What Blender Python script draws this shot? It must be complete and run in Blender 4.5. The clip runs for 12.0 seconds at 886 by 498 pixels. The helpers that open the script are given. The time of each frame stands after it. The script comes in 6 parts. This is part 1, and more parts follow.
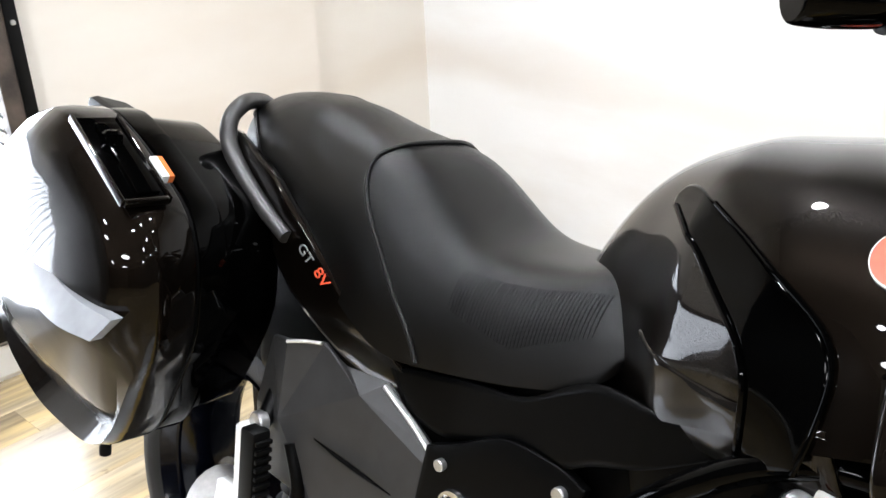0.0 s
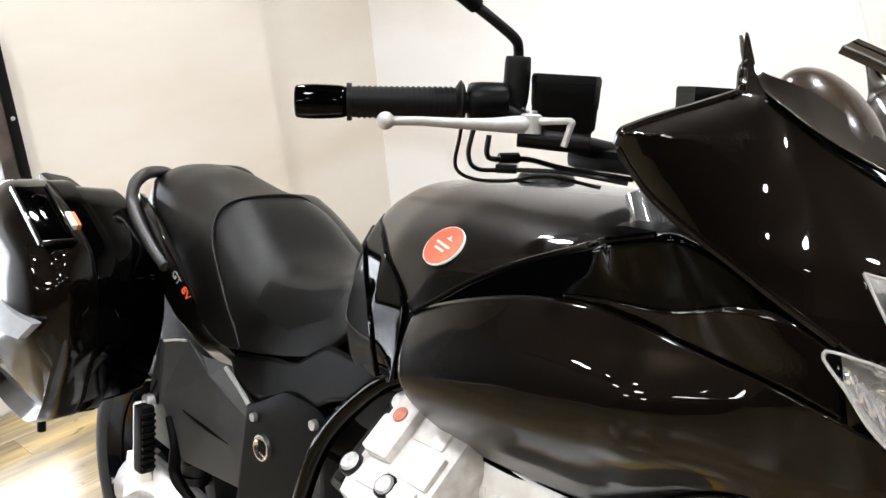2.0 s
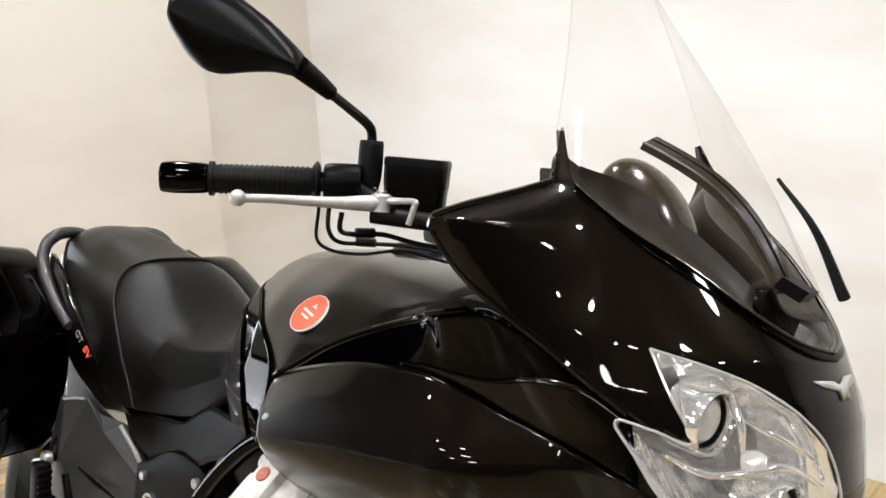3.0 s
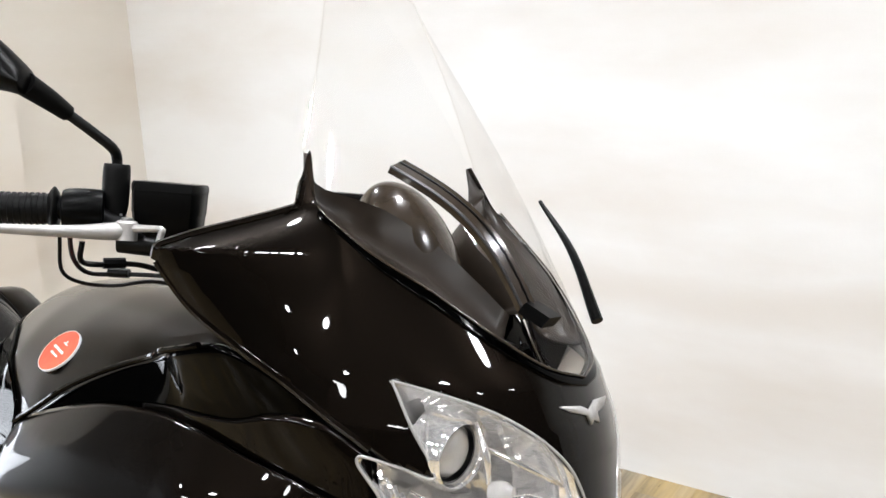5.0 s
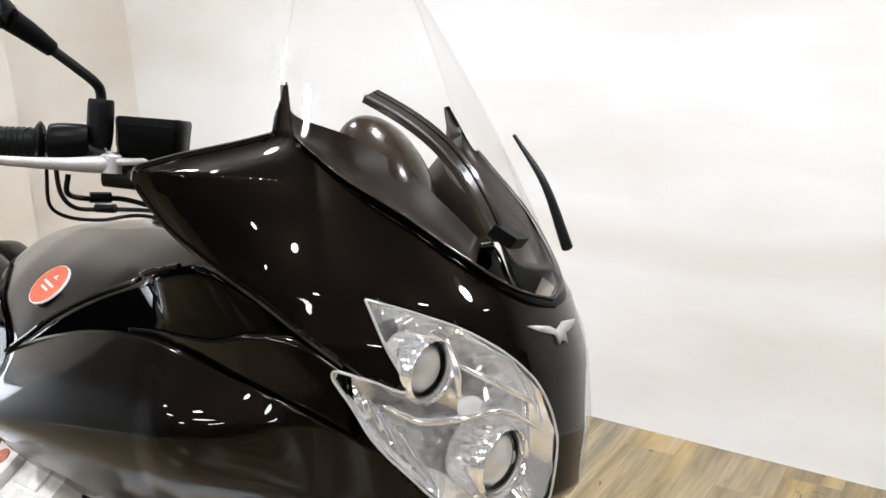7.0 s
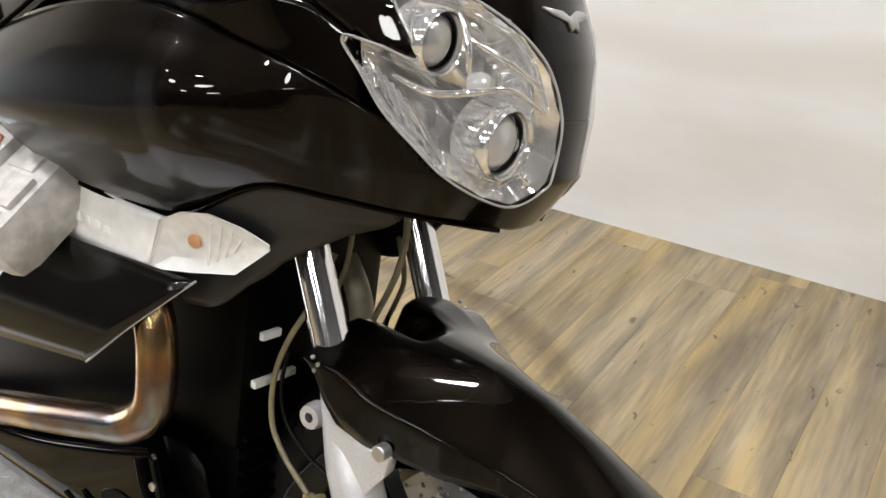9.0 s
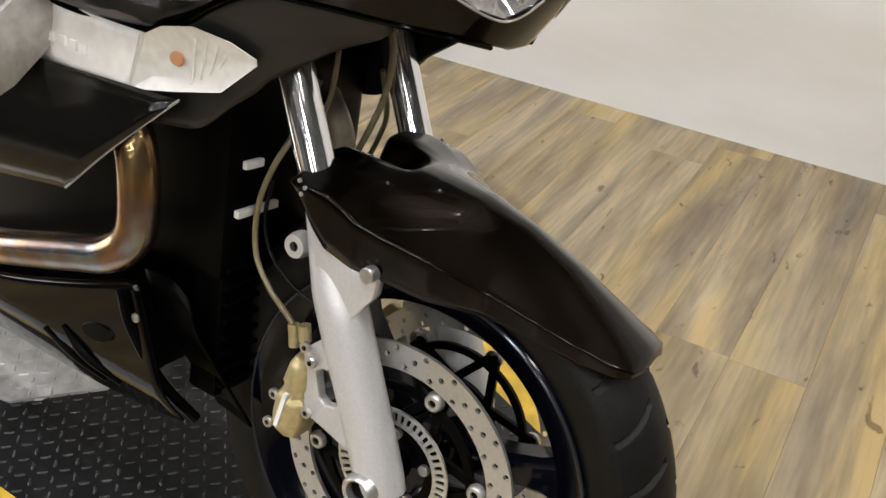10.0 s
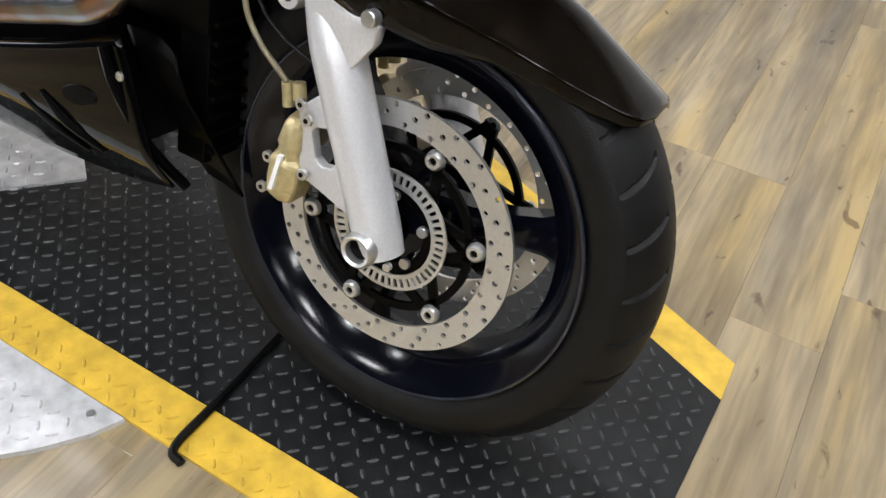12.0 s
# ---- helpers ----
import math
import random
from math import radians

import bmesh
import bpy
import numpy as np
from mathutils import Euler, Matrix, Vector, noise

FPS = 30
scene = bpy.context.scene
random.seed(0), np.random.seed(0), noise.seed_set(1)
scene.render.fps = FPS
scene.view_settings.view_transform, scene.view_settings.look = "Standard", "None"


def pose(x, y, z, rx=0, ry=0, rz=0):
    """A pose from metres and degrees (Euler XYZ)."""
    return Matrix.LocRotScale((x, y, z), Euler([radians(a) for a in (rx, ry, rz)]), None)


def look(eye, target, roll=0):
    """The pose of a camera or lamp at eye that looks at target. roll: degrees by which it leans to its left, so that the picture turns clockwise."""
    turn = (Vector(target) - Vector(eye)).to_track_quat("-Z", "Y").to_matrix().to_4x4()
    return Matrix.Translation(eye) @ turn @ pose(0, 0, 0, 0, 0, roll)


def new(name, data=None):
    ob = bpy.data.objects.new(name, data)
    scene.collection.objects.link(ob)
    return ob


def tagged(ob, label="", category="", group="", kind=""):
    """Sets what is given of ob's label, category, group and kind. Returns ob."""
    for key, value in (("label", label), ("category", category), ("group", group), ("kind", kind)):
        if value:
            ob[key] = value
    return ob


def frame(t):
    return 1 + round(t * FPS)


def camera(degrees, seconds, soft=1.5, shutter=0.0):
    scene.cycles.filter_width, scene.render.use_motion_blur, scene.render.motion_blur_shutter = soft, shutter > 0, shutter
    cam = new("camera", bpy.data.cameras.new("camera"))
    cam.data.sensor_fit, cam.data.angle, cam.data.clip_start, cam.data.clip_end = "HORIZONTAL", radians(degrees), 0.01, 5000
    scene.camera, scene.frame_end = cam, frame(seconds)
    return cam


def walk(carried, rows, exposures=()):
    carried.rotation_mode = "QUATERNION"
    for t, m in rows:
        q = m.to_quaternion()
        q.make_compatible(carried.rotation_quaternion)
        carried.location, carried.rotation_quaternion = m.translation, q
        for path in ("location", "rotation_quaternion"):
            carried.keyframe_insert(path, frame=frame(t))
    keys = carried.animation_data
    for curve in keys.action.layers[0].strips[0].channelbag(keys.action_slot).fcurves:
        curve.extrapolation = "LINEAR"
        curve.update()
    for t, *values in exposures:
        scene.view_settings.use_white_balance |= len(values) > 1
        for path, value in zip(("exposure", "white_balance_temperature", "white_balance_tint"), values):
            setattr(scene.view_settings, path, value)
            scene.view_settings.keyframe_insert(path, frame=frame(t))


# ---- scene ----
cam = camera(52.0, 12.0)
PATH = [
    (0, (-0.35, -0.614, 1.267), (-1.666, 0.677, 0.49), -2.9),
    (0.5, (-0.139, -0.629, 1.295), (-1.603, 0.517, 0.559), -3.2),
    (1, (0.067, -0.562, 1.295), (-1.498, 0.482, 0.617), -2.0),
    (1.5, (0.129, -0.587, 1.307), (-1.364, 0.593, 0.691), -2.6),
    (2, (0.216, -0.667, 1.331), (-1.195, 0.606, 0.706), -5.5),
    (2.5, (0.297, -0.695, 1.346), (-1.065, 0.661, 0.791), -3.7),
    (3, (0.348, -0.622, 1.354), (-1.029, 0.738, 0.848), -3.6),
    (3.5, (0.373, -0.577, 1.352), (-0.93, 0.85, 0.84), -3.9),
    (3.7, (0.383, -0.572, 1.355), (-0.894, 0.877, 0.836), -4.3),
    (5.3, (0.41, -0.518, 1.346), (-0.722, 1.064, 0.883), -2.3),
    (5.5, (0.417, -0.52, 1.347), (-0.718, 1.065, 0.899), -2.6),
    (6, (0.43, -0.521, 1.351), (-0.708, 1.058, 0.889), -2.8),
    (6.5, (0.442, -0.528, 1.33), (-0.687, 1.047, 0.838), -2.7),
    (6.7, (0.445, -0.532, 1.325), (-0.693, 1.031, 0.815), -2.9),
    (8.3, (0.448, -0.575, 1.223), (-0.656, 0.921, 0.486), -0.2),
    (8.5, (0.452, -0.582, 1.213), (-0.64, 0.905, 0.441), 0.1),
    (8.8, (0.453, -0.591, 1.192), (-0.613, 0.884, 0.362), 0.3),
    (9, (0.445, -0.594, 1.178), (-0.58, 0.879, 0.294), 1.1),
    (9.5, (0.438, -0.612, 1.142), (-0.49, 0.849, 0.139), 2.6),
    (10, (0.438, -0.639, 1.111), (-0.439, 0.797, 0.029), 3.3),
    (10.5, (0.447, -0.666, 1.079), (-0.371, 0.737, -0.088), 4.7),
    (11, (0.452, -0.682, 1.049), (-0.319, 0.683, -0.193), 4.8),
    (11.5, (0.438, -0.693, 1.026), (-0.291, 0.644, -0.27), 5.6),
    (12, (0.429, -0.696, 1.011), (-0.256, 0.626, -0.325), 6.1),
]
walk(cam, [(t, look(eye, target, roll)) for t, eye, target, roll in PATH],
     exposures=[(0, -0.25, 5900, 10), (1.0, -0.25, 5850, 10), (2.0, -0.42, 6150, 10), (3.5, -0.68, 6250, 10), (6.0, -0.57, 5950, 10), (8.5, -0.78, 6150, 10), (10.0, -1.02, 6350, 10), (12.0, -0.81, 5950, 10)])

# ---- world and lights ----
LEAN = 12.0  # the motorcycle rests on its side stand
world = bpy.data.worlds.new("world")
scene.world = world
world.use_nodes = True
world.node_tree.nodes["Background"].inputs[0].default_value = (1.0, 0.97, 0.92, 1)
world.node_tree.nodes["Background"].inputs[1].default_value = 0.012


# ---- materials ----
def mat(name, color, rough=0.5, metal=0.0, coat=0.0, noise_scale=0.0, vary=0.15, bump=0.0, bump_scale=200.0, trans=0.0, ior=1.5, rough_vary=0.0, spec=0.5, coat_ior=1.36):
    m = bpy.data.materials.new(name)
    m.use_nodes = True
    nt = m.node_tree
    b = nt.nodes["Principled BSDF"]
    b.inputs["Base Color"].default_value = (*color, 1)
    b.inputs["Roughness"].default_value = rough
    b.inputs["Metallic"].default_value = metal
    b.inputs["Coat Weight"].default_value = coat
    b.inputs["Coat Roughness"].default_value = 0.025
    b.inputs["Coat IOR"].default_value = coat_ior
    b.inputs["Transmission Weight"].default_value = trans
    b.inputs["IOR"].default_value = ior
    b.inputs["Specular IOR Level"].default_value = spec
    tc = nt.nodes.new("ShaderNodeTexCoord")
    if noise_scale:
        n = nt.nodes.new("ShaderNodeTexNoise")
        n.inputs["Scale"].default_value = noise_scale
        n.inputs["Detail"].default_value = 6
        nt.links.new(tc.outputs["Object"], n.inputs["Vector"])
        r = nt.nodes.new("ShaderNodeValToRGB")
        r.color_ramp.elements[0].position, r.color_ramp.elements[1].position = 0.3, 0.7
        r.color_ramp.elements[0].color = (*[c * (1 - vary) for c in color], 1)
        r.color_ramp.elements[1].color = (*[min(1, c * (1 + vary)) for c in color], 1)
        nt.links.new(n.outputs["Fac"], r.inputs["Fac"])
        nt.links.new(r.outputs["Color"], b.inputs["Base Color"])
        if rough_vary:
            mr = nt.nodes.new("ShaderNodeMapRange")
            mr.inputs["To Min"].default_value = max(0.0, rough - rough_vary)
            mr.inputs["To Max"].default_value = min(1.0, rough + rough_vary)
            nt.links.new(n.outputs["Fac"], mr.inputs["Value"])
            nt.links.new(mr.outputs["Result"], b.inputs["Roughness"])
    if bump:
        n2 = nt.nodes.new("ShaderNodeTexNoise")
        n2.inputs["Scale"].default_value = bump_scale
        n2.inputs["Detail"].default_value = 4
        nt.links.new(tc.outputs["Object"], n2.inputs["Vector"])
        bp = nt.nodes.new("ShaderNodeBump")
        bp.inputs["Strength"].default_value = bump
        bp.inputs["Distance"].default_value = 0.002
        nt.links.new(n2.outputs["Fac"], bp.inputs["Height"])
        nt.links.new(bp.outputs["Normal"], b.inputs["Normal"])
    return m


PAINT = mat("black_metallic_paint", (0.0042, 0.0030, 0.0021), 0.37, 0.80, 1.0, 1100, 0.55, spec=0.02, coat_ior=1.31)
GLOSS = mat("gloss_black_plastic", (0.0004, 0.0004, 0.0004), 0.05, 0, 0.0, 30, 0.2, spec=0.075)
MATTE = mat("matte_black_plastic", (0.0008, 0.0008, 0.0008), 0.36, 0, 0, 60, 0.3, 0.08, 900, spec=0.065)
GREY = mat("dark_grey_plastic", (0.019, 0.019, 0.0193), 0.42, 0, 0, 40, 0.2, 0.2, 900, spec=0.5)
RAIL = mat("satin_grey_rail", (0.030, 0.029, 0.028), 0.36, 0.30, 0, 60, 0.2, 0.1, 600)
VINYL = mat("black_seat_vinyl", (0.0010, 0.0009, 0.0008), 0.29, 0, 0, 25, 0.25, 0.25, 1400, spec=0.24)
RUBBER = mat("tyre_rubber", (0.0040, 0.0040, 0.0041), 0.48, 0, 0, 35, 0.45, 0.3, 500, spec=0.22)
GRIPRUB = mat("grip_rubber", (0.0016, 0.0016, 0.0016), 0.5, 0, 0, 50, 0.2, spec=0.12)
SILVER = mat("silver_paint", (0.64, 0.64, 0.65), 0.38, 0.45, 0.3, 300, 0.06)
CAST = mat("cast_aluminium", (0.42, 0.41, 0.40), 0.42, 0.5, 0, 60, 0.15, 0.3, 700)
HANDLE = mat("satin_grey_handle", (0.27, 0.28, 0.30), 0.34, 0.15, 0, 40, 0.1, 0.1, 600)
ROCKER = mat("sand_cast_aluminium", (0.55, 0.53, 0.50), 0.45, 0.2, 0, 60, 0.2, 0.35, 600)
# rim paint made lighter: the lip's line of highlight is in the colour
RIMLIP = mat("highlit_rim_lip", (0.035, 0.038, 0.05), 0.14, 0.4, 0.3, 60, 0.2)
SATIN = mat("satin_silver_plate", (0.88, 0.87, 0.85), 0.34, 0.12, 0.2, 40, 0.08, 0.15, 500)
TUBECHROME = mat("polished_fork_tube", (0.93, 0.93, 0.94), 0.09, 0.93, 0.3, 90, 0.04)
BRASSHOSE = mat("amber_brown_hose", (0.24, 0.21, 0.14), 0.4, 0, 0.2, 60, 0.2)
# paler than the mat: highlights on the treads put into their base colour
TREAD = mat("highlit_rubber_tread", (0.062, 0.063, 0.065), 0.22, 0, 0, 60, 0.4, 0.2, 500, rough_vary=0.08)
CHROME = mat("chrome", (0.85, 0.85, 0.86), 0.06, 1.0)
STEEL = mat("brushed_steel", (0.62, 0.62, 0.61), 0.33, 0.85, 0, 250, 0.06)
GOLD = mat("gold_caliper", (0.50, 0.42, 0.22), 0.4, 0.5, 0, 120, 0.15)
BOLT = mat("zinc_bolt", (0.6, 0.6, 0.6), 0.3, 0.9, 0, 200, 0.1)
BLUEBLACK = mat("dark_blue_rim_paint", (0.0014, 0.0018, 0.0042), 0.13, 0.0, 0.0, 50, 0.2, spec=0.26)
RED = mat("red_enamel", (0.66, 0.085, 0.035), 0.45, 0, 0.1, 80, 0.15)
WHITE = mat("white_print", (0.8, 0.8, 0.78), 0.5, 0, 0, 60, 0.05)
AMBER = mat("pale_amber_bulb", (0.62, 0.30, 0.13), 0.3, 0, 0.3, 80, 0.1)
ORANGE = mat("amber_plastic", (0.55, 0.13, 0.025), 0.3, 0, 0.4, 80, 0.1)
REFLECT = mat("lamp_reflector", (0.85, 0.84, 0.82), 0.12, 0.9)
DARKWALL = mat("charcoal_wall_paint", (0.015, 0.0145, 0.014), 0.8, 0, 0, 4, 0.1, 0.1, 120)


def shade_banded(name, clean, band_and_blotch):
    """Plaster with soft, wide random blotches, a painted band of shade and a fine roller texture."""
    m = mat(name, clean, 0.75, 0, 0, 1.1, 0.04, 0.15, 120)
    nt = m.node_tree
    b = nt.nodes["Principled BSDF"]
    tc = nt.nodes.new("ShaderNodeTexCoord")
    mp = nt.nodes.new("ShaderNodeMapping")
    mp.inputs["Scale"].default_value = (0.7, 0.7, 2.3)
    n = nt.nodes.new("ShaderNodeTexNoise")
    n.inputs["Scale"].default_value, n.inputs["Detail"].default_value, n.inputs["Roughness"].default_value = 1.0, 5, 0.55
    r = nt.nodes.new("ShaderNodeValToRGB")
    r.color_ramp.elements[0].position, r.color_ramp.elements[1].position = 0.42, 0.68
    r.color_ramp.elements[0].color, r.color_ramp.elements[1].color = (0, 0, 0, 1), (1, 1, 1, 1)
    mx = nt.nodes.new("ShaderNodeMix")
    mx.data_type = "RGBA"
    mx.inputs[6].default_value, mx.inputs[7].default_value = (*clean, 1), (*band_and_blotch, 1)
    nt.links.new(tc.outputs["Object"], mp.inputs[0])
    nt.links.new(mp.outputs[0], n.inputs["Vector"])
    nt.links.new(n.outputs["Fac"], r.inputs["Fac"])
    # an uneven band of brownish shade painted into the colour at knee height
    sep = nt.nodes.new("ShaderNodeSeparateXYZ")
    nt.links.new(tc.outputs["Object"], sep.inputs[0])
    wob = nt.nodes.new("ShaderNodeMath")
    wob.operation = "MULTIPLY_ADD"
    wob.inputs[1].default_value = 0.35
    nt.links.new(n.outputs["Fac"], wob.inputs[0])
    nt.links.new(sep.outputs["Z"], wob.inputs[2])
    shade_band = nt.nodes.new("ShaderNodeValToRGB")
    e = shade_band.color_ramp.elements
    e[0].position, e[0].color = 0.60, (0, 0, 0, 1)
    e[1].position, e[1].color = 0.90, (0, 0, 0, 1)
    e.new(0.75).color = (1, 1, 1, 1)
    shade_band.color_ramp.interpolation = "EASE"
    nt.links.new(wob.outputs[0], shade_band.inputs["Fac"])
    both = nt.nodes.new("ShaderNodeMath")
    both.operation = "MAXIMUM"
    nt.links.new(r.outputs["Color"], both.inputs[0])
    nt.links.new(shade_band.outputs["Color"], both.inputs[1])
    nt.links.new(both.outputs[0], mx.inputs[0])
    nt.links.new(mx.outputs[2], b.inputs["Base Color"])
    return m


PLASTERW = shade_banded("white_plaster", (0.80, 0.80, 0.795), (0.70, 0.665, 0.625))
CREAM = shade_banded("cream_plaster", (0.73, 0.69, 0.625), (0.66, 0.60, 0.52))
BASEW = mat("white_painted_board", (0.75, 0.74, 0.71), 0.5, 0, 0, 8, 0.05)
FRAMEWOOD = mat("dark_weathered_wood", (0.06, 0.045, 0.035), 0.6, 0, 0, 14, 0.6, 0.6, 80)
BLACKSTEEL = mat("black_steel", (0.0017, 0.0017, 0.0018), 0.36, 0.0, 0, 30, 0.3, spec=0.17)
GALV = mat("galvanised_mesh", (0.25, 0.25, 0.25), 0.5, 0.5)
MATBLACK = mat("black_rubber_mat", (0.0085, 0.009, 0.0095), 0.32, 0, 0, 20, 0.35, 0.3, 300, rough_vary=0.1, spec=0.35)
YELLOW = mat("yellow_safety_paint", (0.58, 0.375, 0.035), 0.45, 0, 0.1, 25, 0.25, 0.25, 200)
DIAMOND = mat("aluminium_tread_plate", (0.62, 0.62, 0.625), 0.30, 0.35, 0, 40, 0.22, 0.2, 300)
LAMPSILVER = mat("satin_lamp_reflector", (0.93, 0.92, 0.91), 0.07, 0.75, 0.2, 40, 0.06, 0.05, 40)
LAMPGLASS = mat("bulging_lamp_glass", (0.66, 0.65, 0.63), 0.03, 0.35, 1.0, 30, 0.15, coat_ior=1.5)
LAMPGREY = mat("lamp_glass_grey", (0.42, 0.41, 0.40), 0.12, 0.2, 0.6, 40, 0.1)
LINING = mat("dark_cockpit_lining", (0.016, 0.0115, 0.008), 0.36, 0, 0.0, 60, 0.2, spec=0.3)
BROWN = mat("dark_brown_plastic", (0.030, 0.022, 0.015), 0.20, 0, 0.3, 60, 0.2)
LIP = mat("satin_black_lip", (0.008, 0.008, 0.0078), 0.40, 0, 0, 50, 0.2, 0.1, 900)
COPPER = mat("copper_plug", (0.35, 0.11, 0.07), 0.4, 0.3, 0, 80, 0.2)
SIGNAL = mat("pale_signal_reflector", (0.92, 0.91, 0.89), 0.30, 0.05, 0.3, 90, 0.1, 0.2, 120)
PANGLOSS = mat("polished_black_pan", (0.0012, 0.0012, 0.0012), 0.07, 0, 0, 60, 0.3, spec=0.30)
FLAPMAT = mat("dark_tinted_plate", (0.0035, 0.0032, 0.0026), 0.15, 0, 0.0, 60, 0.3, spec=0.4)
HOSE = mat("olive_brake_hose", (0.20, 0.17, 0.10), 0.4, 0, 0.2, 60, 0.2)


def acrylic(name, tint, gloss):
    """Thin clear sheet: see-through with a weak gloss."""
    m = bpy.data.materials.new(name)
    m.use_nodes = True
    nt = m.node_tree
    nt.nodes.remove(nt.nodes["Principled BSDF"])
    out = nt.nodes["Material Output"]
    t = nt.nodes.new("ShaderNodeBsdfTransparent")
    t.inputs[0].default_value = (*tint, 1)
    g = nt.nodes.new("ShaderNodeBsdfGlossy")
    g.inputs["Roughness"].default_value = 0.02
    lw = nt.nodes.new("ShaderNodeLayerWeight")
    lw.inputs["Blend"].default_value = 0.5
    pw = nt.nodes.new("ShaderNodeMath")
    pw.operation = "POWER"
    pw.inputs[1].default_value = 4.0
    nt.links.new(lw.outputs["Facing"], pw.inputs[0])
    f = nt.nodes.new("ShaderNodeMath")
    f.operation = "MULTIPLY_ADD"
    f.inputs[1].default_value, f.inputs[2].default_value = gloss, 0.03
    nt.links.new(pw.outputs[0], f.inputs[0])
    x = nt.nodes.new("ShaderNodeMixShader")
    nt.links.new(f.outputs[0], x.inputs[0])
    nt.links.new(t.outputs[0], x.inputs[1])
    nt.links.new(g.outputs[0], x.inputs[2])
    nt.links.new(x.outputs[0], out.inputs[0])
    return m


CLEAR = acrylic("clear_acrylic", (0.985, 0.98, 0.972), 0.3)
LENS = acrylic("clear_lamp_lens", (0.97, 0.97, 0.97), 0.4)


def titanium():
    m = mat("heat_tinted_steel", (0.5, 0.36, 0.22), 0.22, 0.95)
    nt = m.node_tree
    b = nt.nodes["Principled BSDF"]
    tc = nt.nodes.new("ShaderNodeTexCoord")
    n = nt.nodes.new("ShaderNodeTexNoise")
    n.inputs["Scale"].default_value = 11
    n.inputs["Detail"].default_value = 2
    r = nt.nodes.new("ShaderNodeValToRGB")
    e = r.color_ramp.elements
    e[0].position, e[0].color = 0.30, (0.28, 0.17, 0.065, 1)
    e[1].position, e[1].color = 0.72, (0.25, 0.28, 0.31, 1)
    for p, c in ((0.42, (0.42, 0.30, 0.15, 1)), (0.52, (0.32, 0.18, 0.08, 1)), (0.62, (0.20, 0.14, 0.12, 1))):
        k = e.new(p)
        k.color = c
    nt.links.new(tc.outputs["Object"], n.inputs["Vector"])
    nt.links.new(n.outputs["Fac"], r.inputs["Fac"])
    nt.links.new(r.outputs["Color"], b.inputs["Base Color"])
    return m


TITAN = titanium()


def planks_material():
    m = bpy.data.materials.new("oak_plank")
    m.use_nodes = True
    nt = m.node_tree
    b = nt.nodes["Principled BSDF"]
    tc = nt.nodes.new("ShaderNodeTexCoord")
    oi = nt.nodes.new("ShaderNodeObjectInfo")
    geo = nt.nodes.new("ShaderNodeNewGeometry")
    add = nt.nodes.new("ShaderNodeMath")
    add.operation = "ADD"
    nt.links.new(oi.outputs["Random"], add.inputs[0])
    nt.links.new(geo.outputs["Random Per Island"], add.inputs[1])
    mul = nt.nodes.new("ShaderNodeVectorMath")
    mul.operation = "SCALE"
    comb = nt.nodes.new("ShaderNodeCombineXYZ")
    for k in range(3):
        nt.links.new(add.outputs[0], comb.inputs[k])
    nt.links.new(comb.outputs[0], mul.inputs[0])
    mul.inputs["Scale"].default_value = 37.0
    off = nt.nodes.new("ShaderNodeVectorMath")
    off.operation = "ADD"
    nt.links.new(geo.outputs["Position"], off.inputs[0])
    nt.links.new(mul.outputs[0], off.inputs[1])
    rot = nt.nodes.new("ShaderNodeMapping")
    rot.inputs["Rotation"].default_value = (0, 0, radians(-PLANK_TURN))
    nt.links.new(off.outputs[0], rot.inputs[0])

    def grain(scale, detail, dist):
        mp = nt.nodes.new("ShaderNodeMapping")
        mp.inputs["Scale"].default_value = scale
        n = nt.nodes.new("ShaderNodeTexNoise")
        n.inputs["Scale"].default_value = 1.0
        n.inputs["Detail"].default_value = detail
        n.inputs["Distortion"].default_value = dist
        nt.links.new(rot.outputs[0], mp.inputs[0])
        nt.links.new(mp.outputs[0], n.inputs["Vector"])
        return n

    n1 = grain((1.5, 10, 1), 6, 0.35)
    n2 = grain((7, 95, 1), 4, 0.2)
    n3 = grain((13, 27, 1), 3, 0.9)
    r = nt.nodes.new("ShaderNodeValToRGB")
    e = r.color_ramp.elements
    e[0].position, e[0].color = 0.31, (0.125, 0.097, 0.058, 1)
    e[1].position, e[1].color = 0.64, (0.400, 0.300, 0.150, 1)
    k = e.new(0.48)
    k.color = (0.240, 0.185, 0.105, 1)
    mixf = nt.nodes.new("ShaderNodeMix")
    mixf.data_type = "FLOAT"
    mixf.inputs[0].default_value = 0.24
    nt.links.new(n1.outputs["Fac"], mixf.inputs[2])
    nt.links.new(n2.outputs["Fac"], mixf.inputs[3])
    nt.links.new(mixf.outputs[0], r.inputs["Fac"])
    # knots and dark flecks
    kr = nt.nodes.new("ShaderNodeValToRGB")
    kr.color_ramp.elements[0].position, kr.color_ramp.elements[0].color = 0.27, (0.30, 0.27, 0.25, 1)
    kr.color_ramp.elements[1].position, kr.color_ramp.elements[1].color = 0.34, (1, 1, 1, 1)
    nt.links.new(n3.outputs["Fac"], kr.inputs["Fac"])
    mx = nt.nodes.new("ShaderNodeMix")
    mx.data_type = "RGBA"
    mx.blend_type = "MULTIPLY"
    mx.inputs[0].default_value = 0.8
    nt.links.new(r.outputs["Color"], mx.inputs[6])
    nt.links.new(kr.outputs["Color"], mx.inputs[7])
    # a dark curved tyre mark behind the motorcycle
    dist = nt.nodes.new("ShaderNodeVectorMath")
    dist.operation = "DISTANCE"
    dist.inputs[1].default_value = (-0.85, 0.50, GROUND)
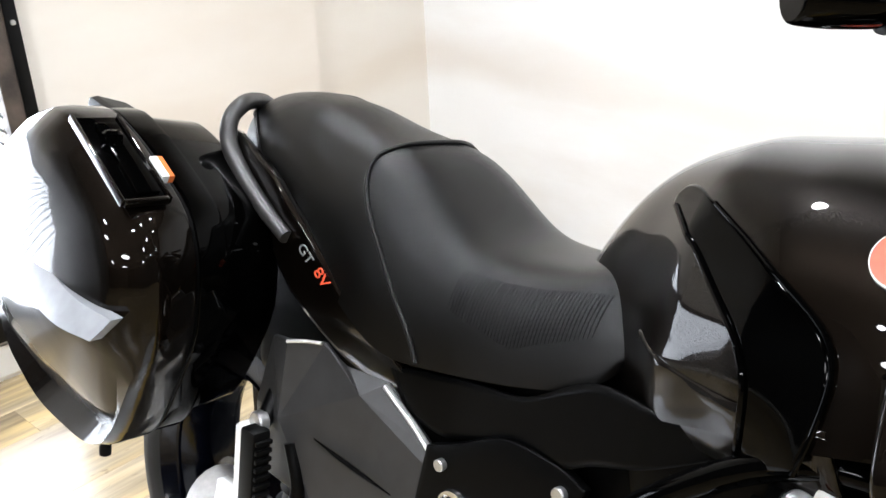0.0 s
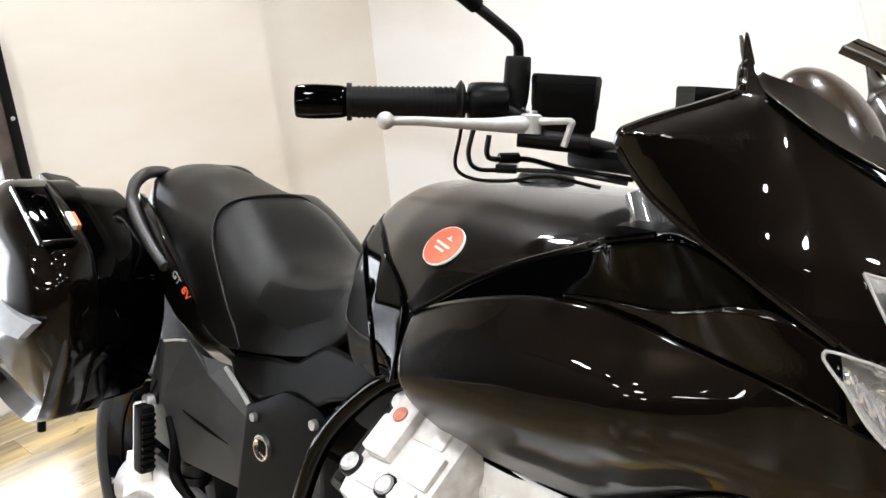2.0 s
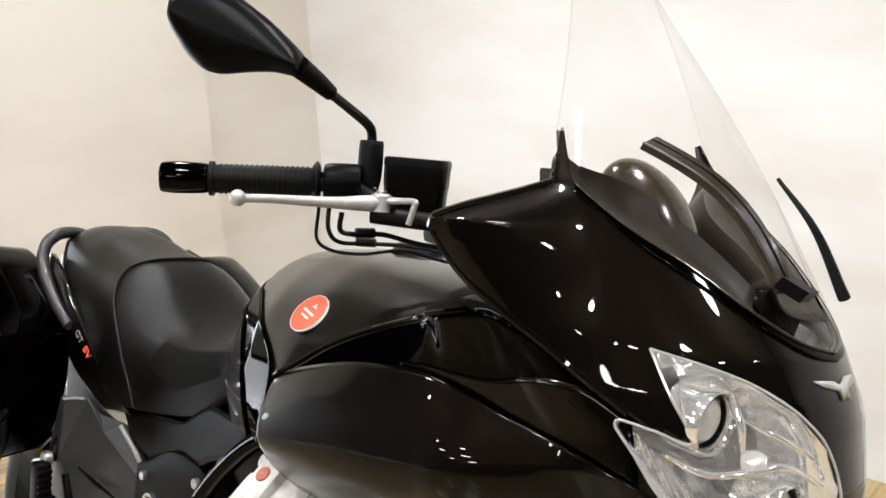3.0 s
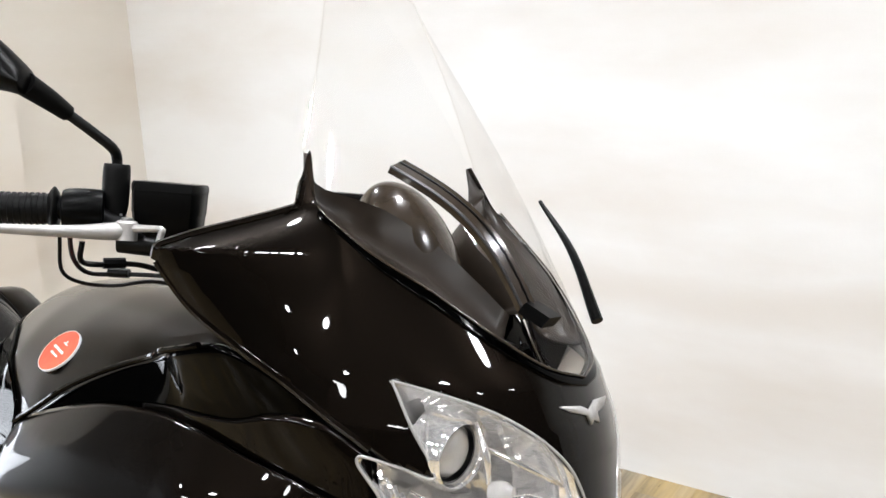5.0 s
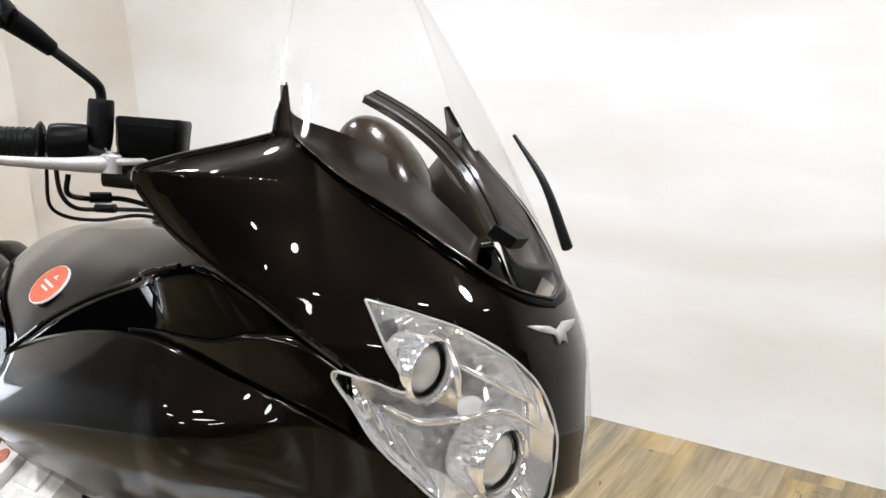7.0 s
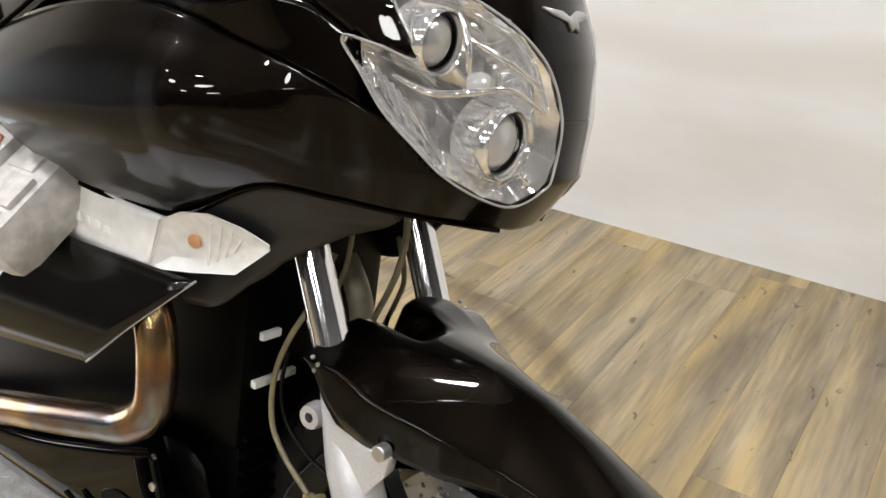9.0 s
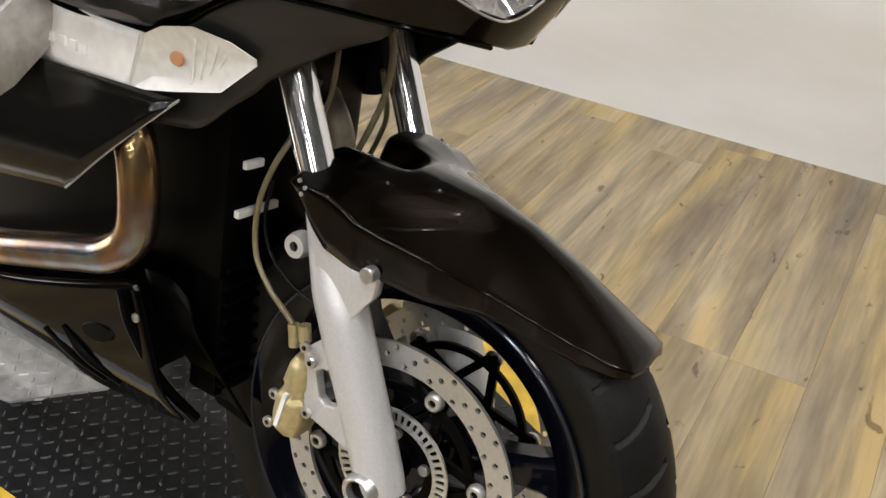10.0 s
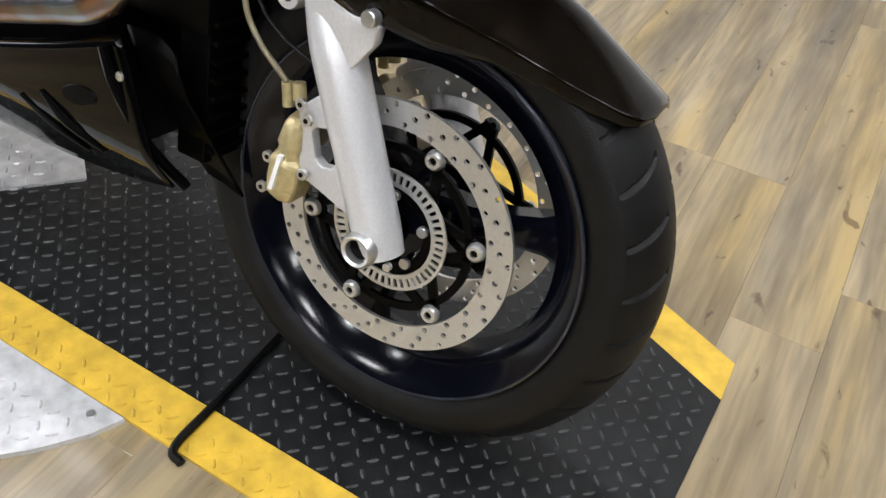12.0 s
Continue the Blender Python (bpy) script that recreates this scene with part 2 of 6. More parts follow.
    nt.links.new(geo.outputs["Position"], dist.inputs[0])
    jit = nt.nodes.new("ShaderNodeMath")
    jit.operation = "MULTIPLY_ADD"
    jit.inputs[1].default_value = 0.06
    nt.links.new(n3.outputs["Fac"], jit.inputs[0])
    nt.links.new(dist.outputs["Value"], jit.inputs[2])
    mark = nt.nodes.new("ShaderNodeValToRGB")
    e = mark.color_ramp.elements
    e[0].position, e[0].color = 0.71, (1, 1, 1, 1)
    e[1].position, e[1].color = 0.83, (1, 1, 1, 1)
    e.new(0.76).color = (0.62, 0.60, 0.58, 1)
    e.new(0.785).color = (0.66, 0.64, 0.62, 1)
    nt.links.new(jit.outputs[0], mark.inputs["Fac"])
    mm = nt.nodes.new("ShaderNodeMix")
    mm.data_type = "RGBA"
    mm.blend_type = "MULTIPLY"
    mm.inputs[0].default_value = 1.0
    nt.links.new(mx.outputs[2], mm.inputs[6])
    nt.links.new(mark.outputs["Color"], mm.inputs[7])
    hsv = nt.nodes.new("ShaderNodeHueSaturation")
    n4 = grain((0.9, 6.5, 1), 3, 0.3)
    sr = nt.nodes.new("ShaderNodeMapRange")
    sr.inputs["From Min"].default_value, sr.inputs["From Max"].default_value = 0.35, 0.65
    sr.inputs["To Min"].default_value, sr.inputs["To Max"].default_value = 0.80, 1.14
    nt.links.new(n4.outputs["Fac"], sr.inputs["Value"])
    nt.links.new(sr.outputs[0], hsv.inputs["Saturation"])
    mr = nt.nodes.new("ShaderNodeMapRange")
    mr.inputs["To Min"].default_value, mr.inputs["To Max"].default_value = 0.92, 1.07
    fr = nt.nodes.new("ShaderNodeMath")
    fr.operation = "FRACT"
    nt.links.new(add.outputs[0], fr.inputs[0])
    nt.links.new(fr.outputs[0], mr.inputs["Value"])
    nt.links.new(mr.outputs[0], hsv.inputs["Value"])
    nt.links.new(mm.outputs[2], hsv.inputs["Color"])
    nt.links.new(hsv.outputs[0], b.inputs["Base Color"])
    b.inputs["Roughness"].default_value = 0.25
    bp = nt.nodes.new("ShaderNodeBump")
    bp.inputs["Strength"].default_value = 0.25
    bp.inputs["Distance"].default_value = 0.001
    nt.links.new(n2.outputs["Fac"], bp.inputs["Height"])
    nt.links.new(bp.outputs["Normal"], b.inputs["Normal"])
    return m


PLANK_TURN = 92.3
GROUND = -0.016
OAK = planks_material()


def emitter(name, color, strength):
    m = bpy.data.materials.new(name)
    m.use_nodes = True
    nt = m.node_tree
    nt.nodes.remove(nt.nodes["Principled BSDF"])
    e = nt.nodes.new("ShaderNodeEmission")
    e.inputs[0].default_value = (*color, 1)
    e.inputs[1].default_value = strength
    nt.links.new(e.outputs[0], nt.nodes["Material Output"].inputs[0])
    return m


DAYLIGHT = emitter("daylight_backdrop", (1.0, 1.0, 1.0), 4.0)
BULB = emitter("lamp_bulb_glow", (1.0, 0.95, 0.88), 60.0)
HIGHBAY = emitter("high_bay_glow", (1.0, 0.96, 0.90), 95.0)


# ---- mesh helpers ----
def link(name, bm, material, parent=None, label="", smooth=True, mods=()):
    bmesh.ops.recalc_face_normals(bm, faces=bm.faces)
    me = bpy.data.meshes.new(name)
    bm.to_mesh(me)
    bm.free()
    for m in material if isinstance(material, (list, tuple)) else [material]:
        me.materials.append(m)
    if smooth:
        for p in me.polygons:
            p.use_smooth = True
        me.set_sharp_from_angle(angle=radians(38))
    ob = new(name, me)
    if parent:
        ob.parent = parent
    if label:
        tagged(ob, label)
    return ob


def part(name, bm, material, parent, label="", smooth=True):
    return link(name, bm, material, parent, label, smooth)


def solid(ob, t, offset=-1.0):
    md = ob.modifiers.new("thickness", "SOLIDIFY")
    md.thickness, md.offset = t, offset
    return ob


def bevelled(ob, w, seg=2):
    md = ob.modifiers.new("bevel", "BEVEL")
    md.width, md.segments, md.limit_method, md.angle_limit = w, seg, "ANGLE", radians(40)
    return ob


def box(bm, x0, x1, y0, y1, z0, z1, bevel=0.0):
    r = bmesh.ops.create_cube(bm, size=1.0)
    vs = r["verts"]
    bmesh.ops.scale(bm, vec=(x1 - x0, y1 - y0, z1 - z0), verts=vs)
    bmesh.ops.translate(bm, vec=((x0 + x1) / 2, (y0 + y1) / 2, (z0 + z1) / 2), verts=vs)
    if bevel:
        es = list({e for v in vs for e in v.link_edges})
        bmesh.ops.bevel(bm, geom=es, offset=bevel, segments=2, affect="EDGES", profile=0.6)
    return vs


def spline(pts, n):
    """Catmull-Rom through points of any dimension, n samples."""
    p = [np.array(q, float) for q in pts]
    p = [2 * p[0] - p[1]] + p + [2 * p[-1] - p[-2]]
    out = []
    k = len(p) - 3
    for i in range(n):
        s = i / (n - 1) * k
        j = min(int(s), k - 1)
        t = s - j
        a, b, c, d = p[j:j + 4]
        out.append(0.5 * (2 * b + (c - a) * t + (2 * a - 5 * b + 4 * c - d) * t * t + (3 * b - a - 3 * c + d) * t ** 3))
    return out


def skin(bm, rings, closed=True, caps=False):
    vs = [[bm.verts.new(tuple(p)) for p in r] for r in rings]
    n = len(vs[0])
    for a, b in zip(vs, vs[1:]):
        for i in range(n if closed else n - 1):
            j = (i + 1) % n
            bm.faces.new((a[i], a[j], b[j], b[i]))
    if caps:
        bm.faces.new(vs[0])
        bm.faces.new(list(reversed(vs[-1])))
    return vs


def tube(bm, pts, r, n=None, sides=12, caps=True):
    """A round bar along a smooth line; r is a number or one radius a point."""
    n = n or max(2, 6 * (len(pts) - 1) + 1) if len(pts) > 2 else 2
    line = spline(pts, n) if len(pts) > 2 else [np.array(q, float) for q in pts]
    rr = [float(v[0]) for v in spline([(q,) for q in r], n)] if isinstance(r, (list, tuple)) else [r] * len(line)
    rings = []
    up = None
    for i, p in enumerate(line):
        d = line[min(i + 1, len(line) - 1)] - line[max(i - 1, 0)]
        d /= np.linalg.norm(d)
        if up is None:
            up = np.cross(d, (0, 0, 1) if abs(d[2]) < 0.9 else (1, 0, 0))
        up = up - d * up.dot(d)
        up /= np.linalg.norm(up)
        side = np.cross(d, up)
        rings.append([p + rr[i] * (math.cos(a) * up + math.sin(a) * side) for a in [2 * math.pi * k / sides for k in range(sides)]])
    skin(bm, rings, True, caps)


def lathe(bm, profile, centre, axis="y", n=48, closed=False):
    """Turn a profile of (radius, along) about an axis through centre."""
    rings = []
    for k in range(n):
        a = 2 * math.pi * k / n
        ring = []
        for r, h in profile:
            c, s = r * math.cos(a), r * math.sin(a)
            ring.append({"y": (c, h, s), "x": (h, c, s), "z": (c, s, h)}[axis])
        rings.append([np.add(q, centre) for q in ring])
    rings.append(rings[0])
    vs = [[bm.verts.new(tuple(p)) for p in r] for r in rings[:-1]]
    vs.append(vs[0])
    m = len(profile)
    for a, b in zip(vs, vs[1:]):
        for i in range(m if closed else m - 1):
            j = (i + 1) % m
            bm.faces.new((a[i], a[j], b[j], b[i]))


def disc_bm(centre, r, h, axis="y", n=24, bevel=0.15):
    """A short round stud with softened rims."""
    bm = bmesh.new()
    e = min(r, abs(h)) * bevel
    s = 1 if h > 0 else -1
    lathe(bm, [(0.0005, 0), (r, 0), (r, h - s * e), (r - e, h), (0.0005, h)], centre, axis, n)
    return bm


def strip(bm, top, bottom, f, n=30, m=10, side=-1):
    """A sheet between two side-view curves (x, z), laid on the half-width f(x, z)."""
    ta, ba = spline(top, n), spline(bottom, n)
    rows = []
    for a, b in zip(ta, ba):
        row = []
        for k in range(m):
            s = k / (m - 1)
            q = a * (1 - s) + b * s
            row.append((q[0], side * f(q[0], q[1]), q[1]))
        rows.append(row)
    skin(bm, rows, closed=False)
    return bm


def interp(x, xs, ys):
    return float(np.interp(x, xs, ys))


def inside(p, poly):
    x, y = p
    c = False
    for (x1, y1), (x2, y2) in zip(poly, poly[1:] + poly[:1]):
        if (y1 > y) != (y2 > y) and x < (x2 - x1) * (y - y1) / (y2 - y1) + x1:
            c = not c
    return c


# ---- the room ----
WX, BY = -2.85, 1.87  # rear wall and back wall
H = 3.0


def wall(name, x0, x1, y0, y1, z0, z1, material, label):
    bm = bmesh.new()
    box(bm, x0, x1, y0, y1, z0, z1)
    return tagged(link(name, bm, material, smooth=False), label, "wall", kind="structure")


bm = bmesh.new()
box(bm, -3.2, 4.3, -13.3, 2.1, -0.14, GROUND - 0.022)
floor = tagged(link("floor", bm, OAK, smooth=False), "floor of light oak vinyl planks with dark knots", "floor", kind="structure")
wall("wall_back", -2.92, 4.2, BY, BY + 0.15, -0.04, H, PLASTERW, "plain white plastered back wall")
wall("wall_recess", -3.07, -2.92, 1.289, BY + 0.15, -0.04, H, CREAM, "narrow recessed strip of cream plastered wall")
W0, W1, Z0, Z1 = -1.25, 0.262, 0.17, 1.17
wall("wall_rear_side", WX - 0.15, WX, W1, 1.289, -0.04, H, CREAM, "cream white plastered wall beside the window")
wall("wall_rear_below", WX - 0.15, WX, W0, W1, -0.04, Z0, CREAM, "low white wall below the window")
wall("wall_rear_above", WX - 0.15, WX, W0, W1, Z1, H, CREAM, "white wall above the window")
wall("wall_rear_far", WX - 0.15, WX, -13.2, W0, -0.04, H, DARKWALL, "dark wall past the window")
wall("wall_south", WX, 4.2, -13.35, -13.2, -0.04, H, DARKWALL, "dark charcoal wall closing the showroom")
wall("wall_east", 4.2, 4.35, -13.35, BY + 0.15, -0.04, H, DARKWALL, "dark charcoal wall closing the showroom")
bm = bmesh.new()
box(bm, -3.1, 4.35, -13.35, BY + 0.2, H, H + 0.1)
tagged(link("ceiling", bm, DARKWALL, smooth=False), "dark painted ceiling with spot lamps", "ceiling", kind="structure")
bm = bmesh.new()
box(bm, WX, WX + 0.012, -4.1, 1.285, -0.006, 0.085, 0.003)
tagged(link("baseboard", bm, BASEW), "white painted baseboard", "baseboard", kind="structure")

# window with a weathered wooden frame and expanded metal in front of bright daylight
window = tagged(new("window_1"), "bright window behind expanded metal mesh in a dark weathered frame", "window", kind="structure")
for nm, y0, y1, z0, z1, mtl in (("frame_post", W1 - 0.035, W1 + 0.045, Z0 - 0.06, Z1 + 0.05, FRAMEWOOD), ("frame_rail", W0, W1 - 0.035, Z0 - 0.06, Z0 + 0.02, BLACKSTEEL),
                                ("frame_rail", W0, W1 - 0.035, Z1 - 0.02, Z1 + 0.05, BLACKSTEEL), ("frame_post", W0 - 0.06, W0, Z0 - 0.06, Z1 + 0.05, FRAMEWOOD)):
    bm = bmesh.new()
    box(bm, WX + 0.001, WX + 0.045, y0, y1, z0, z1, 0.004)
    part(nm, bm, mtl, window)
bm = bmesh.new()
box(bm, WX + 0.046, WX + 0.052, W1 + 0.012, W1 + 0.046, Z0 - 0.06, Z1 + 0.05, 0.002)
part("edge_strap", bm, BLACKSTEEL, window, "black steel strap screwed to the frame")
for z in (0.95, 0.55, 0.25):
    part("screw", disc_bm((WX + 0.052, W1 + 0.03, z), 0.007, 0.004, "x", 12), BOLT, window)
for y in (-0.24, -0.7):
    part("screw", disc_bm((WX + 0.045, y, Z0 - 0.02), 0.006, 0.004, "x", 12), BOLT, window)
bm = bmesh.new()
pitch_y, pitch_z = 0.042, 0.021
ny, nz = int((W1 - W0) / pitch_y), int((Z1 - Z0) / pitch_z)
for i in range(ny):
    for j in range(nz):
        y, z = W0 + (i + 0.5 * (j % 2)) * pitch_y, Z0 + j * pitch_z
        for s in (-1, 1):
            a = np.array((WX + 0.01, y, z))
            b = np.array((WX + 0.013, y + s * pitch_y / 2, z + pitch_z))
            w = np.array((0, 0.0012, 0.0026))
            vs = [bm.verts.new(tuple(q)) for q in (a - w, b - w, b + w, a + w)]
            bm.faces.new(vs)
solid(tagged(part("expanded_mesh", bm, GALV, window, "galvanised expanded metal mesh", smooth=False), kind="stuff"), 0.002)
bm = bmesh.new()
box(bm, WX - 0.10, WX - 0.094, W0, W1, Z0, Z1)
pane = part("pane", bm, CLEAR, window, "clear glass pane", smooth=False)
pane.visible_shadow = False
bm = bmesh.new()
box(bm, -4.62, -4.6, -4.0, 3.0, -0.6, 3.2)
tagged(link("backdrop", bm, DAYLIGHT, smooth=False), "bright overcast daylight outside the window", "backdrop", kind="structure")


def area(name, place, size, power, color, target, shape="RECTANGLE", size_y=None):
    d = bpy.data.lights.new(name, "AREA")
    d.energy, d.color, d.shape, d.size = power, color, shape, size
    if size_y:
        d.size_y = size_y
    if shape == "RECTANGLE":
        d.shape = "RECTANGLE"
    ob = new(name, d)
    ob.matrix_world = look(place, target)
    return ob


area("window_daylight", (WX - 0.03, (W0 + W1) / 2, (Z0 + Z1) / 2), W1 - W0, 75, (0.97, 0.985, 1.0), (0, (W0 + W1) / 2, 0.55), size_y=Z1 - Z0)


# ceiling spot lamps: small round fixtures that show as bright dots in the paint
def spot_lamp(x, y, share):
    lamp = tagged(new("ceiling_spot"), "small round white ceiling spot lamp", "ceiling lamp", "ceiling spots")
    lamp.location = (x, y, H)
    bm = bmesh.new()
    lathe(bm, [(0.09, 0), (0.125, 0), (0.128, -0.012), (0.12, -0.05), (0.112, -0.052), (0.109, -0.03), (0.09, -0.01)], (0, 0, 0), "z", 32)
    part("housing", bm, BASEW, lamp)
    part("bulb", disc_bm((0, 0, -0.012), 0.104, -0.016, "z", 24), BULB, lamp, "glowing warm white bulb")
    d = bpy.data.lights.new("spot_light", "AREA")
    d.shape, d.size, d.energy, d.color = "DISK", 0.20, LAMP_POWER * share, (1.0, 0.972, 0.935)
    d.spread = radians(150)
    ob = new("spot_light", d)
    ob.matrix_world = Matrix.Translation((x, y, H - 0.055))


LAMP_POWER = 32.0
for x, part_on in ((-1.95, 1.0), (-0.2, 1.0), (1.55, 0.9), (3.1, 0.7)):
    for y, share in ((0.75, 1.15), (-0.75, 1.10), (-2.4, 0.75)):
        spot_lamp(x + (0.25 if y == -0.75 else 0.0), y, share * part_on)


def high_bay(x, y):
    lamp = tagged(new("high_bay_lamp"), "round white high-bay ceiling lamp", "ceiling lamp", "high-bay lamps")
    lamp.location = (x, y, H)
    bm = bmesh.new()
    lathe(bm, [(0.08, 0), (0.09, -0.05), (0.43, -0.15), (0.445, -0.165), (0.42, -0.16), (0.08, -0.06)], (0, 0, 0), "z", 32)
    part("shade", bm, BASEW, lamp)
    part("bulb", disc_bm((0, 0, -0.14), 0.38, -0.02, "z", 32), HIGHBAY, lamp, "glowing white lamp disc")


for x, y in ((-1.9, -4.6), (0.4, -5.0), (2.7, -4.8), (-0.9, -8.2), (1.7, -8.6)):
    high_bay(x, y)

# lift deck: black tread mat with yellow edges, aluminium side plate
deck = tagged(new("lift_deck"), "black tread-plate lift deck with yellow safety edges", "lift deck", kind="structure")


def slab(name, poly, z0, z1, material, parent, label=""):
    bm = bmesh.new()
    lo = [bm.verts.new((x, y, z0)) for x, y in poly]
    hi = [bm.verts.new((x, y, z1)) for x, y in poly]
    bm.faces.new(hi)
    bm.faces.new(list(reversed(lo)))
    n = len(poly)
    for i in range(n):
        bm.faces.new((lo[i], lo[(i + 1) % n], hi[(i + 1) % n], hi[i]))
    return part(name, bm, material, parent, label, smooth=False)


def treads(name, inside_fn, x0, x1, y0, y1, z, material, parent, pitch=0.024, turn=0.0, size=(0.0092, 0.0028, 0.0026)):
    """Raised lozenges in alternating directions."""
    bm = bmesh.new()
    i = 0
    ca, sa = math.cos(radians(turn)), math.sin(radians(turn))
    a, b, h = size
    nx, ny = int((x1 - x0) / pitch), int((y1 - y0) / pitch)
    for ix in range(nx):
        for iy in range(ny):
            x, y = x0 + ix * pitch, y0 + iy * pitch
            if not inside_fn(x, y):
                continue
            up = (ix + iy) % 2
            d = radians(turn + (45 if up else -45))
            c, s = math.cos(d), math.sin(d)
            q = [(-a, 0), (-a * 0.5, -b), (a * 0.5, -b), (a, 0), (a * 0.5, b), (-a * 0.5, b)]
            lo = [bm.verts.new((x + c * u - s * v, y + s * u + c * v, z - 0.0003)) for u, v in q]
            hi = [bm.verts.new((x + c * u * 0.8 - s * v * 0.4, y + s * u * 0.8 + c * v * 0.4, z + h)) for u, v in q]
            bm.faces.new(hi)
            for k in range(6):
                bm.faces.new((lo[k], lo[(k + 1) % 6], hi[(k + 1) % 6], hi[k]))
    ob = part(name, bm, material, parent, smooth=True)
    return tagged(ob, kind="stuff")


def far_edge(x):
    return 0.30 - (x - 0.343) * 0.42


NEAR0, NEAR1, FRONT = -0.243, -0.165, 0.42
XB = -1.905
slab("mat", [(XB, NEAR1), (FRONT, NEAR1), (0.415, 0.269), (-0.3, 0.571), (XB, 0.571)], -0.02, 0.0, MATBLACK, deck, "black rubber tread mat")
slab("edge_strip", [(XB, NEAR0), (FRONT, NEAR0), (FRONT, NEAR1 - 0.0005), (XB, NEAR1 - 0.0005)], -0.02, 0.0003, YELLOW, deck, "yellow painted edge strip")
slab("edge_strip", [(0.415, 0.2695), (0.410, 0.351), (-0.3, 0.652), (-0.3, 0.5715)], -0.02, 0.0003, YELLOW, deck, "yellow painted edge strip")
treads("mat_treads", lambda x, y: NEAR1 < y < 0.55 and x < 0.415 and y < far_edge(x) - 0.012, -1.89, 0.42, NEAR1 + 0.008, 0.55, 0.0, TREAD, deck)
treads("edge_treads", lambda x, y: True, -1.89, 0.41, NEAR0 + 0.012, NEAR1 - 0.002, 0.0003, YELLOW, deck)
plate = tagged(new("side_plate"), "silver aluminium tread plate beside the lift deck", "floor plate", kind="structure")
arc = [(-0.259, -0.2455), (-0.277, -0.288), (-0.301, -0.3236), (-0.3216, -0.351), (-0.345, -0.3756), (-0.43, -0.44), (-0.56, -0.50), (-0.75, -0.53)]
slab("plate", [(-1.9, NEAR0 - 0.002)] + arc + [(-1.9, -0.53)], -0.0175, 0.003, DIAMOND, plate)
slab("plate_step", [(-1.9, NEAR0 - 0.004)] + [(x + 0.030, y - 0.010) for x, y in arc] + [(-1.9, -0.55)], -0.030, -0.018, OAK, plate, "curved plank-clad step under the plate")
treads("plate_treads", lambda x, y: x < interp(y, [q[1] for q in reversed(arc)], [q[0] for q in reversed(arc)]) - 0.014, -1.2, -0.26, -0.50, NEAR0 - 0.010, 0.003, DIAMOND, plate, 0.026)
part("plate_screw", disc_bm((-0.30, -0.266, 0.002), 0.007, 0.004, "z", 12), BOLT, plate)
# small raised plate under the engine
ramp = tagged(new("centre_plate"), "small bevelled aluminium tread plate on the lift deck", "floor plate", kind="structure")
slab("plate", [(-1.15, 0.10), (-0.745, 0.128), (-0.69, 0.085), (-0.80, -0.04), (-1.15, -0.10)], 0.0, 0.006, DIAMOND, ramp)
treads("plate_treads", lambda x, y: x < -0.745 and -0.03 < y < 0.1, -1.1, -0.72, -0.06, 0.12, 0.006, DIAMOND, ramp, 0.026)
# black strap across the mat
bm = bmesh.new()
tube(bm, [(-0.20, 0.2, 0.006), (-0.186, 0.0, 0.007), (-0.176, -0.16, 0.006), (-0.171, -0.243, 0.006), (-0.147, -0.256, 0.004)], 0.0064, 24, 8)
tagged(link("strap", bm, BLACKSTEEL), "black round strap lying across the tread mat", "strap")

for o in (deck, plate, ramp, bpy.data.objects["strap"]):
    o.location = (-0.007, 0.013, GROUND)
# floor planks, cut round the lift deck
PW, PL = 0.152, 1.22


# ---- the motorcycle: x forward from the front axle, y to its left, z up ----
bike = tagged(new("motorcycle"), "glossy black touring motorcycle with panniers leaning on its side stand", "motorcycle")
bike.rotation_euler = (radians(-LEAN), 0, 0)

# half width and front of the fairing by height; the body's middle is shifted right of the wheel's to fit the camera's
# view
FZ = (0.72, 0.78, 0.85, 0.92, 1.00, 1.05, 1.12, 1.18, 1.24)
FW = (0.195, 0.21, 0.232, 0.247, 0.25, 0.245, 0.228, 0.205, 0.175)
NZ = (0.74, 0.785, 0.805, 0.86, 0.918, 0.973, 1.00, 1.037, 1.10, 1.24)
NX = (-0.06, -0.005, 0.038, 0.073, 0.074, 0.065, 0.056, 0.038, -0.016, -0.135)
XS, MID = -0.25, -0.03


# the upper fairing spreads into a wing in front of the bars
LZ = (0.95, 1.0, 1.03, 1.06, 1.10, 1.138, 1.150, 1.162, 1.176)
LF = (0.0, 0.012, 0.028, 0.048, 0.078, 0.105, 0.075, 0.04, 0.0)


def flare(u, z):
    g = math.exp(-(u - 0.5) / 0.07) if u > 0.5 else min(1.0, max(0.0, (u - 0.30) / 0.13))
    return interp(z, LZ, LF) * (g if u > 0.5 else g * g * (3 - 2 * g))


def fair(u, z, inset=0.0):
    """Fairing skin: u 0 at the nose, 0.5 where the side starts, 1 at x = -0.56."""
    p = fair_core(u, z, inset)
    p[1] -= flare(u, z)
    return p


def fair_core(u, z, inset=0.0):
    w, x0 = interp(z, FZ, FW) - inset, interp(z, NZ, NX) - inset
    if u <= 0.5:
        a = u * math.pi
        return np.array((XS + (x0 - XS) * math.cos(a), MID - (w + MID) * math.sin(a), z))
    return np.array((XS - (u - 0.5) * 0.62, -w * (1 + 0.06 * math.sin((u - 0.5) * 2 * math.pi / 1.6)), z))


def fair_u(x, z, inset=0.0):
    x0 = interp(z, NZ, NX) - inset
    if x >= XS:
        return math.acos(min(1, max(-1, (x - XS) / (x0 - XS)))) / math.pi
    return 0.5 + (XS - x) / 0.62


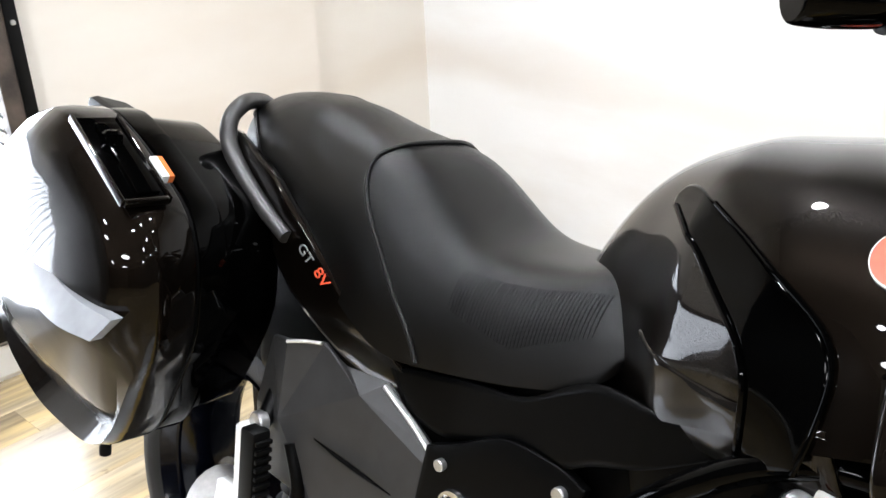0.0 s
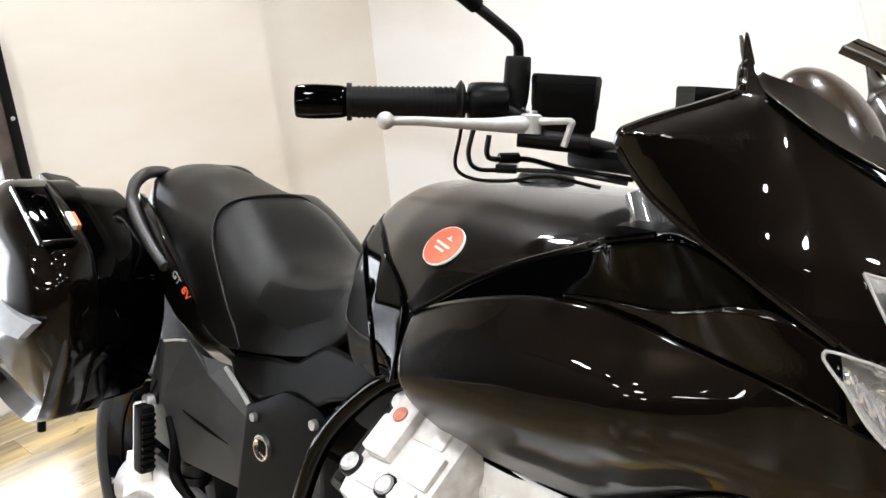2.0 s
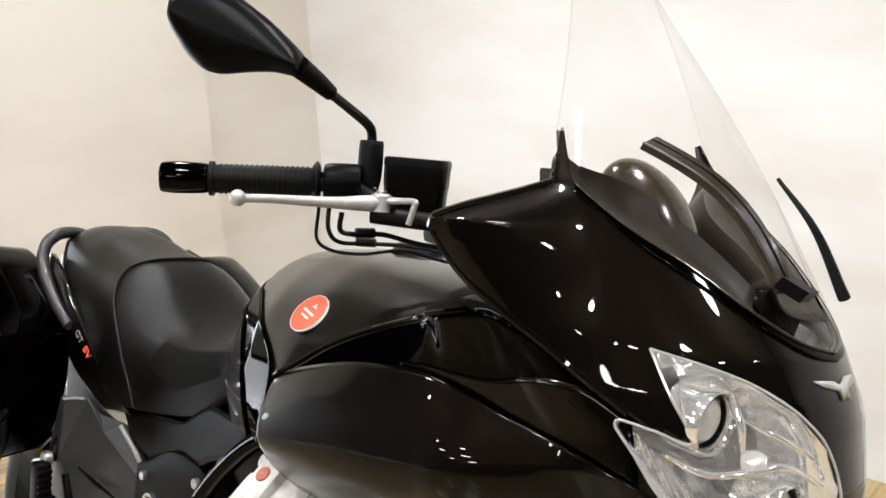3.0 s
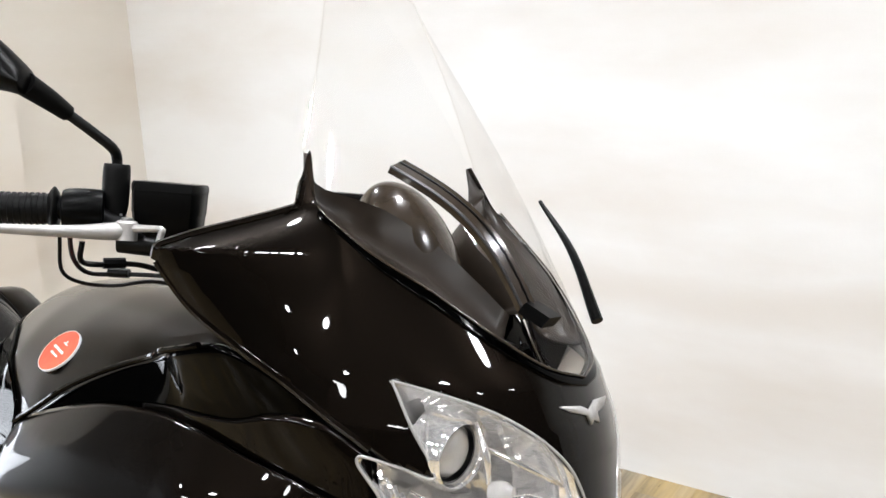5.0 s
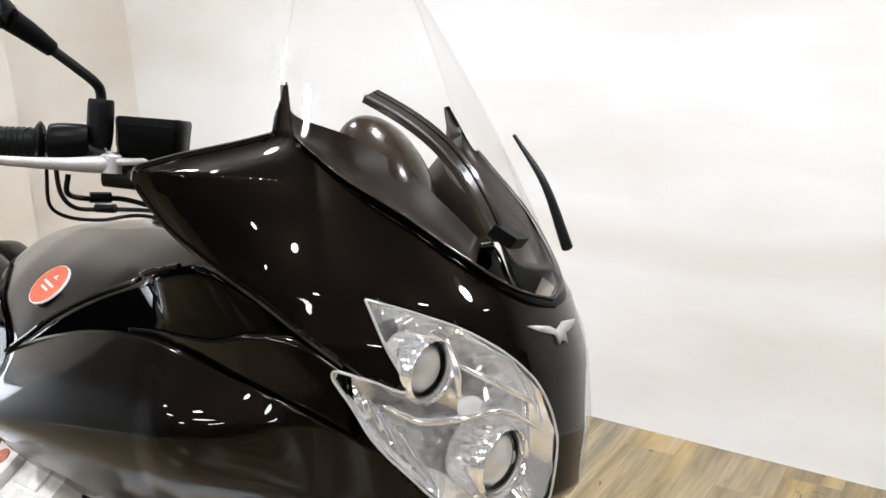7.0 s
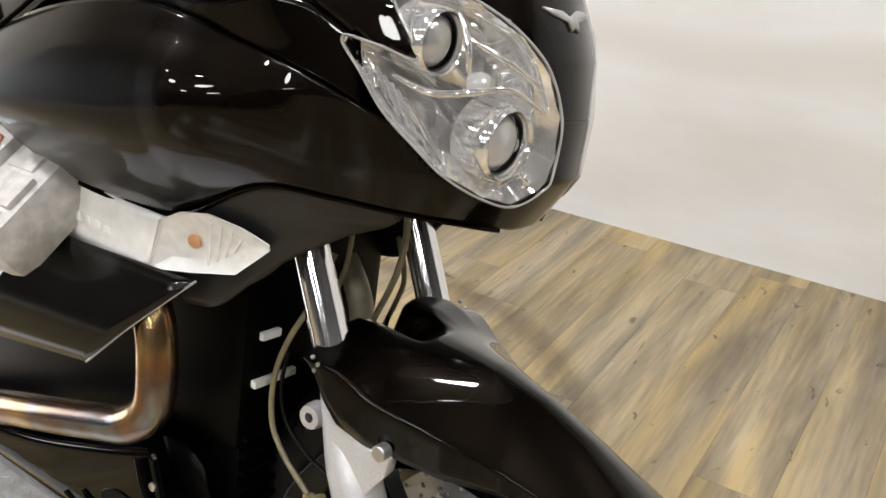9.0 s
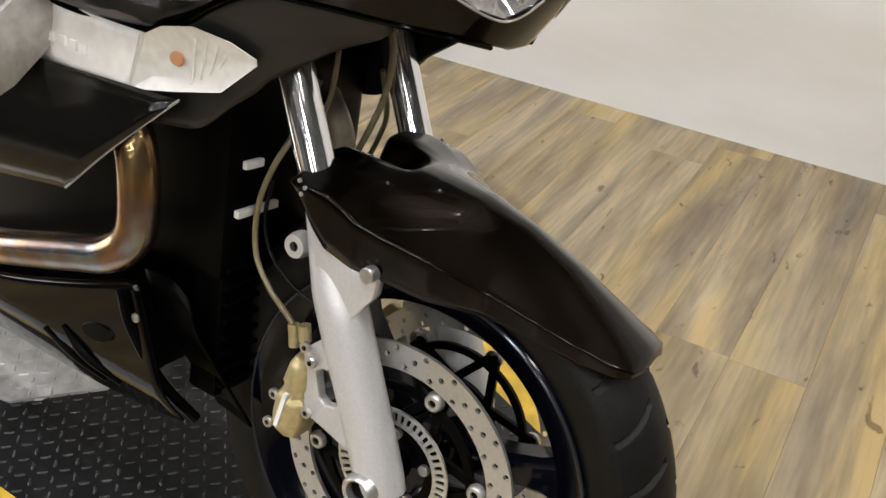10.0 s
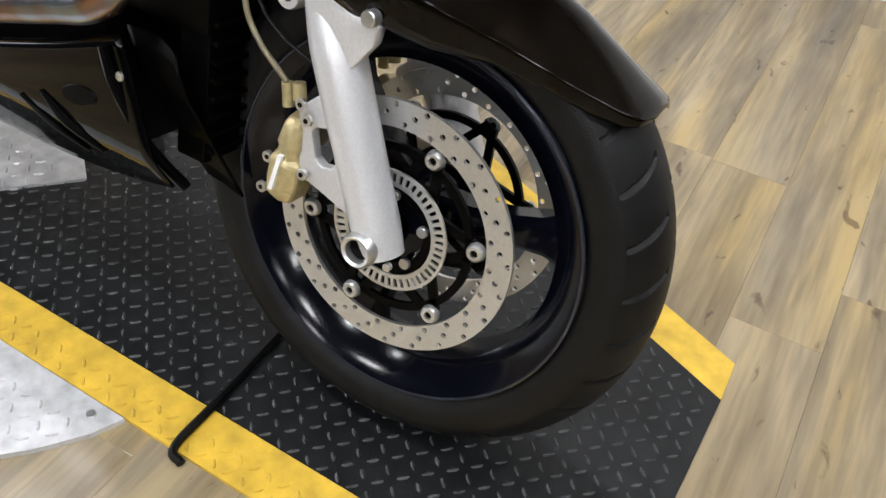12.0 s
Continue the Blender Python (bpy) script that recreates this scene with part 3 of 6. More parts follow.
def mirrored(bm, mid=MID):
    b2 = bm.copy()
    for v in b2.verts:
        v.co.y = 2 * mid - v.co.y
    bmesh.ops.reverse_faces(b2, faces=b2.faces)
    return b2


def curve(pts, n):
    """Evenly spaced samples on a smooth line."""
    d = spline(pts, 300)
    s = np.r_[0, np.cumsum([np.linalg.norm(b - a) for a, b in zip(d, d[1:])])]
    k = np.linspace(0, s[-1], n)
    d = np.array(d)
    return [np.array([np.interp(q, s, d[:, j]) for j in range(d.shape[1])]) for q in k]


def nearest_on(p, poly):
    best, at = 1e9, None
    for a, b in zip(poly, poly[1:] + poly[:1]):
        a, b = np.array(a), np.array(b)
        d = b - a
        t = min(1, max(0, (p - a).dot(d) / max(1e-12, d.dot(d))))
        q = a + t * d
        e = np.linalg.norm(q - p)
        if e < best:
            best, at = e, q
    return at, best


def skin_panel(name, top, bottom, material, label, inset=0.0, n=60, m=18, cut=None, both=True, thick=0.004, whole=False, bulge=0.0):
    """A fairing panel between two curves in (u, z), with a hole cut along a closed line."""
    bm = bmesh.new()
    ta, ba = curve(top, n), curve(bottom, n)
    grid, uv = [], {}
    for a, b in zip(ta, ba):
        row = []
        for k in range(m):
            s = k / (m - 1)
            q = a * (1 - s) + b * s
            q[0] = max(0.0, q[0])
            p = fair(q[0], q[1], inset)
            g = min(1.0, max(0.0, (q[0] - 0.33) / 0.15))
            p[1] -= bulge * math.sin(math.pi * s) * g * g * (3 - 2 * g)
            v = bm.verts.new(tuple(p))
            uv[v] = q
            row.append(v)
        grid.append(row)
    for a, b in zip(grid, grid[1:]):
        for i in range(m - 1):
            bm.faces.new((a[i], a[i + 1], b[i + 1], b[i]))
    if cut:
        rim = {v for v in bm.verts if v.is_boundary}
        dead = [f for f in bm.faces if inside(sum(uv[v] for v in f.verts) / len(f.verts), cut)]
        bmesh.ops.delete(bm, geom=dead, context="FACES")
        for v in bm.verts:
            if v.is_boundary and (v not in rim or inside(uv[v], cut)):
                q, e = nearest_on(uv[v], cut)
                if e < 0.03:
                    v.co = Vector(fair(q[0], q[1], inset))
    left = mirrored(bm)
    if whole:
        me = bpy.data.meshes.new("half")
        left.to_mesh(me)
        bm.from_mesh(me)
        bpy.data.meshes.remove(me)
        bmesh.ops.remove_doubles(bm, verts=[v for v in bm.verts if abs(v.co.y - MID) < 0.0005], dist=0.0004)
        both = False
    out = [solid(part(name, bm, material, bike, label), thick)]
    if both:
        out.append(solid(part(name, left, material, bike, label), thick))
    else:
        left.free()
    return out


def seam(name, pts, r, material, label="", inset=-0.0005, parent=None, both=False):
    """A thin round bead along a line in (u, z) on the fairing skin."""
    bm = bmesh.new()
    tube(bm, [fair(q[0], q[1], inset) for q in curve(pts, 40)], r, 80, 8)
    left = mirrored(bm)
    part(name, bm, material, parent or bike, label)
    if both:
        part(name, left, material, parent or bike, label)
    else:
        left.free()


# headlamp outline on the skin
LAMP = [(0.269, 1.039), (0.255, 1.002), (0.237, 0.963), (0.276, 0.970), (0.313, 0.973), (0.293, 0.944), (0.270, 0.913), (0.237, 0.886), (0.200, 0.861), (0.14, 0.842),
        (0.085, 0.835), (0.052, 0.850), (0.040, 0.885), (0.043, 0.925), (0.064, 0.961), (0.104, 0.992), (0.158, 1.016), (0.215, 1.030)]
SCREENLINE = [(0.0, 1.041), (0.068, 1.053), (0.131, 1.082), (0.191, 1.114), (0.260, 1.142), (0.333, 1.178)]
GAPLINE = [(0.299, 0.981), (0.345, 1.010), (0.385, 1.045), (0.422, 1.084), (0.438, 1.108), (0.448, 1.126)]
WINGTOP = [(0.371, 1.177), (0.380, 1.172), (0.393, 1.166), (0.410, 1.157), (0.424, 1.149), (0.437, 1.140), (0.449, 1.1285)]
BTOP = [(0.262, 0.905), (0.308, 0.921), (0.363, 0.940), (0.421, 0.955), (0.479, 0.970), (0.557, 0.975), (0.677, 0.967), (0.784, 0.950), (0.873, 0.931), (0.918, 0.918)]
TANKLINE = [(0.434, 1.056), (0.53, 1.034), (0.66, 1.004), (0.77, 0.972), (0.85, 0.942), (0.919, 0.917)]
skin_panel("upper_fairing", SCREENLINE + [(0.347, 1.203), (0.359, 1.227), (0.367, 1.226), (0.369, 1.20)] + WINGTOP,
           [(0.0, 0.92), (0.08, 0.92), (0.16, 0.925), (0.25, 0.955)] + GAPLINE, PAINT, "black metallic upper fairing", n=150, m=44, cut=LAMP, whole=True)
skin_panel("side_fairing", [(0.0, 0.9205), (0.08, 0.9205), (0.16, 0.9205), (0.22, 0.908)] + BTOP,
           [(0.0, 0.800), (0.074, 0.808), (0.156, 0.816), (0.247, 0.822), (0.315, 0.826), (0.382, 0.826), (0.425, 0.811), (0.480, 0.780), (0.54, 0.762), (0.60, 0.757), (0.741, 0.758), (0.85, 0.764), (0.872, 0.770)], PAINT,
           "black metallic side fairing", n=150, m=44, cut=LAMP, whole=True, bulge=0.046)
skin_panel("cheek_panel", [(0.295, 0.975), (0.340, 1.004), (0.375, 1.032), (0.405, 1.052)] + TANKLINE, [(0.285, 0.90), (0.363, 0.925), (0.45, 0.945), (0.557, 0.955), (0.677, 0.947), (0.784, 0.93), (0.873, 0.911), (0.915, 0.90)], GLOSS,
           "gloss black recessed cheek panel", inset=0.012, n=70, m=12)
skin_panel("vent_blade", [(0.30, 0.975), (0.335, 0.994), (0.358, 0.999), (0.392, 0.998), (0.447, 0.984), (0.546, 0.980), (0.60, 0.976)],
           [(0.295, 0.915), (0.335, 0.93), (0.363, 0.938), (0.40, 0.948), (0.45, 0.960), (0.53, 0.970), (0.60, 0.971)], PAINT, "black metallic vent blade", inset=0.005, n=50, m=10)
skin_panel("screen_trim", SCREENLINE, [(0.0, 1.033), (0.060, 1.041), (0.124, 1.066), (0.180, 1.096), (0.250, 1.129), (0.333, 1.173)], GLOSS, "gloss black screen mounting trim", inset=-0.003, n=50, m=6, whole=True)
seam("fairing_rim", [(0.369, 1.195)] + WINGTOP, 0.005, PAINT, "rolled black fairing edge", 0.003, both=True)
seam("fairing_rim", GAPLINE, 0.0045, PAINT, "rolled black fairing edge", 0.003, both=True)
seam("screen_bead", SCREENLINE, 0.0010, BROWN, "thin brown bead along the screen edge", -0.005, both=True)
seam("tank_bead", TANKLINE, 0.003, GLOSS, "gloss black bead under the tank", -0.003, both=True)
seam("fairing_edge", [(0.918, 0.918), (0.912, 0.87), (0.885, 0.81), (0.872, 0.765)], 0.004, GLOSS, "polished rear edge of the side fairing", 0.0, both=True)
seam("fairing_lip", [(0.074, 0.806), (0.156, 0.814), (0.247, 0.820), (0.315, 0.824), (0.382, 0.824), (0.425, 0.809), (0.480, 0.778), (0.54, 0.760), (0.60, 0.755), (0.741, 0.756), (0.872, 0.766)], 0.003, GLOSS, "rounded lower edge", 0.001, both=True)
skin_panel("inner_lip", [(0.62, 0.75), (0.54, 0.763), (0.480, 0.780), (0.425, 0.812), (0.382, 0.826), (0.315, 0.826), (0.235, 0.820)],
           [(0.62, 0.655), (0.53, 0.662), (0.457, 0.671), (0.40, 0.70), (0.347, 0.726), (0.276, 0.772), (0.225, 0.814)], LIP, "satin black inner lip", inset=0.006, n=50, m=12)

# headlamp: bowl, projectors, lens
c0 = np.array((-0.03, -0.13, 0.93))
ring0 = [fair(u, z, 0.002) for u, z in curve(LAMP + LAMP[:1], 90)[:-1]]
for flip in (False, True):
    def keep(bm):
        if flip:
            b2 = mirrored(bm)
            bm.free()
            return b2
        return bm
    bm = bmesh.new()
    ctr = sum(ring0) / len(ring0)
    back = ctr + np.array((-0.045, 0.03, 0.0))
    rings = []
    for s in (0.0, 0.12, 0.3, 0.55, 0.8, 0.97):
        rings.append([p * (1 - s) + (ctr * 0.3 + p * 0.7) * s * 0.999 + (back - ctr) * min(1.0, s * 1.1) * 1.0 + (ctr - p) * 0.55 * s for p in ring0])
    skin(bm, rings, True)
    bm.faces.new([v for v in list(bm.verts)[-len(ring0):]])
    lamp = part("headlamp", keep(bm), LAMPSILVER, bike, "twin projector headlamp behind a clear lens")
    bm = bmesh.new()
    line = [np.array(q) for q in curve(LAMP + LAMP[:1], 90)[:-1]]
    hub = np.array((0.165, 0.938))
    skin(bm, [[fair(*(hub + (q - hub) * s), -0.001) for q in line] for s in (1.0, 0.85, 0.68, 0.5, 0.3, 0.1)], True)
    bm.faces.new(list(bm.verts)[-len(line):])
    lens = part("lens", keep(bm), LENS, lamp, "clear lamp lens")
    bm = bmesh.new()
    tube(bm, [fair(u, z, 0.0) for u, z in curve(LAMP + LAMP[:1], 120)], 0.0014, 240, 8)
    part("bezel", keep(bm), LAMPGREY, lamp, "satin bezel")
    # upper and lower projector: bezel, dark gap, glass, and a serrated collar on the lower one
    for ctr_uv, r, depth, teeth in (((0.206, 0.978), 0.0285, 0.030, 0), ((0.112, 0.894), 0.0325, 0.034, 30)):
        base = fair(*ctr_uv, 0.020)
        d = np.array((0.985, -0.13, -0.05))
        d /= np.linalg.norm(d)
        m3 = Vector(d).to_track_quat("Z", "Y").to_matrix()

        def turned(profile, n=40):
            bm = bmesh.new()
            lathe(bm, profile, (0, 0, 0), "z", n)
            for v in bm.verts:
                v.co = m3 @ v.co + Vector(base)
            return bm
        part("projector_ring", keep(turned([(r * 0.90, -0.004), (r * 0.94, 0.004), (r * 1.00, 0.007), (r * 1.08, 0.005), (r * 1.14, -0.002), (r * 1.16, -depth)])), LAMPSILVER, lamp, "satin chrome projector ring")
        part("projector_gap", keep(turned([(r * 0.83, -0.006), (r * 0.86, -0.002), (r * 0.895, -0.003), (r * 0.905, -0.010)])), BLACKSTEEL, lamp, "dark gap round the glass")
        part("projector_glass", keep(turned([(0.0005, 0.003), (r * 0.3, 0.002), (r * 0.55, -0.0005), (r * 0.74, -0.004), (r * 0.84, -0.009)])), LAMPGLASS, lamp, "bulging projector glass")
        if teeth:
            bm = bmesh.new()
            for k in range(teeth):
                a = 2 * math.pi * k / teeth
                c, s_ = math.cos(a), math.sin(a)
                rings = [[Vector(((r * q) * c - w * s_, (r * q) * s_ + w * c, h)) for q, w in ((1.06, -0.0024), (1.20, -0.0018), (1.20, 0.0018), (1.06, 0.0024))] for h in (-0.006, -0.014, -depth + 0.004)]
                skin(bm, [[tuple(m3 @ p + Vector(base)) for p in ring] for ring in rings], True, True)
            part("serrated_collar", keep(bm), LAMPSILVER, lamp, "serrated satin collar")
    # side reflector with a crossed relief
    for k in range(9):
        bm = bmesh.new()
        a = fair(0.298 - 0.007 * k, 0.966 - 0.0055 * k - 0.0, 0.012)
        b = fair(0.300 - 0.012 * k, 0.955 - 0.0105 * k, 0.012)
        tube(bm, [a, (a + b) / 2 + np.array((0.002, -0.001, 0)), b], 0.0028, 8, 6)
        part("reflector_rib", keep(bm), LAMPSILVER, lamp)
    for k in range(5):
        bm = bmesh.new()
        f = (k + 0.5) / 5
        a = fair(0.298 + 0.002 * f, 0.966 - 0.011 * f, 0.0105)
        b = fair(0.242 - 0.038 * f, 0.922 - 0.051 * f, 0.0105)
        tube(bm, [a, b], 0.0014, 6, 6)
        part("reflector_rib", keep(bm), LAMPGREY, lamp)
    for a, b, r in (((0.172, 0.985), (0.062, 0.948), 0.0035), ((0.178, 1.006), (0.172, 0.955), 0.004), ((0.085, 0.868), (0.060, 0.850), 0.004)):
        bm = bmesh.new()
        tube(bm, [fair(*a, 0.016), fair((a[0] + b[0]) / 2, (a[1] + b[1]) / 2, 0.012), fair(*b, 0.016)], [r * 0.6, r, r * 0.6], 16, 10)
        part("reflector_fin", keep(bm), LAMPSILVER, lamp, "bright fin in the reflector")
    bm = bmesh.new()
    tube(bm, [fair(0.165, 0.945, 0.022), fair(0.155, 0.947, 0.014), fair(0.147, 0.948, 0.008)], [0.010, 0.011, 0.006], 12, 16)
    part("position_bulb", keep(bm), LAMPGLASS, lamp, "small glass position bulb")
    bm = bmesh.new()
    tube(bm, [fair(0.26, 0.945, 0.014), fair(0.22, 0.935, 0.008), fair(0.17, 0.94, 0.006), fair(0.12, 0.945, 0.008), fair(0.06, 0.925, 0.01)], [0.002, 0.0035, 0.0035, 0.003, 0.002], 30, 10)
    part("reflector_bridge", keep(bm), LAMPSILVER, lamp)

# eagle-shaped badge on the nose, a plain wing shape
bm = bmesh.new()
out = [(-0.032, 0.008), (-0.012, 0.006), (-0.003, 0.001), (0.002, 0.004), (0.010, 0.008), (0.034, 0.006), (0.022, 0.0), (0.008, -0.003), (0.006, -0.012), (0.0, -0.008), (-0.005, -0.012), (-0.006, -0.003), (-0.022, 0.002)]
vs = []
for a, b in out:
    y, z = MID - 0.006 + a * 1.3, 1.013 + b * 0.95
    x0, w = interp(z, NZ, NX), interp(z, FZ, FW)
    vs.append(bm.verts.new((XS + (x0 - XS) * math.sqrt(1 - ((y - MID) / (w + MID)) ** 2) + 0.003, y, z)))
bmesh.ops.triangulate(bm, faces=[bm.faces.new(vs)])
solid(part("nose_badge", bm, CAST, bike, "silver wing-shaped badge"), 0.003)

# windscreen with its supports and the cockpit cowl behind it
bm = bmesh.new()
rows = []
for i in range(33):
    s = -1 + 2 * i / 32
    u, z = [float(q) for q in curve(SCREENLINE + [(0.350, 1.195), (0.372, 1.226)], 60)[min(59, int(abs(s) * 59))]]
    lo = fair(u, z, -0.006)
    if s > 0:
        lo[1] = 2 * MID - lo[1]
    hi = np.array((-0.238 - 0.008 * s * s, MID + 0.080 * s, 1.412 - 0.020 * s ** 4))
    rows.append([lo * (1 - t) + hi * t + np.array((0.014, 0, 0.008)) * math.sin(math.pi * t) * (1 - 0.8 * abs(s)) for t in np.linspace(0, 1, 16)])
skin(bm, rows, closed=False)
ws = part("windscreen", bm, CLEAR, bike, "tall clear acrylic windscreen")
ws.visible_shadow = False
bm = bmesh.new()
for r0 in (rows[0], rows[-1]):
    tube(bm, r0, 0.0012, 40, 6)
tube(bm, [r[-1] for r in rows], 0.0012, 40, 6)
part("screen_rim", bm, CLEAR, ws, "polished edge of the screen")
bm = bmesh.new()
bmesh.ops.create_uvsphere(bm, u_segments=40, v_segments=24, radius=1.0)
for v in bm.verts:
    v.co = Vector((-0.162 + 0.055 * v.co.x - 0.03 * v.co.z, -0.048 + 0.052 * v.co.y, 1.130 + 0.076 * v.co.z))
part("cockpit_cowl", bm, BROWN, bike, "dark glossy instrument cowl behind the screen")
# two screen slides under the sheet: a ridged cover with pale edges and a dark foot
for sd in (-1, 1):
    def S(p):
        return np.array((p[0], p[1] if sd < 0 else 2 * MID - p[1], p[2]))
    # slim outer blade beside the slide
    bm = bmesh.new()
    tube(bm, [S((-0.083, -0.135, 1.197)), S((-0.026, -0.110, 1.148)), S((0.022, -0.083, 1.086))], [0.0022, 0.0042, 0.006], 20, 8)
    if sd > 0:
        part("screen_rail", bm, MATTE, bike, "thin black screen rail")
        continue
    bm.free()
    bm = bmesh.new()
    rings = []
    for t in np.linspace(0, 1, 14):
        c = np.array((-0.120, -0.124, 1.224)) * (1 - t) + np.array((0.016, -0.090, 1.104)) * t + np.array((0.016, 0, 0.014)) * math.sin(math.pi * t)
        w = 0.0095 + 0.002 * math.sin(math.pi * t)
        ridge = 0.004 * (1 - 0.6 * t)
        rings.append([S(c + q) for q in (np.array((-0.010, -w * 0.9, -0.010)), np.array((-0.006, -w, -0.004)), np.array((ridge * 0.7, -0.1 * w, ridge * 0.8)), np.array((-0.006, w, -0.004)), np.array((-0.010, w * 0.9, -0.010)))])
    skin(bm, rings, True, True)
    slide = part("screen_slide", bm, BROWN, bike, "dark ridged screen slide cover")
    for k in (1, 3):
        bm = bmesh.new()
        tube(bm, [r[k] for r in rings], 0.0016, 40, 6)
        part("slide_edge", bm, RAIL, slide, "grey edge of the slide")
    for f in (-0.35, 0.35):
        bm = bmesh.new()
        tube(bm, [(r[2] * (1 - abs(f)) + (r[1] if f < 0 else r[3]) * abs(f)) for r in rings], 0.0011, 40, 6)
        part("slide_groove", bm, MATTE, slide, "black groove along the slide")
    bm = bmesh.new()
    skin(bm, [[S((0.010 + 0.026 * t + dx, -0.092 - 0.002 * t + dy, 1.107 - 0.010 * t + dz)) for dx, dy, dz in ((-0.006, -0.011, -0.006), (0.002, -0.011, 0.004), (0.002, 0.011, 0.004), (-0.006, 0.011, -0.006))] for t in (0, 0.5, 1)], True, True)
    part("slide_foot", bm, MATTE, slide, "black slide foot")
bm = bmesh.new()
rows = []
inner = curve([(0.02, MID, 1.045), (-0.02, -0.045, 1.075), (-0.07, -0.055, 1.115), (-0.125, -0.066, 1.152), (-0.165, -0.125, 1.190), (-0.198, -0.196, 1.222)], 30)
for i, ((u, z), q) in list(enumerate(zip(curve(SCREENLINE + [(0.350, 1.195), (0.372, 1.226)], 30), inner)))[6:]:
    p = fair(u, z, 0.003)
    k = max(0.0, (i - 19) / 10) ** 1.6  # the lining narrows to nothing at the wing tip
    q = q * (1 - k) + (p + np.array((-0.002, 0.003, 0))) * k
    rows.append([p * (1 - t) + q * t + np.array((-0.012, 0.0, -0.012)) * (1 - k) * math.sin(math.pi * t) for t in np.linspace(0, 1, 7)] + [q + 0.4 * (1 - k) * (np.array((-0.2, MID, 1.05)) - q)])
skin(bm, rows, closed=False)
lf = mirrored(bm)
solid(part("cockpit_lining", bm, LINING, bike, "dark brown glossy cockpit lining"), 0.003)
solid(part("cockpit_lining", lf, LINING, bike, "dark brown glossy cockpit lining"), 0.003)

# turn signals, silver cooler covers, flaps
for flip in (1, -1):
    def put(name, bm, material, parent, label=""):
        if flip < 0:
            b2 = mirrored(bm)
            bm.free()
            bm = b2
        return part(name, bm, material, parent, label)
    SIG = [(0.600, 0.692), (0.565, 0.753), (0.512, 0.770), (0.458, 0.778), (0.40, 0.772), (0.357, 0.760), (0.352, 0.753), (0.409, 0.717), (0.50, 0.704)]
    bm = bmesh.new()
    vs = [bm.verts.new(tuple(fair(u, z, -0.012))) for u, z in SIG]
    vb = [bm.verts.new(tuple(fair(u, z, -0.009))) for u, z in SIG]
    n = len(vs)
    deep = [bm.verts.new(tuple(fair(0.505 + (u - 0.505) * 0.6, 0.737 + (z - 0.737) * 0.6, -0.002))) for u, z in SIG]
    for i in range(n):
        bm.faces.new((vs[i], vs[(i + 1) % n], vb[(i + 1) % n], vb[i]))
        bm.faces.new((vb[i], vb[(i + 1) % n], deep[(i + 1) % n], deep[i]))
    bm.faces.new(deep)
    sig = put("turn_signal", bm, SIGNAL, bike, "clear turn signal with amber bulb")
    bm = bmesh.new()
    vs = [bm.verts.new(tuple(fair(u, z, -0.0125))) for u, z in SIG]
    bmesh.ops.triangulate(bm, faces=[bm.faces.new(vs)])
    put("lens", bm, LENS, sig, "clear faceted lens")
    bm = bmesh.new()
    bmesh.ops.create_uvsphere(bm, u_segments=20, v_segments=12, radius=0.0075)
    for v in bm.verts:
        v.co = Vector((v.co.x * 1.3, v.co.y * 0.5, v.co.z)) + Vector(fair(0.50, 0.738, -0.005))
    put("bulb", bm, AMBER, sig, "amber bulb")
    for k in range(4):
        bm = bmesh.new()
        a, b = fair(0.46 - 0.02 * k, 0.765, -0.004), fair(0.475 - 0.02 * k, 0.715 + 0.008 * k, -0.004)
        tube(bm, [a, b], 0.0012, None, 6)
        put("lens_rib", bm, SIGNAL, sig)
    bm = bmesh.new()
    strip(bm, [(-0.490, 0.763), (-0.43, 0.760), (-0.36, 0.757), (-0.286, 0.755)], [(-0.513, 0.692), (-0.44, 0.690), (-0.38, 0.689), (-0.313, 0.690)], lambda x, z: 0.214 - 0.06 * max(0, 0.73 - z), 24, 8)
    ob = solid(put("cooler_cover", bm, SATIN, bike, "bright silver side cover with embossed mark"), 0.006)
    for k in range(5):
        bm = bmesh.new()
        x = -0.455 + 0.018 * k
        box(bm, x, x + 0.011, -0.2165, -0.212, 0.716 - 0.001 * k, 0.727 - 0.001 * k, 0.001)
        put("embossed_bar", bm, SATIN, ob)
    bm = bmesh.new()
    quad = [np.array(q) for q in ((-0.500, -0.226, 0.693), (-0.235, -0.213, 0.700), (-0.374, -0.240, 0.567), (-0.62, -0.245, 0.53))]
    rows = [[quad[0] * (1 - s) * (1 - t) + quad[1] * s * (1 - t) + quad[2] * s * t + quad[3] * (1 - s) * t + np.array((0, -0.012 * math.sin(math.pi * t), 0)) for t in np.linspace(0, 1, 8)] for s in np.linspace(0, 1, 14)]
    skin(bm, rows, closed=False)
    solid(put("air_flap", bm, FLAPMAT, bike, "dark tinted air deflector plate"), 0.004)
    bm = bmesh.new()
    tube(bm, [quad[1], (quad[1] + quad[2]) / 2 + np.array((0, -0.008, 0)), quad[2]], 0.0015, 14, 6)
    put("flap_edge", bm, CAST, bike, "bright edge of the deflector")
    # header pipe
    bm = bmesh.new()
    tube(bm, [(-1.0, -0.16, 0.27), (-0.75, -0.185, 0.35), (-0.60, -0.195, 0.405), (-0.50, -0.2, 0.437), (-0.40, -0.2, 0.468), (-0.345, -0.2, 0.487), (-0.307, -0.2, 0.523), (-0.303, -0.2, 0.58), (-0.315, -0.2, 0.635), (-0.36, -0.2, 0.68)], 0.0235, 70, 20)
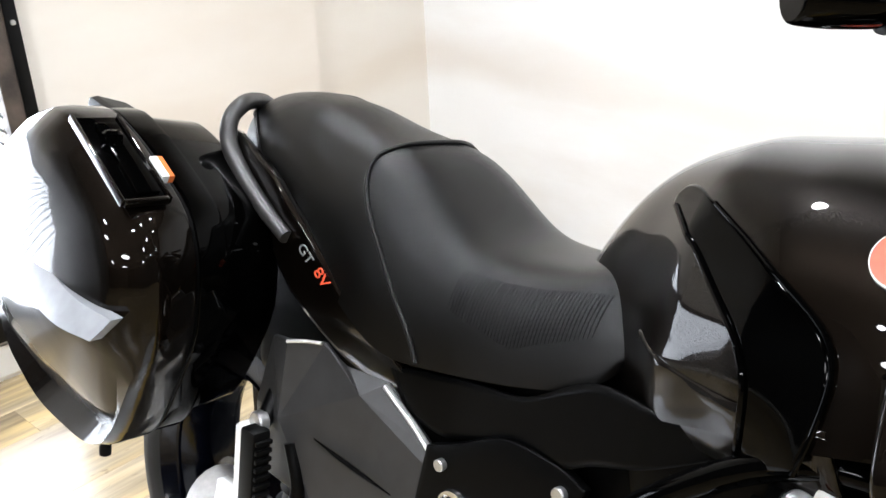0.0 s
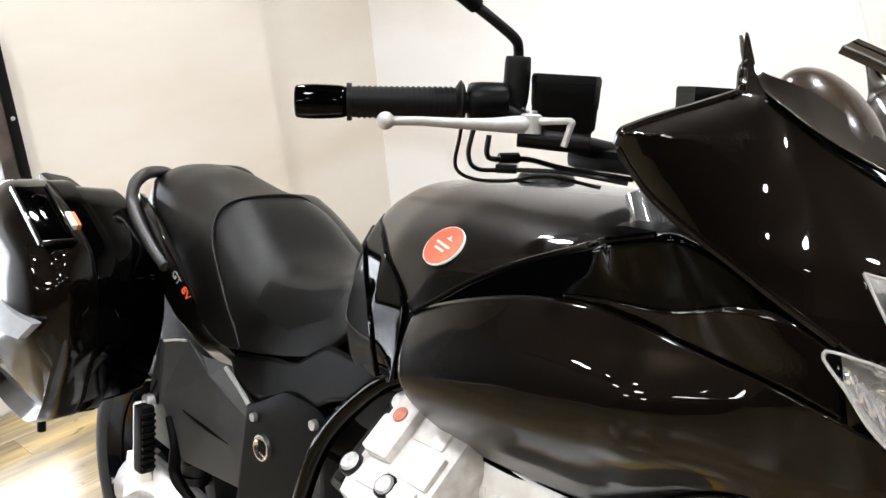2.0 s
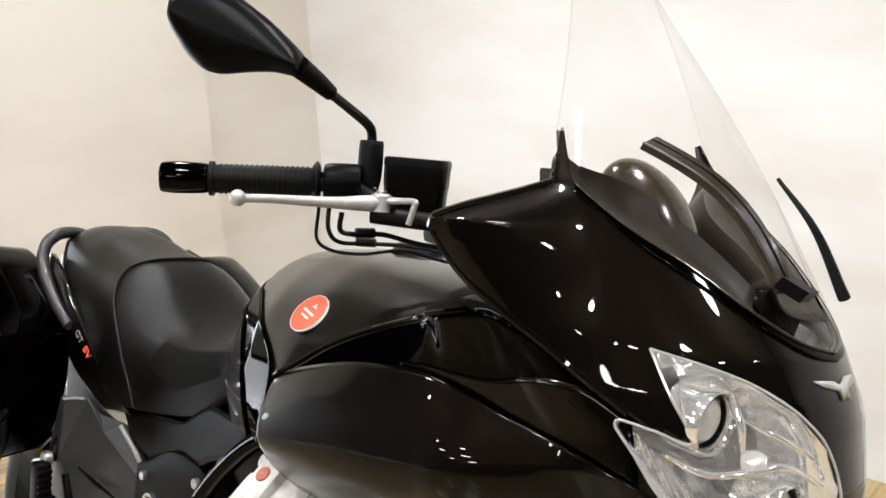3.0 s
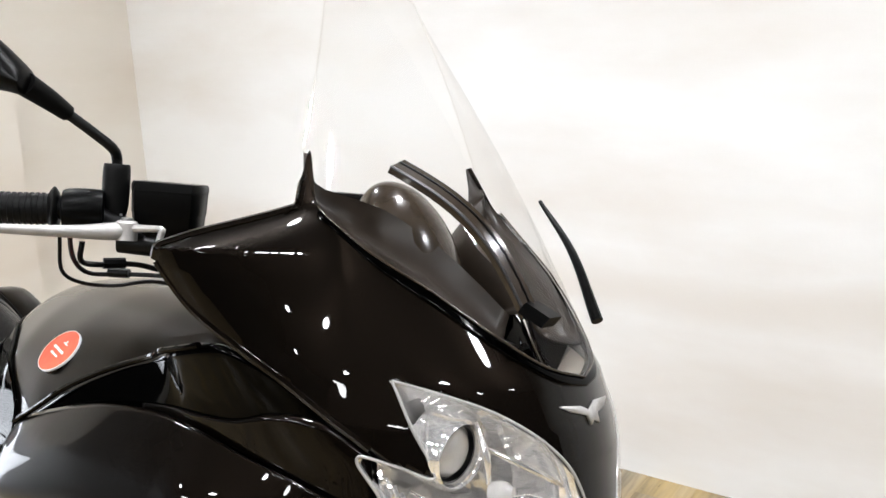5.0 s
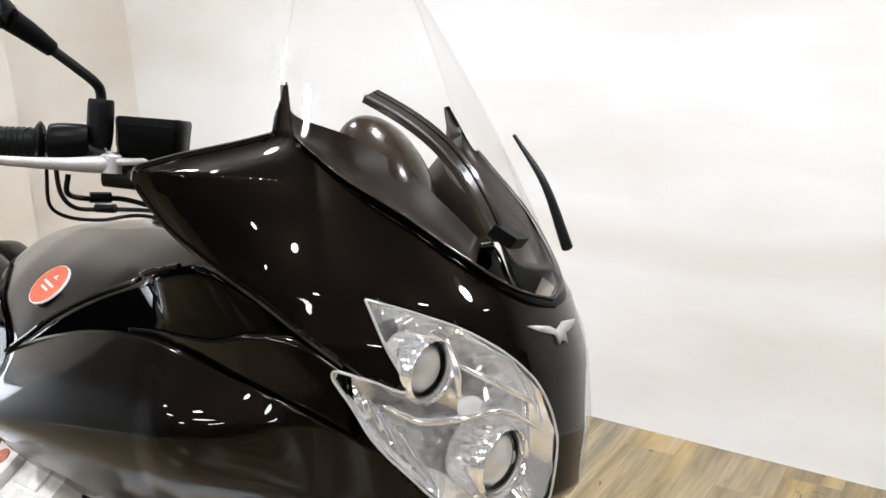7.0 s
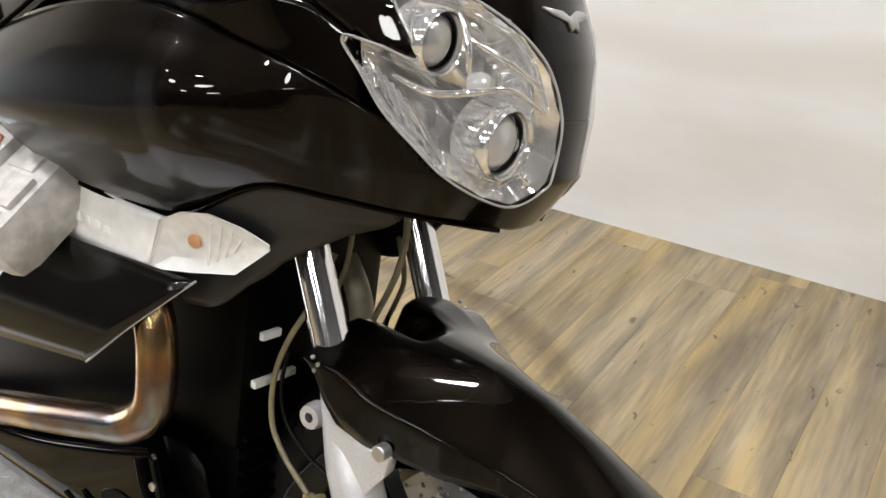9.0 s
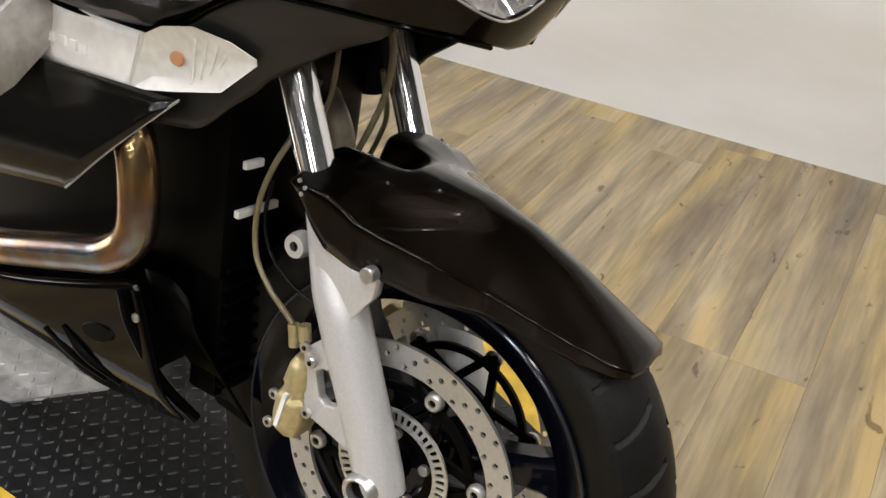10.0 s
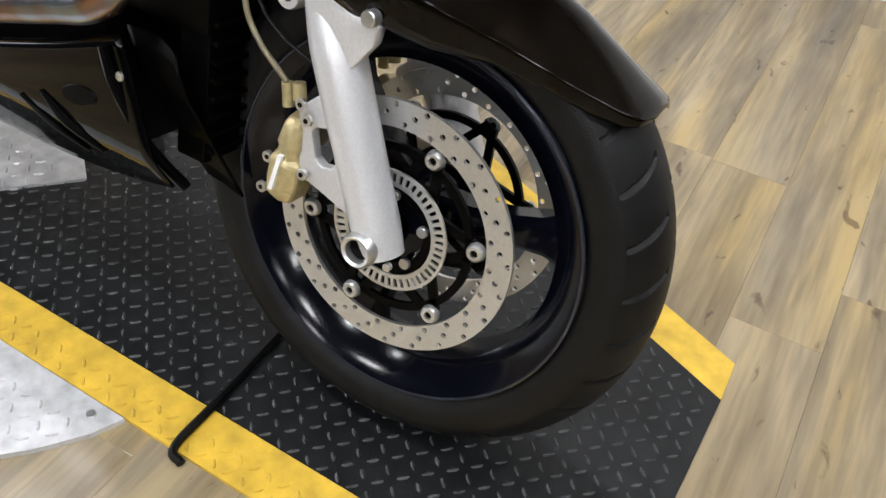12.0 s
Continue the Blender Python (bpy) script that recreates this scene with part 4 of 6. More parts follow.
    put("header_pipe", bm, TITAN, bike, "heat-tinted steel exhaust header")
    # belly pan
    bm = bmesh.new()
    strip(bm, [(-0.95, 0.33), (-0.72, 0.34), (-0.589, 0.362), (-0.45, 0.405), (-0.33, 0.450)], [(-0.95, 0.20), (-0.72, 0.19), (-0.55, 0.195), (-0.40, 0.225), (-0.262, 0.272)], lambda x, z: 0.175 - 1.1 * max(0, 0.31 - z) ** 1.2, 36, 14)
    pan = solid(put("belly_pan", bm, PANGLOSS, bike, "gloss black belly pan with small bolts"), 0.004)
    bm = bmesh.new()
    tube(bm, [(-0.352, -0.178, 0.43), (-0.335, -0.176, 0.385), (-0.30, -0.160, 0.32), (-0.262, -0.13, 0.265)], 0.007, 24, 8)
    put("pan_edge", bm, MATTE, pan, "black edge moulding")
    for line_, r_ in (([(-0.462, 0.334), (-0.418, 0.309), (-0.368, 0.281)], [0.002, 0.006, 0.002]), ([(-0.500, 0.315), (-0.455, 0.29), (-0.41, 0.262)], [0.002, 0.005, 0.002])):
        bm = bmesh.new()
        tube(bm, [(x, -(0.177 - 1.1 * max(0, 0.31 - z) ** 1.2), z) for x, z in line_], r_, 20, 8)
        put("pan_slot", bm, MATTE, pan, "black slot in the pan")
    put("pan_bolt", disc_bm((-0.328, -0.172, 0.40), 0.006, -0.006, "y", 12), BOLT, pan)
    bm = bmesh.new()
    lathe(bm, [(0.0005, -0.001), (0.02, -0.001), (0.022, 0.002)], (0, 0, 0), "y", 28)
    for v in bm.verts:
        v.co = Vector((v.co.x * 1.4 - 0.395, v.co.y - 0.1765, v.co.z * 0.6 + 0.352 + 0.25 * v.co.x))
    put("pan_badge", bm, MATTE, pan, "oval dark badge")
    bm = bmesh.new()
    strip(bm, [(-0.345, 0.452), (-0.30, 0.455), (-0.27, 0.44)], [(-0.262, 0.27), (-0.235, 0.265), (-0.21, 0.255)], lambda x, z: 0.15 - 0.45 * max(0, 0.40 - z), 12, 8)
    solid(put("pan_front", bm, MATTE, pan, "matte black front deflector"), 0.004)

# tank
TX = (-0.885, -0.862, -0.835, -0.81, -0.785, -0.765, -0.745, -0.71, -0.62, -0.53, -0.42, -0.32, -0.24)
TZ = (0.890, 0.925, 0.960, 0.985, 1.003, 1.014, 1.023, 1.037, 1.049, 1.054, 1.055, 1.05, 1.035)
TW = (0.05, 0.075, 0.10, 0.12, 0.138, 0.154, 0.174, 0.206, 0.238, 0.247, 0.243, 0.232, 0.21)
TB = (0.80, 0.79, 0.78, 0.77, 0.765, 0.76, 0.76, 0.77, 0.80, 0.83, 0.86, 0.9, 0.93)
PY, PZ = 0.80, 0.74
KNEE_TOP = [(-0.762, 0.974), (-0.752, 0.986), (-0.730, 0.990), (-0.698, 0.984), (-0.645, 0.966), (-0.599, 0.946), (-0.563, 0.925), (-0.550, 0.900), (-0.552, 0.86), (-0.56, 0.82)]
KNEE_LOW = [(-0.760, 0.969), (-0.752, 0.968), (-0.725, 0.959), (-0.697, 0.948), (-0.660, 0.923), (-0.629, 0.899), (-0.616, 0.878), (-0.612, 0.858), (-0.612, 0.83), (-0.615, 0.79)]



def tuck(x, h):
    """The rear flanks of the tank draw in towards their lower edge."""
    return 1 - 0.13 * max(0.0, 1 - h / 0.4) ** 2 * min(1.0, max(0.0, (-0.56 - x) / 0.08))


def tank_half(x, z):
    w, zt, zb = interp(x, TX, TW), interp(x, TX, TZ), interp(x, TX, TB)
    h = min(1, max(0, (z - zb) / (zt - zb)))
    s = h ** (1 / PZ)
    return w * tuck(x, h) * max(0.0, 1 - s * s) ** (PY / 2)


bm = bmesh.new()
rings = []
for x in np.linspace(-0.885, -0.24, 64):
    w, zt, zb = interp(x, TX, TW), interp(x, TX, TZ), interp(x, TX, TB)
    ring = []
    for k in range(41):
        a = math.pi * k / 40
        c, s = math.cos(a), math.sin(a)
        h = abs(s) ** PZ
        ring.append((x, w * tuck(x, h) * math.copysign(abs(c) ** PY, c), zb + (zt - zb) * h))
    rings.append(ring)
skin(bm, rings, closed=False)
bm.faces.new([v for v in bm.verts][-41:])
tank = part("fuel_tank", bm, PAINT, bike, "black metallic fuel tank with red badge")
md = tank.modifiers.new("smooth", "SMOOTH")
md.factor, md.iterations = 0.5, 8
for flip in (1, -1):
    bm = bmesh.new()
    strip(bm, KNEE_TOP, KNEE_LOW,
          lambda x, z: tank_half(x, z) + 0.001, 36, 12, -flip)
    solid(part("knee_panel", bm, GLOSS, tank, "gloss black knee recess"), 0.004)
    bm = bmesh.new()
    tube(bm, [(x, -flip * (tank_half(x, z) + 0.002), z) for x, z in curve(KNEE_LOW[1:], 24)], 0.0028, 60, 8)
    tube(bm, [(x, -flip * (tank_half(x, z) + 0.002), z) for x, z in curve(KNEE_TOP[3:], 20)], 0.0022, 50, 8)
    part("knee_edge", bm, GLOSS, tank)
    # lower skirt of the tank down to the frame
    bm = bmesh.new()
    strip(bm, [(-0.742, 0.86), (-0.72, 0.855), (-0.68, 0.85), (-0.62, 0.85), (-0.545, 0.86)], [(-0.738, 0.775), (-0.72, 0.775), (-0.68, 0.782), (-0.61, 0.79), (-0.525, 0.80)], lambda x, z: tank_half(x, 0.86) + 0.0015 - 0.35 * (0.86 - z), 20, 6, -flip)
    solid(part("tank_skirt", bm, PAINT, tank, "black metallic tank skirt"), 0.004)
bm = bmesh.new()
box(bm, -0.74, -0.46, -0.17, 0.15, 0.69, 0.87, 0.03)
part("under_tank", bm, MATTE, bike, "matte black frame filling under the tank")
# filler cap and badge
bm = bmesh.new()
lathe(bm, [(0.0005, 0.012), (0.03, 0.012), (0.036, 0.008), (0.04, 0.0)], (-0.55, 0.0, 1.052), "z", 36)
part("filler_cap", bm, BLACKSTEEL, tank, "dark filler cap")
nn = Vector((-0.06, -0.735, 0.675)).normalized()
t_z = (Vector((0, 0, 1)) - nn * nn.z).normalized()
t_x = t_z.cross(nn).normalized()
if t_x.x < 0:
    t_x = -t_x
bm = bmesh.new()
lathe(bm, [(0.0005, 0.0035), (0.026, 0.0035), (0.0284, 0.003), (0.0284, 0.0)], (0, 0, 0), "z", 48)
place = (Matrix((t_x, t_z, nn)).transposed() @ Matrix.Diagonal((1.0, 0.95, 1.0))).to_4x4()
place.translation = Vector((-0.524, -0.202, 0.981)) + nn * 0.0035
bmesh.ops.transform(bm, matrix=place, verts=bm.verts)
badge = part("tank_badge", bm, RED, tank, "round red enamel badge with pale marks")
bm = bmesh.new()
lathe(bm, [(0.0284, 0.0005), (0.0284, 0.0038), (0.0292, 0.0034), (0.0293, 0.001)], (0, 0, 0), "z", 48)
bmesh.ops.transform(bm, matrix=place, verts=bm.verts)
part("badge_rim", bm, WHITE, badge, "pale badge rim")
bm = bmesh.new()
lathe(bm, [(0.0292, 0.001), (0.0294, -0.022)], (0, 0, 0), "z", 48)
bmesh.ops.transform(bm, matrix=place, verts=bm.verts)
part("badge_seat", bm, PAINT, badge, "black badge seat in the tank")
for x0, x1, y0, y1 in ((-0.015, -0.003, -0.001, 0.002), (-0.001, 0.012, -0.001, 0.002), (-0.010, 0.008, -0.008, -0.0055), (-0.004, 0.006, 0.0095, 0.011), (-0.001, 0.001, 0.011, 0.0145)):
    bm = bmesh.new()
    box(bm, x0, x1, y0, y1, 0.0034, 0.0042)
    bmesh.ops.rotate(bm, matrix=Matrix.Rotation(radians(-14), 3, "Z"), verts=bm.verts)
    bmesh.ops.transform(bm, matrix=place, verts=bm.verts)
    part("badge_mark", bm, WHITE, badge)

# seat
SX = (-0.757, -0.764, -0.782, -0.82, -0.88, -0.94, -0.99, -1.02, -1.05, -1.09, -1.125, -1.15, -1.19, -1.23, -1.30, -1.38, -1.44, -1.475)
SW = (0.140, 0.150, 0.160, 0.167, 0.170, 0.172, 0.174, 0.176, 0.178, 0.180, 0.180, 0.178, 0.174, 0.170, 0.160, 0.146, 0.124, 0.09)
ST = (0.850, 0.872, 0.893, 0.890, 0.875, 0.872, 0.876, 0.886, 0.905, 0.932, 0.951, 0.958, 0.963, 0.970, 0.987, 0.993, 0.985, 0.957)
SB = (0.832, 0.802, 0.780, 0.762, 0.746, 0.733, 0.724, 0.719, 0.714, 0.722, 0.742, 0.757, 0.782, 0.805, 0.840, 0.875, 0.900, 0.915)
SP = (0.85, 0.80, 0.72, 0.66, 0.62, 0.60, 0.60, 0.60, 0.60, 0.60, 0.62, 0.66, 0.72, 0.78, 0.82, 0.82, 0.82, 0.82)


SEAT_X = np.linspace(0.757, 1.475, 240)


def eased(values, spread):
    """A table along the seat with its corners rounded off."""
    v = np.interp(SEAT_X, [-q for q in SX], values)
    k = np.exp(-0.5 * (np.arange(-30, 31) * (SEAT_X[1] - SEAT_X[0]) / spread) ** 2)
    return np.convolve(np.pad(v, 30, mode="edge"), k / k.sum(), "valid")


SEAT_TABLES = [eased(SW, 0.006), eased(ST, 0.014), eased(SB, 0.008), eased(SP, 0.02)]


def seat_point(x, a):
    w, zt, zb, p = (float(np.interp(-x, SEAT_X, q)) for q in SEAT_TABLES)
    c, s = math.cos(a), math.sin(a)
    # the rider's part dips a little along its middle
    dip = 0.010 * math.exp(-((x + 0.98) / 0.09) ** 2) * max(0.0, s) ** 6
    return np.array((x, MID + (w + MID) * math.copysign(abs(c) ** p, c), zb + (zt - zb) * abs(s) ** (0.10 + p) - dip))


bm = bmesh.new()
skin(bm, [[seat_point(x, math.pi * k / 40) for k in range(41)] for x in np.linspace(-0.757, -1.475, 76)], closed=False)
vv = list(bm.verts)
bm.faces.new(vv[:41])
bm.faces.new(vv[-41:])
seat = part("seat", bm, VINYL, bike, "black vinyl two-level seat with piping")
md = seat.modifiers.new("smooth", "SMOOTH")
md.factor, md.iterations = 0.5, 6


def on_seat(pts, r, name, lab, lift=0.001, n=60):
    bm = bmesh.new()
    line = [seat_point(x, radians(a)) for x, a in curve(pts, n)]
    tube(bm, [p + lift * np.array((0, (p[1] - MID) / 0.14, (p[2] - 0.78) / 0.15)) for p in line], r, 2 * n, 8)
    part(name, bm, VINYL, seat, lab)


# seams: angle 180 is the near side
on_seat([(-1.010, 178), (-1.028, 170), (-1.055, 162), (-1.090, 152), (-1.125, 143), (-1.150, 132), (-1.161, 120), (-1.156, 108), (-1.151, 98), (-1.150, 90), (-1.151, 82), (-1.156, 72), (-1.161, 60), (-1.150, 48), (-1.125, 37), (-1.090, 28), (-1.055, 18), (-1.028, 10), (-1.010, 2)], 0.003, "piping", "raised black piping")
on_seat([(-1.33, 175), (-1.41, 150), (-1.462, 130), (-1.466, 90), (-1.462, 50), (-1.41, 30), (-1.33, 5)], 0.003, "piping", "raised black piping")
# ribbed grip field at the front of the rider's seat
for k in range(42):
    x = -0.80 - 0.0044 * k
    bm = bmesh.new()
    tube(bm, [seat_point(x, radians(a)) + np.array((0, 0, 0.0001)) for a in np.linspace(130, 166 - abs(k - 20) * 0.5, 11)], 0.0005, 22, 5)
    part("seat_rib", bm, VINYL, seat)

def tail_half(x, z):
    return 0.178 - 0.12 * max(0, -1.27 - x) - 1.2 * max(0, 0.76 - z) ** 1.5 - 0.8 * (max(0, z - 0.90)) ** 1.3


for sd in (-1, 1):
    bm = bmesh.new()
    strip(bm, [(-1.42, 0.935), (-1.36, 0.918), (-1.30, 0.895), (-1.25, 0.862), (-1.20, 0.825), (-1.13, 0.772), (-1.07, 0.738), (-1.035, 0.708)],
          [(-1.42, 0.885), (-1.38, 0.872), (-1.32, 0.832), (-1.26, 0.772), (-1.20, 0.722), (-1.15, 0.688), (-1.09, 0.672), (-1.035, 0.692)], tail_half, 50, 14, sd)
    tail = solid(part("tail_panel", bm, PAINT, bike, "black metallic tail panel with model lettering"), 0.012)
    bm = bmesh.new()
    tube(bm, [(-1.25, sd * 0.182, 0.824), (-1.30, sd * 0.182, 0.850), (-1.36, sd * 0.178, 0.885), (-1.405, sd * 0.17, 0.918), (-1.42, sd * 0.16, 0.948), (-1.428, sd * 0.138, 0.966), (-1.445, sd * 0.110, 0.970), (-1.465, sd * 0.075, 0.966), (-1.485, sd * 0.045, 0.955)],
         [0.010, 0.011, 0.012, 0.012, 0.012, 0.012, 0.012, 0.012, 0.011], 60, 14)
    for v in bm.verts:
        if sd > 0:
            v.co.y += 2 * MID
    part("grab_rail", bm, RAIL, bike, "dark grey passenger grab rail")
for txt, x, z, mtl, size in (("GT", -1.228, 0.816, STEEL, 0.022), ("8V", -1.194, 0.793, RED, 0.025)):
    cu = bpy.data.curves.new("lettering", "FONT")
    cu.body, cu.size, cu.extrude, cu.shear = txt, size, 0.0006, 0.2
    tmp = new("lettering_tmp", cu)
    me = bpy.data.meshes.new_from_object(tmp.evaluated_get(bpy.context.evaluated_depsgraph_get()))
    bpy.data.objects.remove(tmp)
    me.materials.clear()
    me.materials.append(mtl)
    ob = new("lettering", me)
    ob.parent = bike
    ob.matrix_basis = Matrix.Translation((x, -tail_half(x, z) - 0.0032, z)) @ Euler((radians(90), radians(36), 0)).to_matrix().to_4x4()
    tagged(ob, "white outlined model letters" if txt == "GT" else "red model letters")

# dark masses: subframe, engine, front frame
def mass(name, b, mtl, lab, bev=0.02):
    bm = bmesh.new()
    box(bm, *b, bev)
    return part(name, bm, mtl, bike, lab)


mass("subframe", (-1.36, -0.78, -0.14, 0.13, 0.60, 0.80), MATTE, "black subframe and inner tail")
eng = mass("engine", (-0.86, -0.40, -0.13, 0.13, 0.24, 0.72), BLACKSTEEL, "dark engine block and gearbox", 0.03)
mass("seat_frame", (-0.92, -0.56, -0.150, 0.10, 0.62, 0.735), MATTE, "black frame filling below the seat")
mass("front_frame", (-0.42, -0.24, -0.13, 0.12, 0.46, 0.92), MATTE, "black front frame")
mass("lamp_housing", (-0.34, -0.10, -0.15, 0.10, 0.86, 1.04), MATTE, "black lamp housing behind the fairing")
cool = mass("oil_cooler", (-0.29, -0.245, -0.12, 0.10, 0.30, 0.50), MATTE, "black oil cooler", 0.004)
for k in range(8):
    bm = bmesh.new()
    z = 0.315 + 0.023 * k
    box(bm, -0.247, -0.236, -0.118, 0.098, z, z + 0.006, 0.001)
    part("cooling_fin", bm, MATTE, cool)

# added pale bars, placed to fit the view, for bright floor seen through gaps
for y0, y1, z in ((-0.107, -0.077, 0.610), (-0.114, -0.045, 0.551)):
    bm = bmesh.new()
    box(bm, -0.242, -0.2335, y0, y1, z - 0.005, z + 0.005, 0.0015)
    part("piece", bm, SATIN, bike, "pale bar in place of bright floor seen through a gap")

# near cylinder: rocker cover turned outwards
for sd in (-1, 1):
    m4 = Matrix.Translation((-0.525, sd * 0.215, 0.735)) @ Matrix.Rotation(sd * radians(-42), 4, "X")

    def blk(name, b, mtl, parent, lab="", bev=0.006):
        bm = bmesh.new()
        box(bm, *b, bev)
        bmesh.ops.transform(bm, matrix=m4, verts=bm.verts)
        return part(name, bm, mtl, parent, lab)
    head = blk("rocker_cover", (-0.045, 0.095, -0.108, 0.048, -0.03, 0.053), ROCKER, bike, "cast aluminium rocker cover with raised panels", 0.032)
    blk("rib", (-0.022, 0.017, -0.048, 0.041, 0.035, 0.067), ROCKER, head, "raised middle rib", 0.004)
    blk("rib", (-0.034, -0.020, -0.044, 0.004, 0.035, 0.061), ROCKER, head, "", 0.004)
    for b in ((0.021, 0.070, -0.010, 0.034, 0.04, 0.0555), (0.021, 0.082, -0.058, -0.014, 0.04, 0.0555), (-0.018, 0.076, -0.082, -0.062, 0.04, 0.0548)):
        blk("raised_panel", b, ROCKER, head, "", 0.004)
    for x, y, r in ((-0.031, 0.027, 0.0125), (0.033, 0.026, 0.010), (-0.037, -0.066, 0.012), (0.030, -0.071, 0.012)):
        bm = disc_bm((x, y, 0.045), r * 1.25, 0.010, "z", 24)
        bmesh.ops.transform(bm, matrix=m4, verts=bm.verts)
        part("bolt_seat", bm, BLACKSTEEL, head)
        bm = disc_bm((x, y, 0.050), r, 0.008, "z", 24, 0.3)
        bmesh.ops.transform(bm, matrix=m4, verts=bm.verts)
        part("cover_bolt", bm, BOLT, head)
    bm = disc_bm((-0.004, 0.006, 0.064), 0.010, 0.005, "z", 20)
    bmesh.ops.transform(bm, matrix=m4, verts=bm.verts)
    part("filler_plug", bm, COPPER, head, "copper-coloured plug")
    for k in range(3):
        blk("head_step", (-0.062 - 0.014 * k, -0.044 - 0.014 * k, -0.09, 0.045 - 0.012 * k, -0.03, 0.040 - 0.014 * k), BLACKSTEEL, head, "", 0.004)
    for k in range(6):
        blk("cylinder_fin", (-0.09, 0.055, -0.07, 0.07, -0.065 - 0.016 * k, -0.058 - 0.016 * k), BLACKSTEEL, head, "", 0.002)
    # black frame arch over the cylinder
    bm = bmesh.new()
    tube(bm, [(-0.83, sd * 0.19, 0.47), (-0.765, sd * 0.215, 0.603), (-0.712, sd * 0.22, 0.696), (-0.633, sd * 0.222, 0.776), (-0.567, sd * 0.222, 0.818), (-0.50, sd * 0.22, 0.83), (-0.43, sd * 0.21, 0.80)], [0.014, 0.014, 0.014, 0.013, 0.012, 0.012, 0.012], 60, 14)
    part("frame_arch", bm, GLOSS, bike, "gloss black frame tube over the cylinder")
    for p in ((-0.585, 0.222, 0.838), (-0.565, 0.224, 0.85), (-0.60, 0.215, 0.842)):
        part("frame_bolt", disc_bm((p[0], sd * p[1], p[2]), 0.006, sd * 0.010, "y", 12), BOLT, bike)
    part("tank_bolt", disc_bm((-0.564, sd * 0.218, 0.846), 0.0085, sd * 0.012, "y", 14), BOLT, bike)

# covers and plates below the seat
for sd in (-1, 1):
    bm = bmesh.new()
    strip(bm, [(-1.06, 0.712), (-1.0, 0.725), (-0.93, 0.738), (-0.86, 0.75), (-0.80, 0.785), (-0.76, 0.80), (-0.68, 0.80), (-0.60, 0.815)], [(-1.03, 0.668), (-0.97, 0.66), (-0.93, 0.672), (-0.86, 0.70), (-0.80, 0.70), (-0.76, 0.72), (-0.70, 0.745), (-0.62, 0.795)],
          lambda x, z: 0.165 + 0.03 * max(0, min(1, (x + 0.95) / 0.3)), 40, 10, sd)
    solid(part("side_cover", bm, MATTE, bike, "black side cover below the seat"), 0.006)
    bm = bmesh.new()
    strip(bm, [(-0.975, 0.652), (-0.93, 0.672), (-0.87, 0.702), (-0.80, 0.702), (-0.765, 0.69)], [(-1.0, 0.48), (-0.95, 0.44), (-0.90, 0.42), (-0.86, 0.45), (-0.80, 0.58)], lambda x, z: 0.182, 24, 10, sd)
    pl = solid(part("frame_plate", bm, MATTE, bike, "matte black frame plate with round emblem"), 0.012)
    bevelled(pl, 0.003)
    for x, z, r in ((-0.948, 0.640, 0.007), (-0.791, 0.677, 0.008), (-0.86, 0.47, 0.008)):
        part("plate_bolt", disc_bm((x, sd * 0.182, z), r, sd * 0.008, "y", 14), BOLT, pl)
    bm = bmesh.new()
    lathe(bm, [(0.0005, sd * 0.002), (0.016, sd * 0.002), (0.018, sd * 0.006), (0.021, sd * 0.006), (0.022, 0)], (-0.924, sd * 0.182, 0.597), "y", 32)
    md_ = part("emblem", bm, CHROME, pl, "round chrome emblem")
    for k in range(3):
        bm = bmesh.new()
        box(bm, -0.934 + 0.007 * k, -0.930 + 0.007 * k, sd * 0.184 - 0.002, sd * 0.184 + 0.002, 0.586, 0.608, 0.001)
        part("emblem_mark", bm, MATTE, md_)
    # three flat facets that meet in a raised corner
    F = {"a": (-1.255, 0.190, 0.694), "b": (-1.207, 0.203, 0.7055), "c": (-1.155, 0.186, 0.7145), "d": (-1.12, 0.177, 0.694), "v": (-1.090, 0.189, 0.676), "l": (-1.212, 0.208, 0.597),
         "m": (-1.27, 0.200, 0.60), "e": (-1.058, 0.164, 0.692), "f": (-0.968, 0.162, 0.632), "g": (-0.955, 0.168, 0.605), "h": (-0.985, 0.178, 0.50), "k": (-1.14, 0.198, 0.50), "n": (-1.28, 0.19, 0.50)}
    bm = bmesh.new()
    V = {k: bm.verts.new((p[0], sd * p[1], p[2])) for k, p in F.items()}
    for f in ("abcdvl", "alm", "vghkl", "defgv", "mlkn"):
        bmesh.ops.triangulate(bm, faces=[bm.faces.new([V[k] for k in f])])
    gp = bevelled(solid(part("rear_side_panel", bm, GREY, bike, "satin dark grey faceted side panel", smooth=False), 0.008), 0.0025)
    bm = bmesh.new()
    tube(bm, [(-1.060, sd * 0.170, 0.688), (-1.01, sd * 0.169, 0.659), (-0.962, sd * 0.169, 0.625)], 0.0042, 14, 8)
    part("panel_edge", bm, STEEL, gp, "bright panel edge")
    bm = bmesh.new()
    tube(bm, [(-1.205, sd * 0.206, 0.7035), (-1.18, sd * 0.197, 0.710), (-1.157, sd * 0.189, 0.713)], 0.0025, 14, 8)
    part("panel_edge", bm, STEEL, gp, "bright panel edge")
    bm = bmesh.new()
    tube(bm, [(-1.145, sd * 0.2015, 0.594), (-1.08, sd * 0.1965, 0.583), (-1.015, sd * 0.191, 0.574)], [0.001, 0.0035, 0.001], 20, 8)
    part("panel_crease", bm, MATTE, gp, "dark crease line")
    # folded passenger footrest
    bm = bmesh.new()
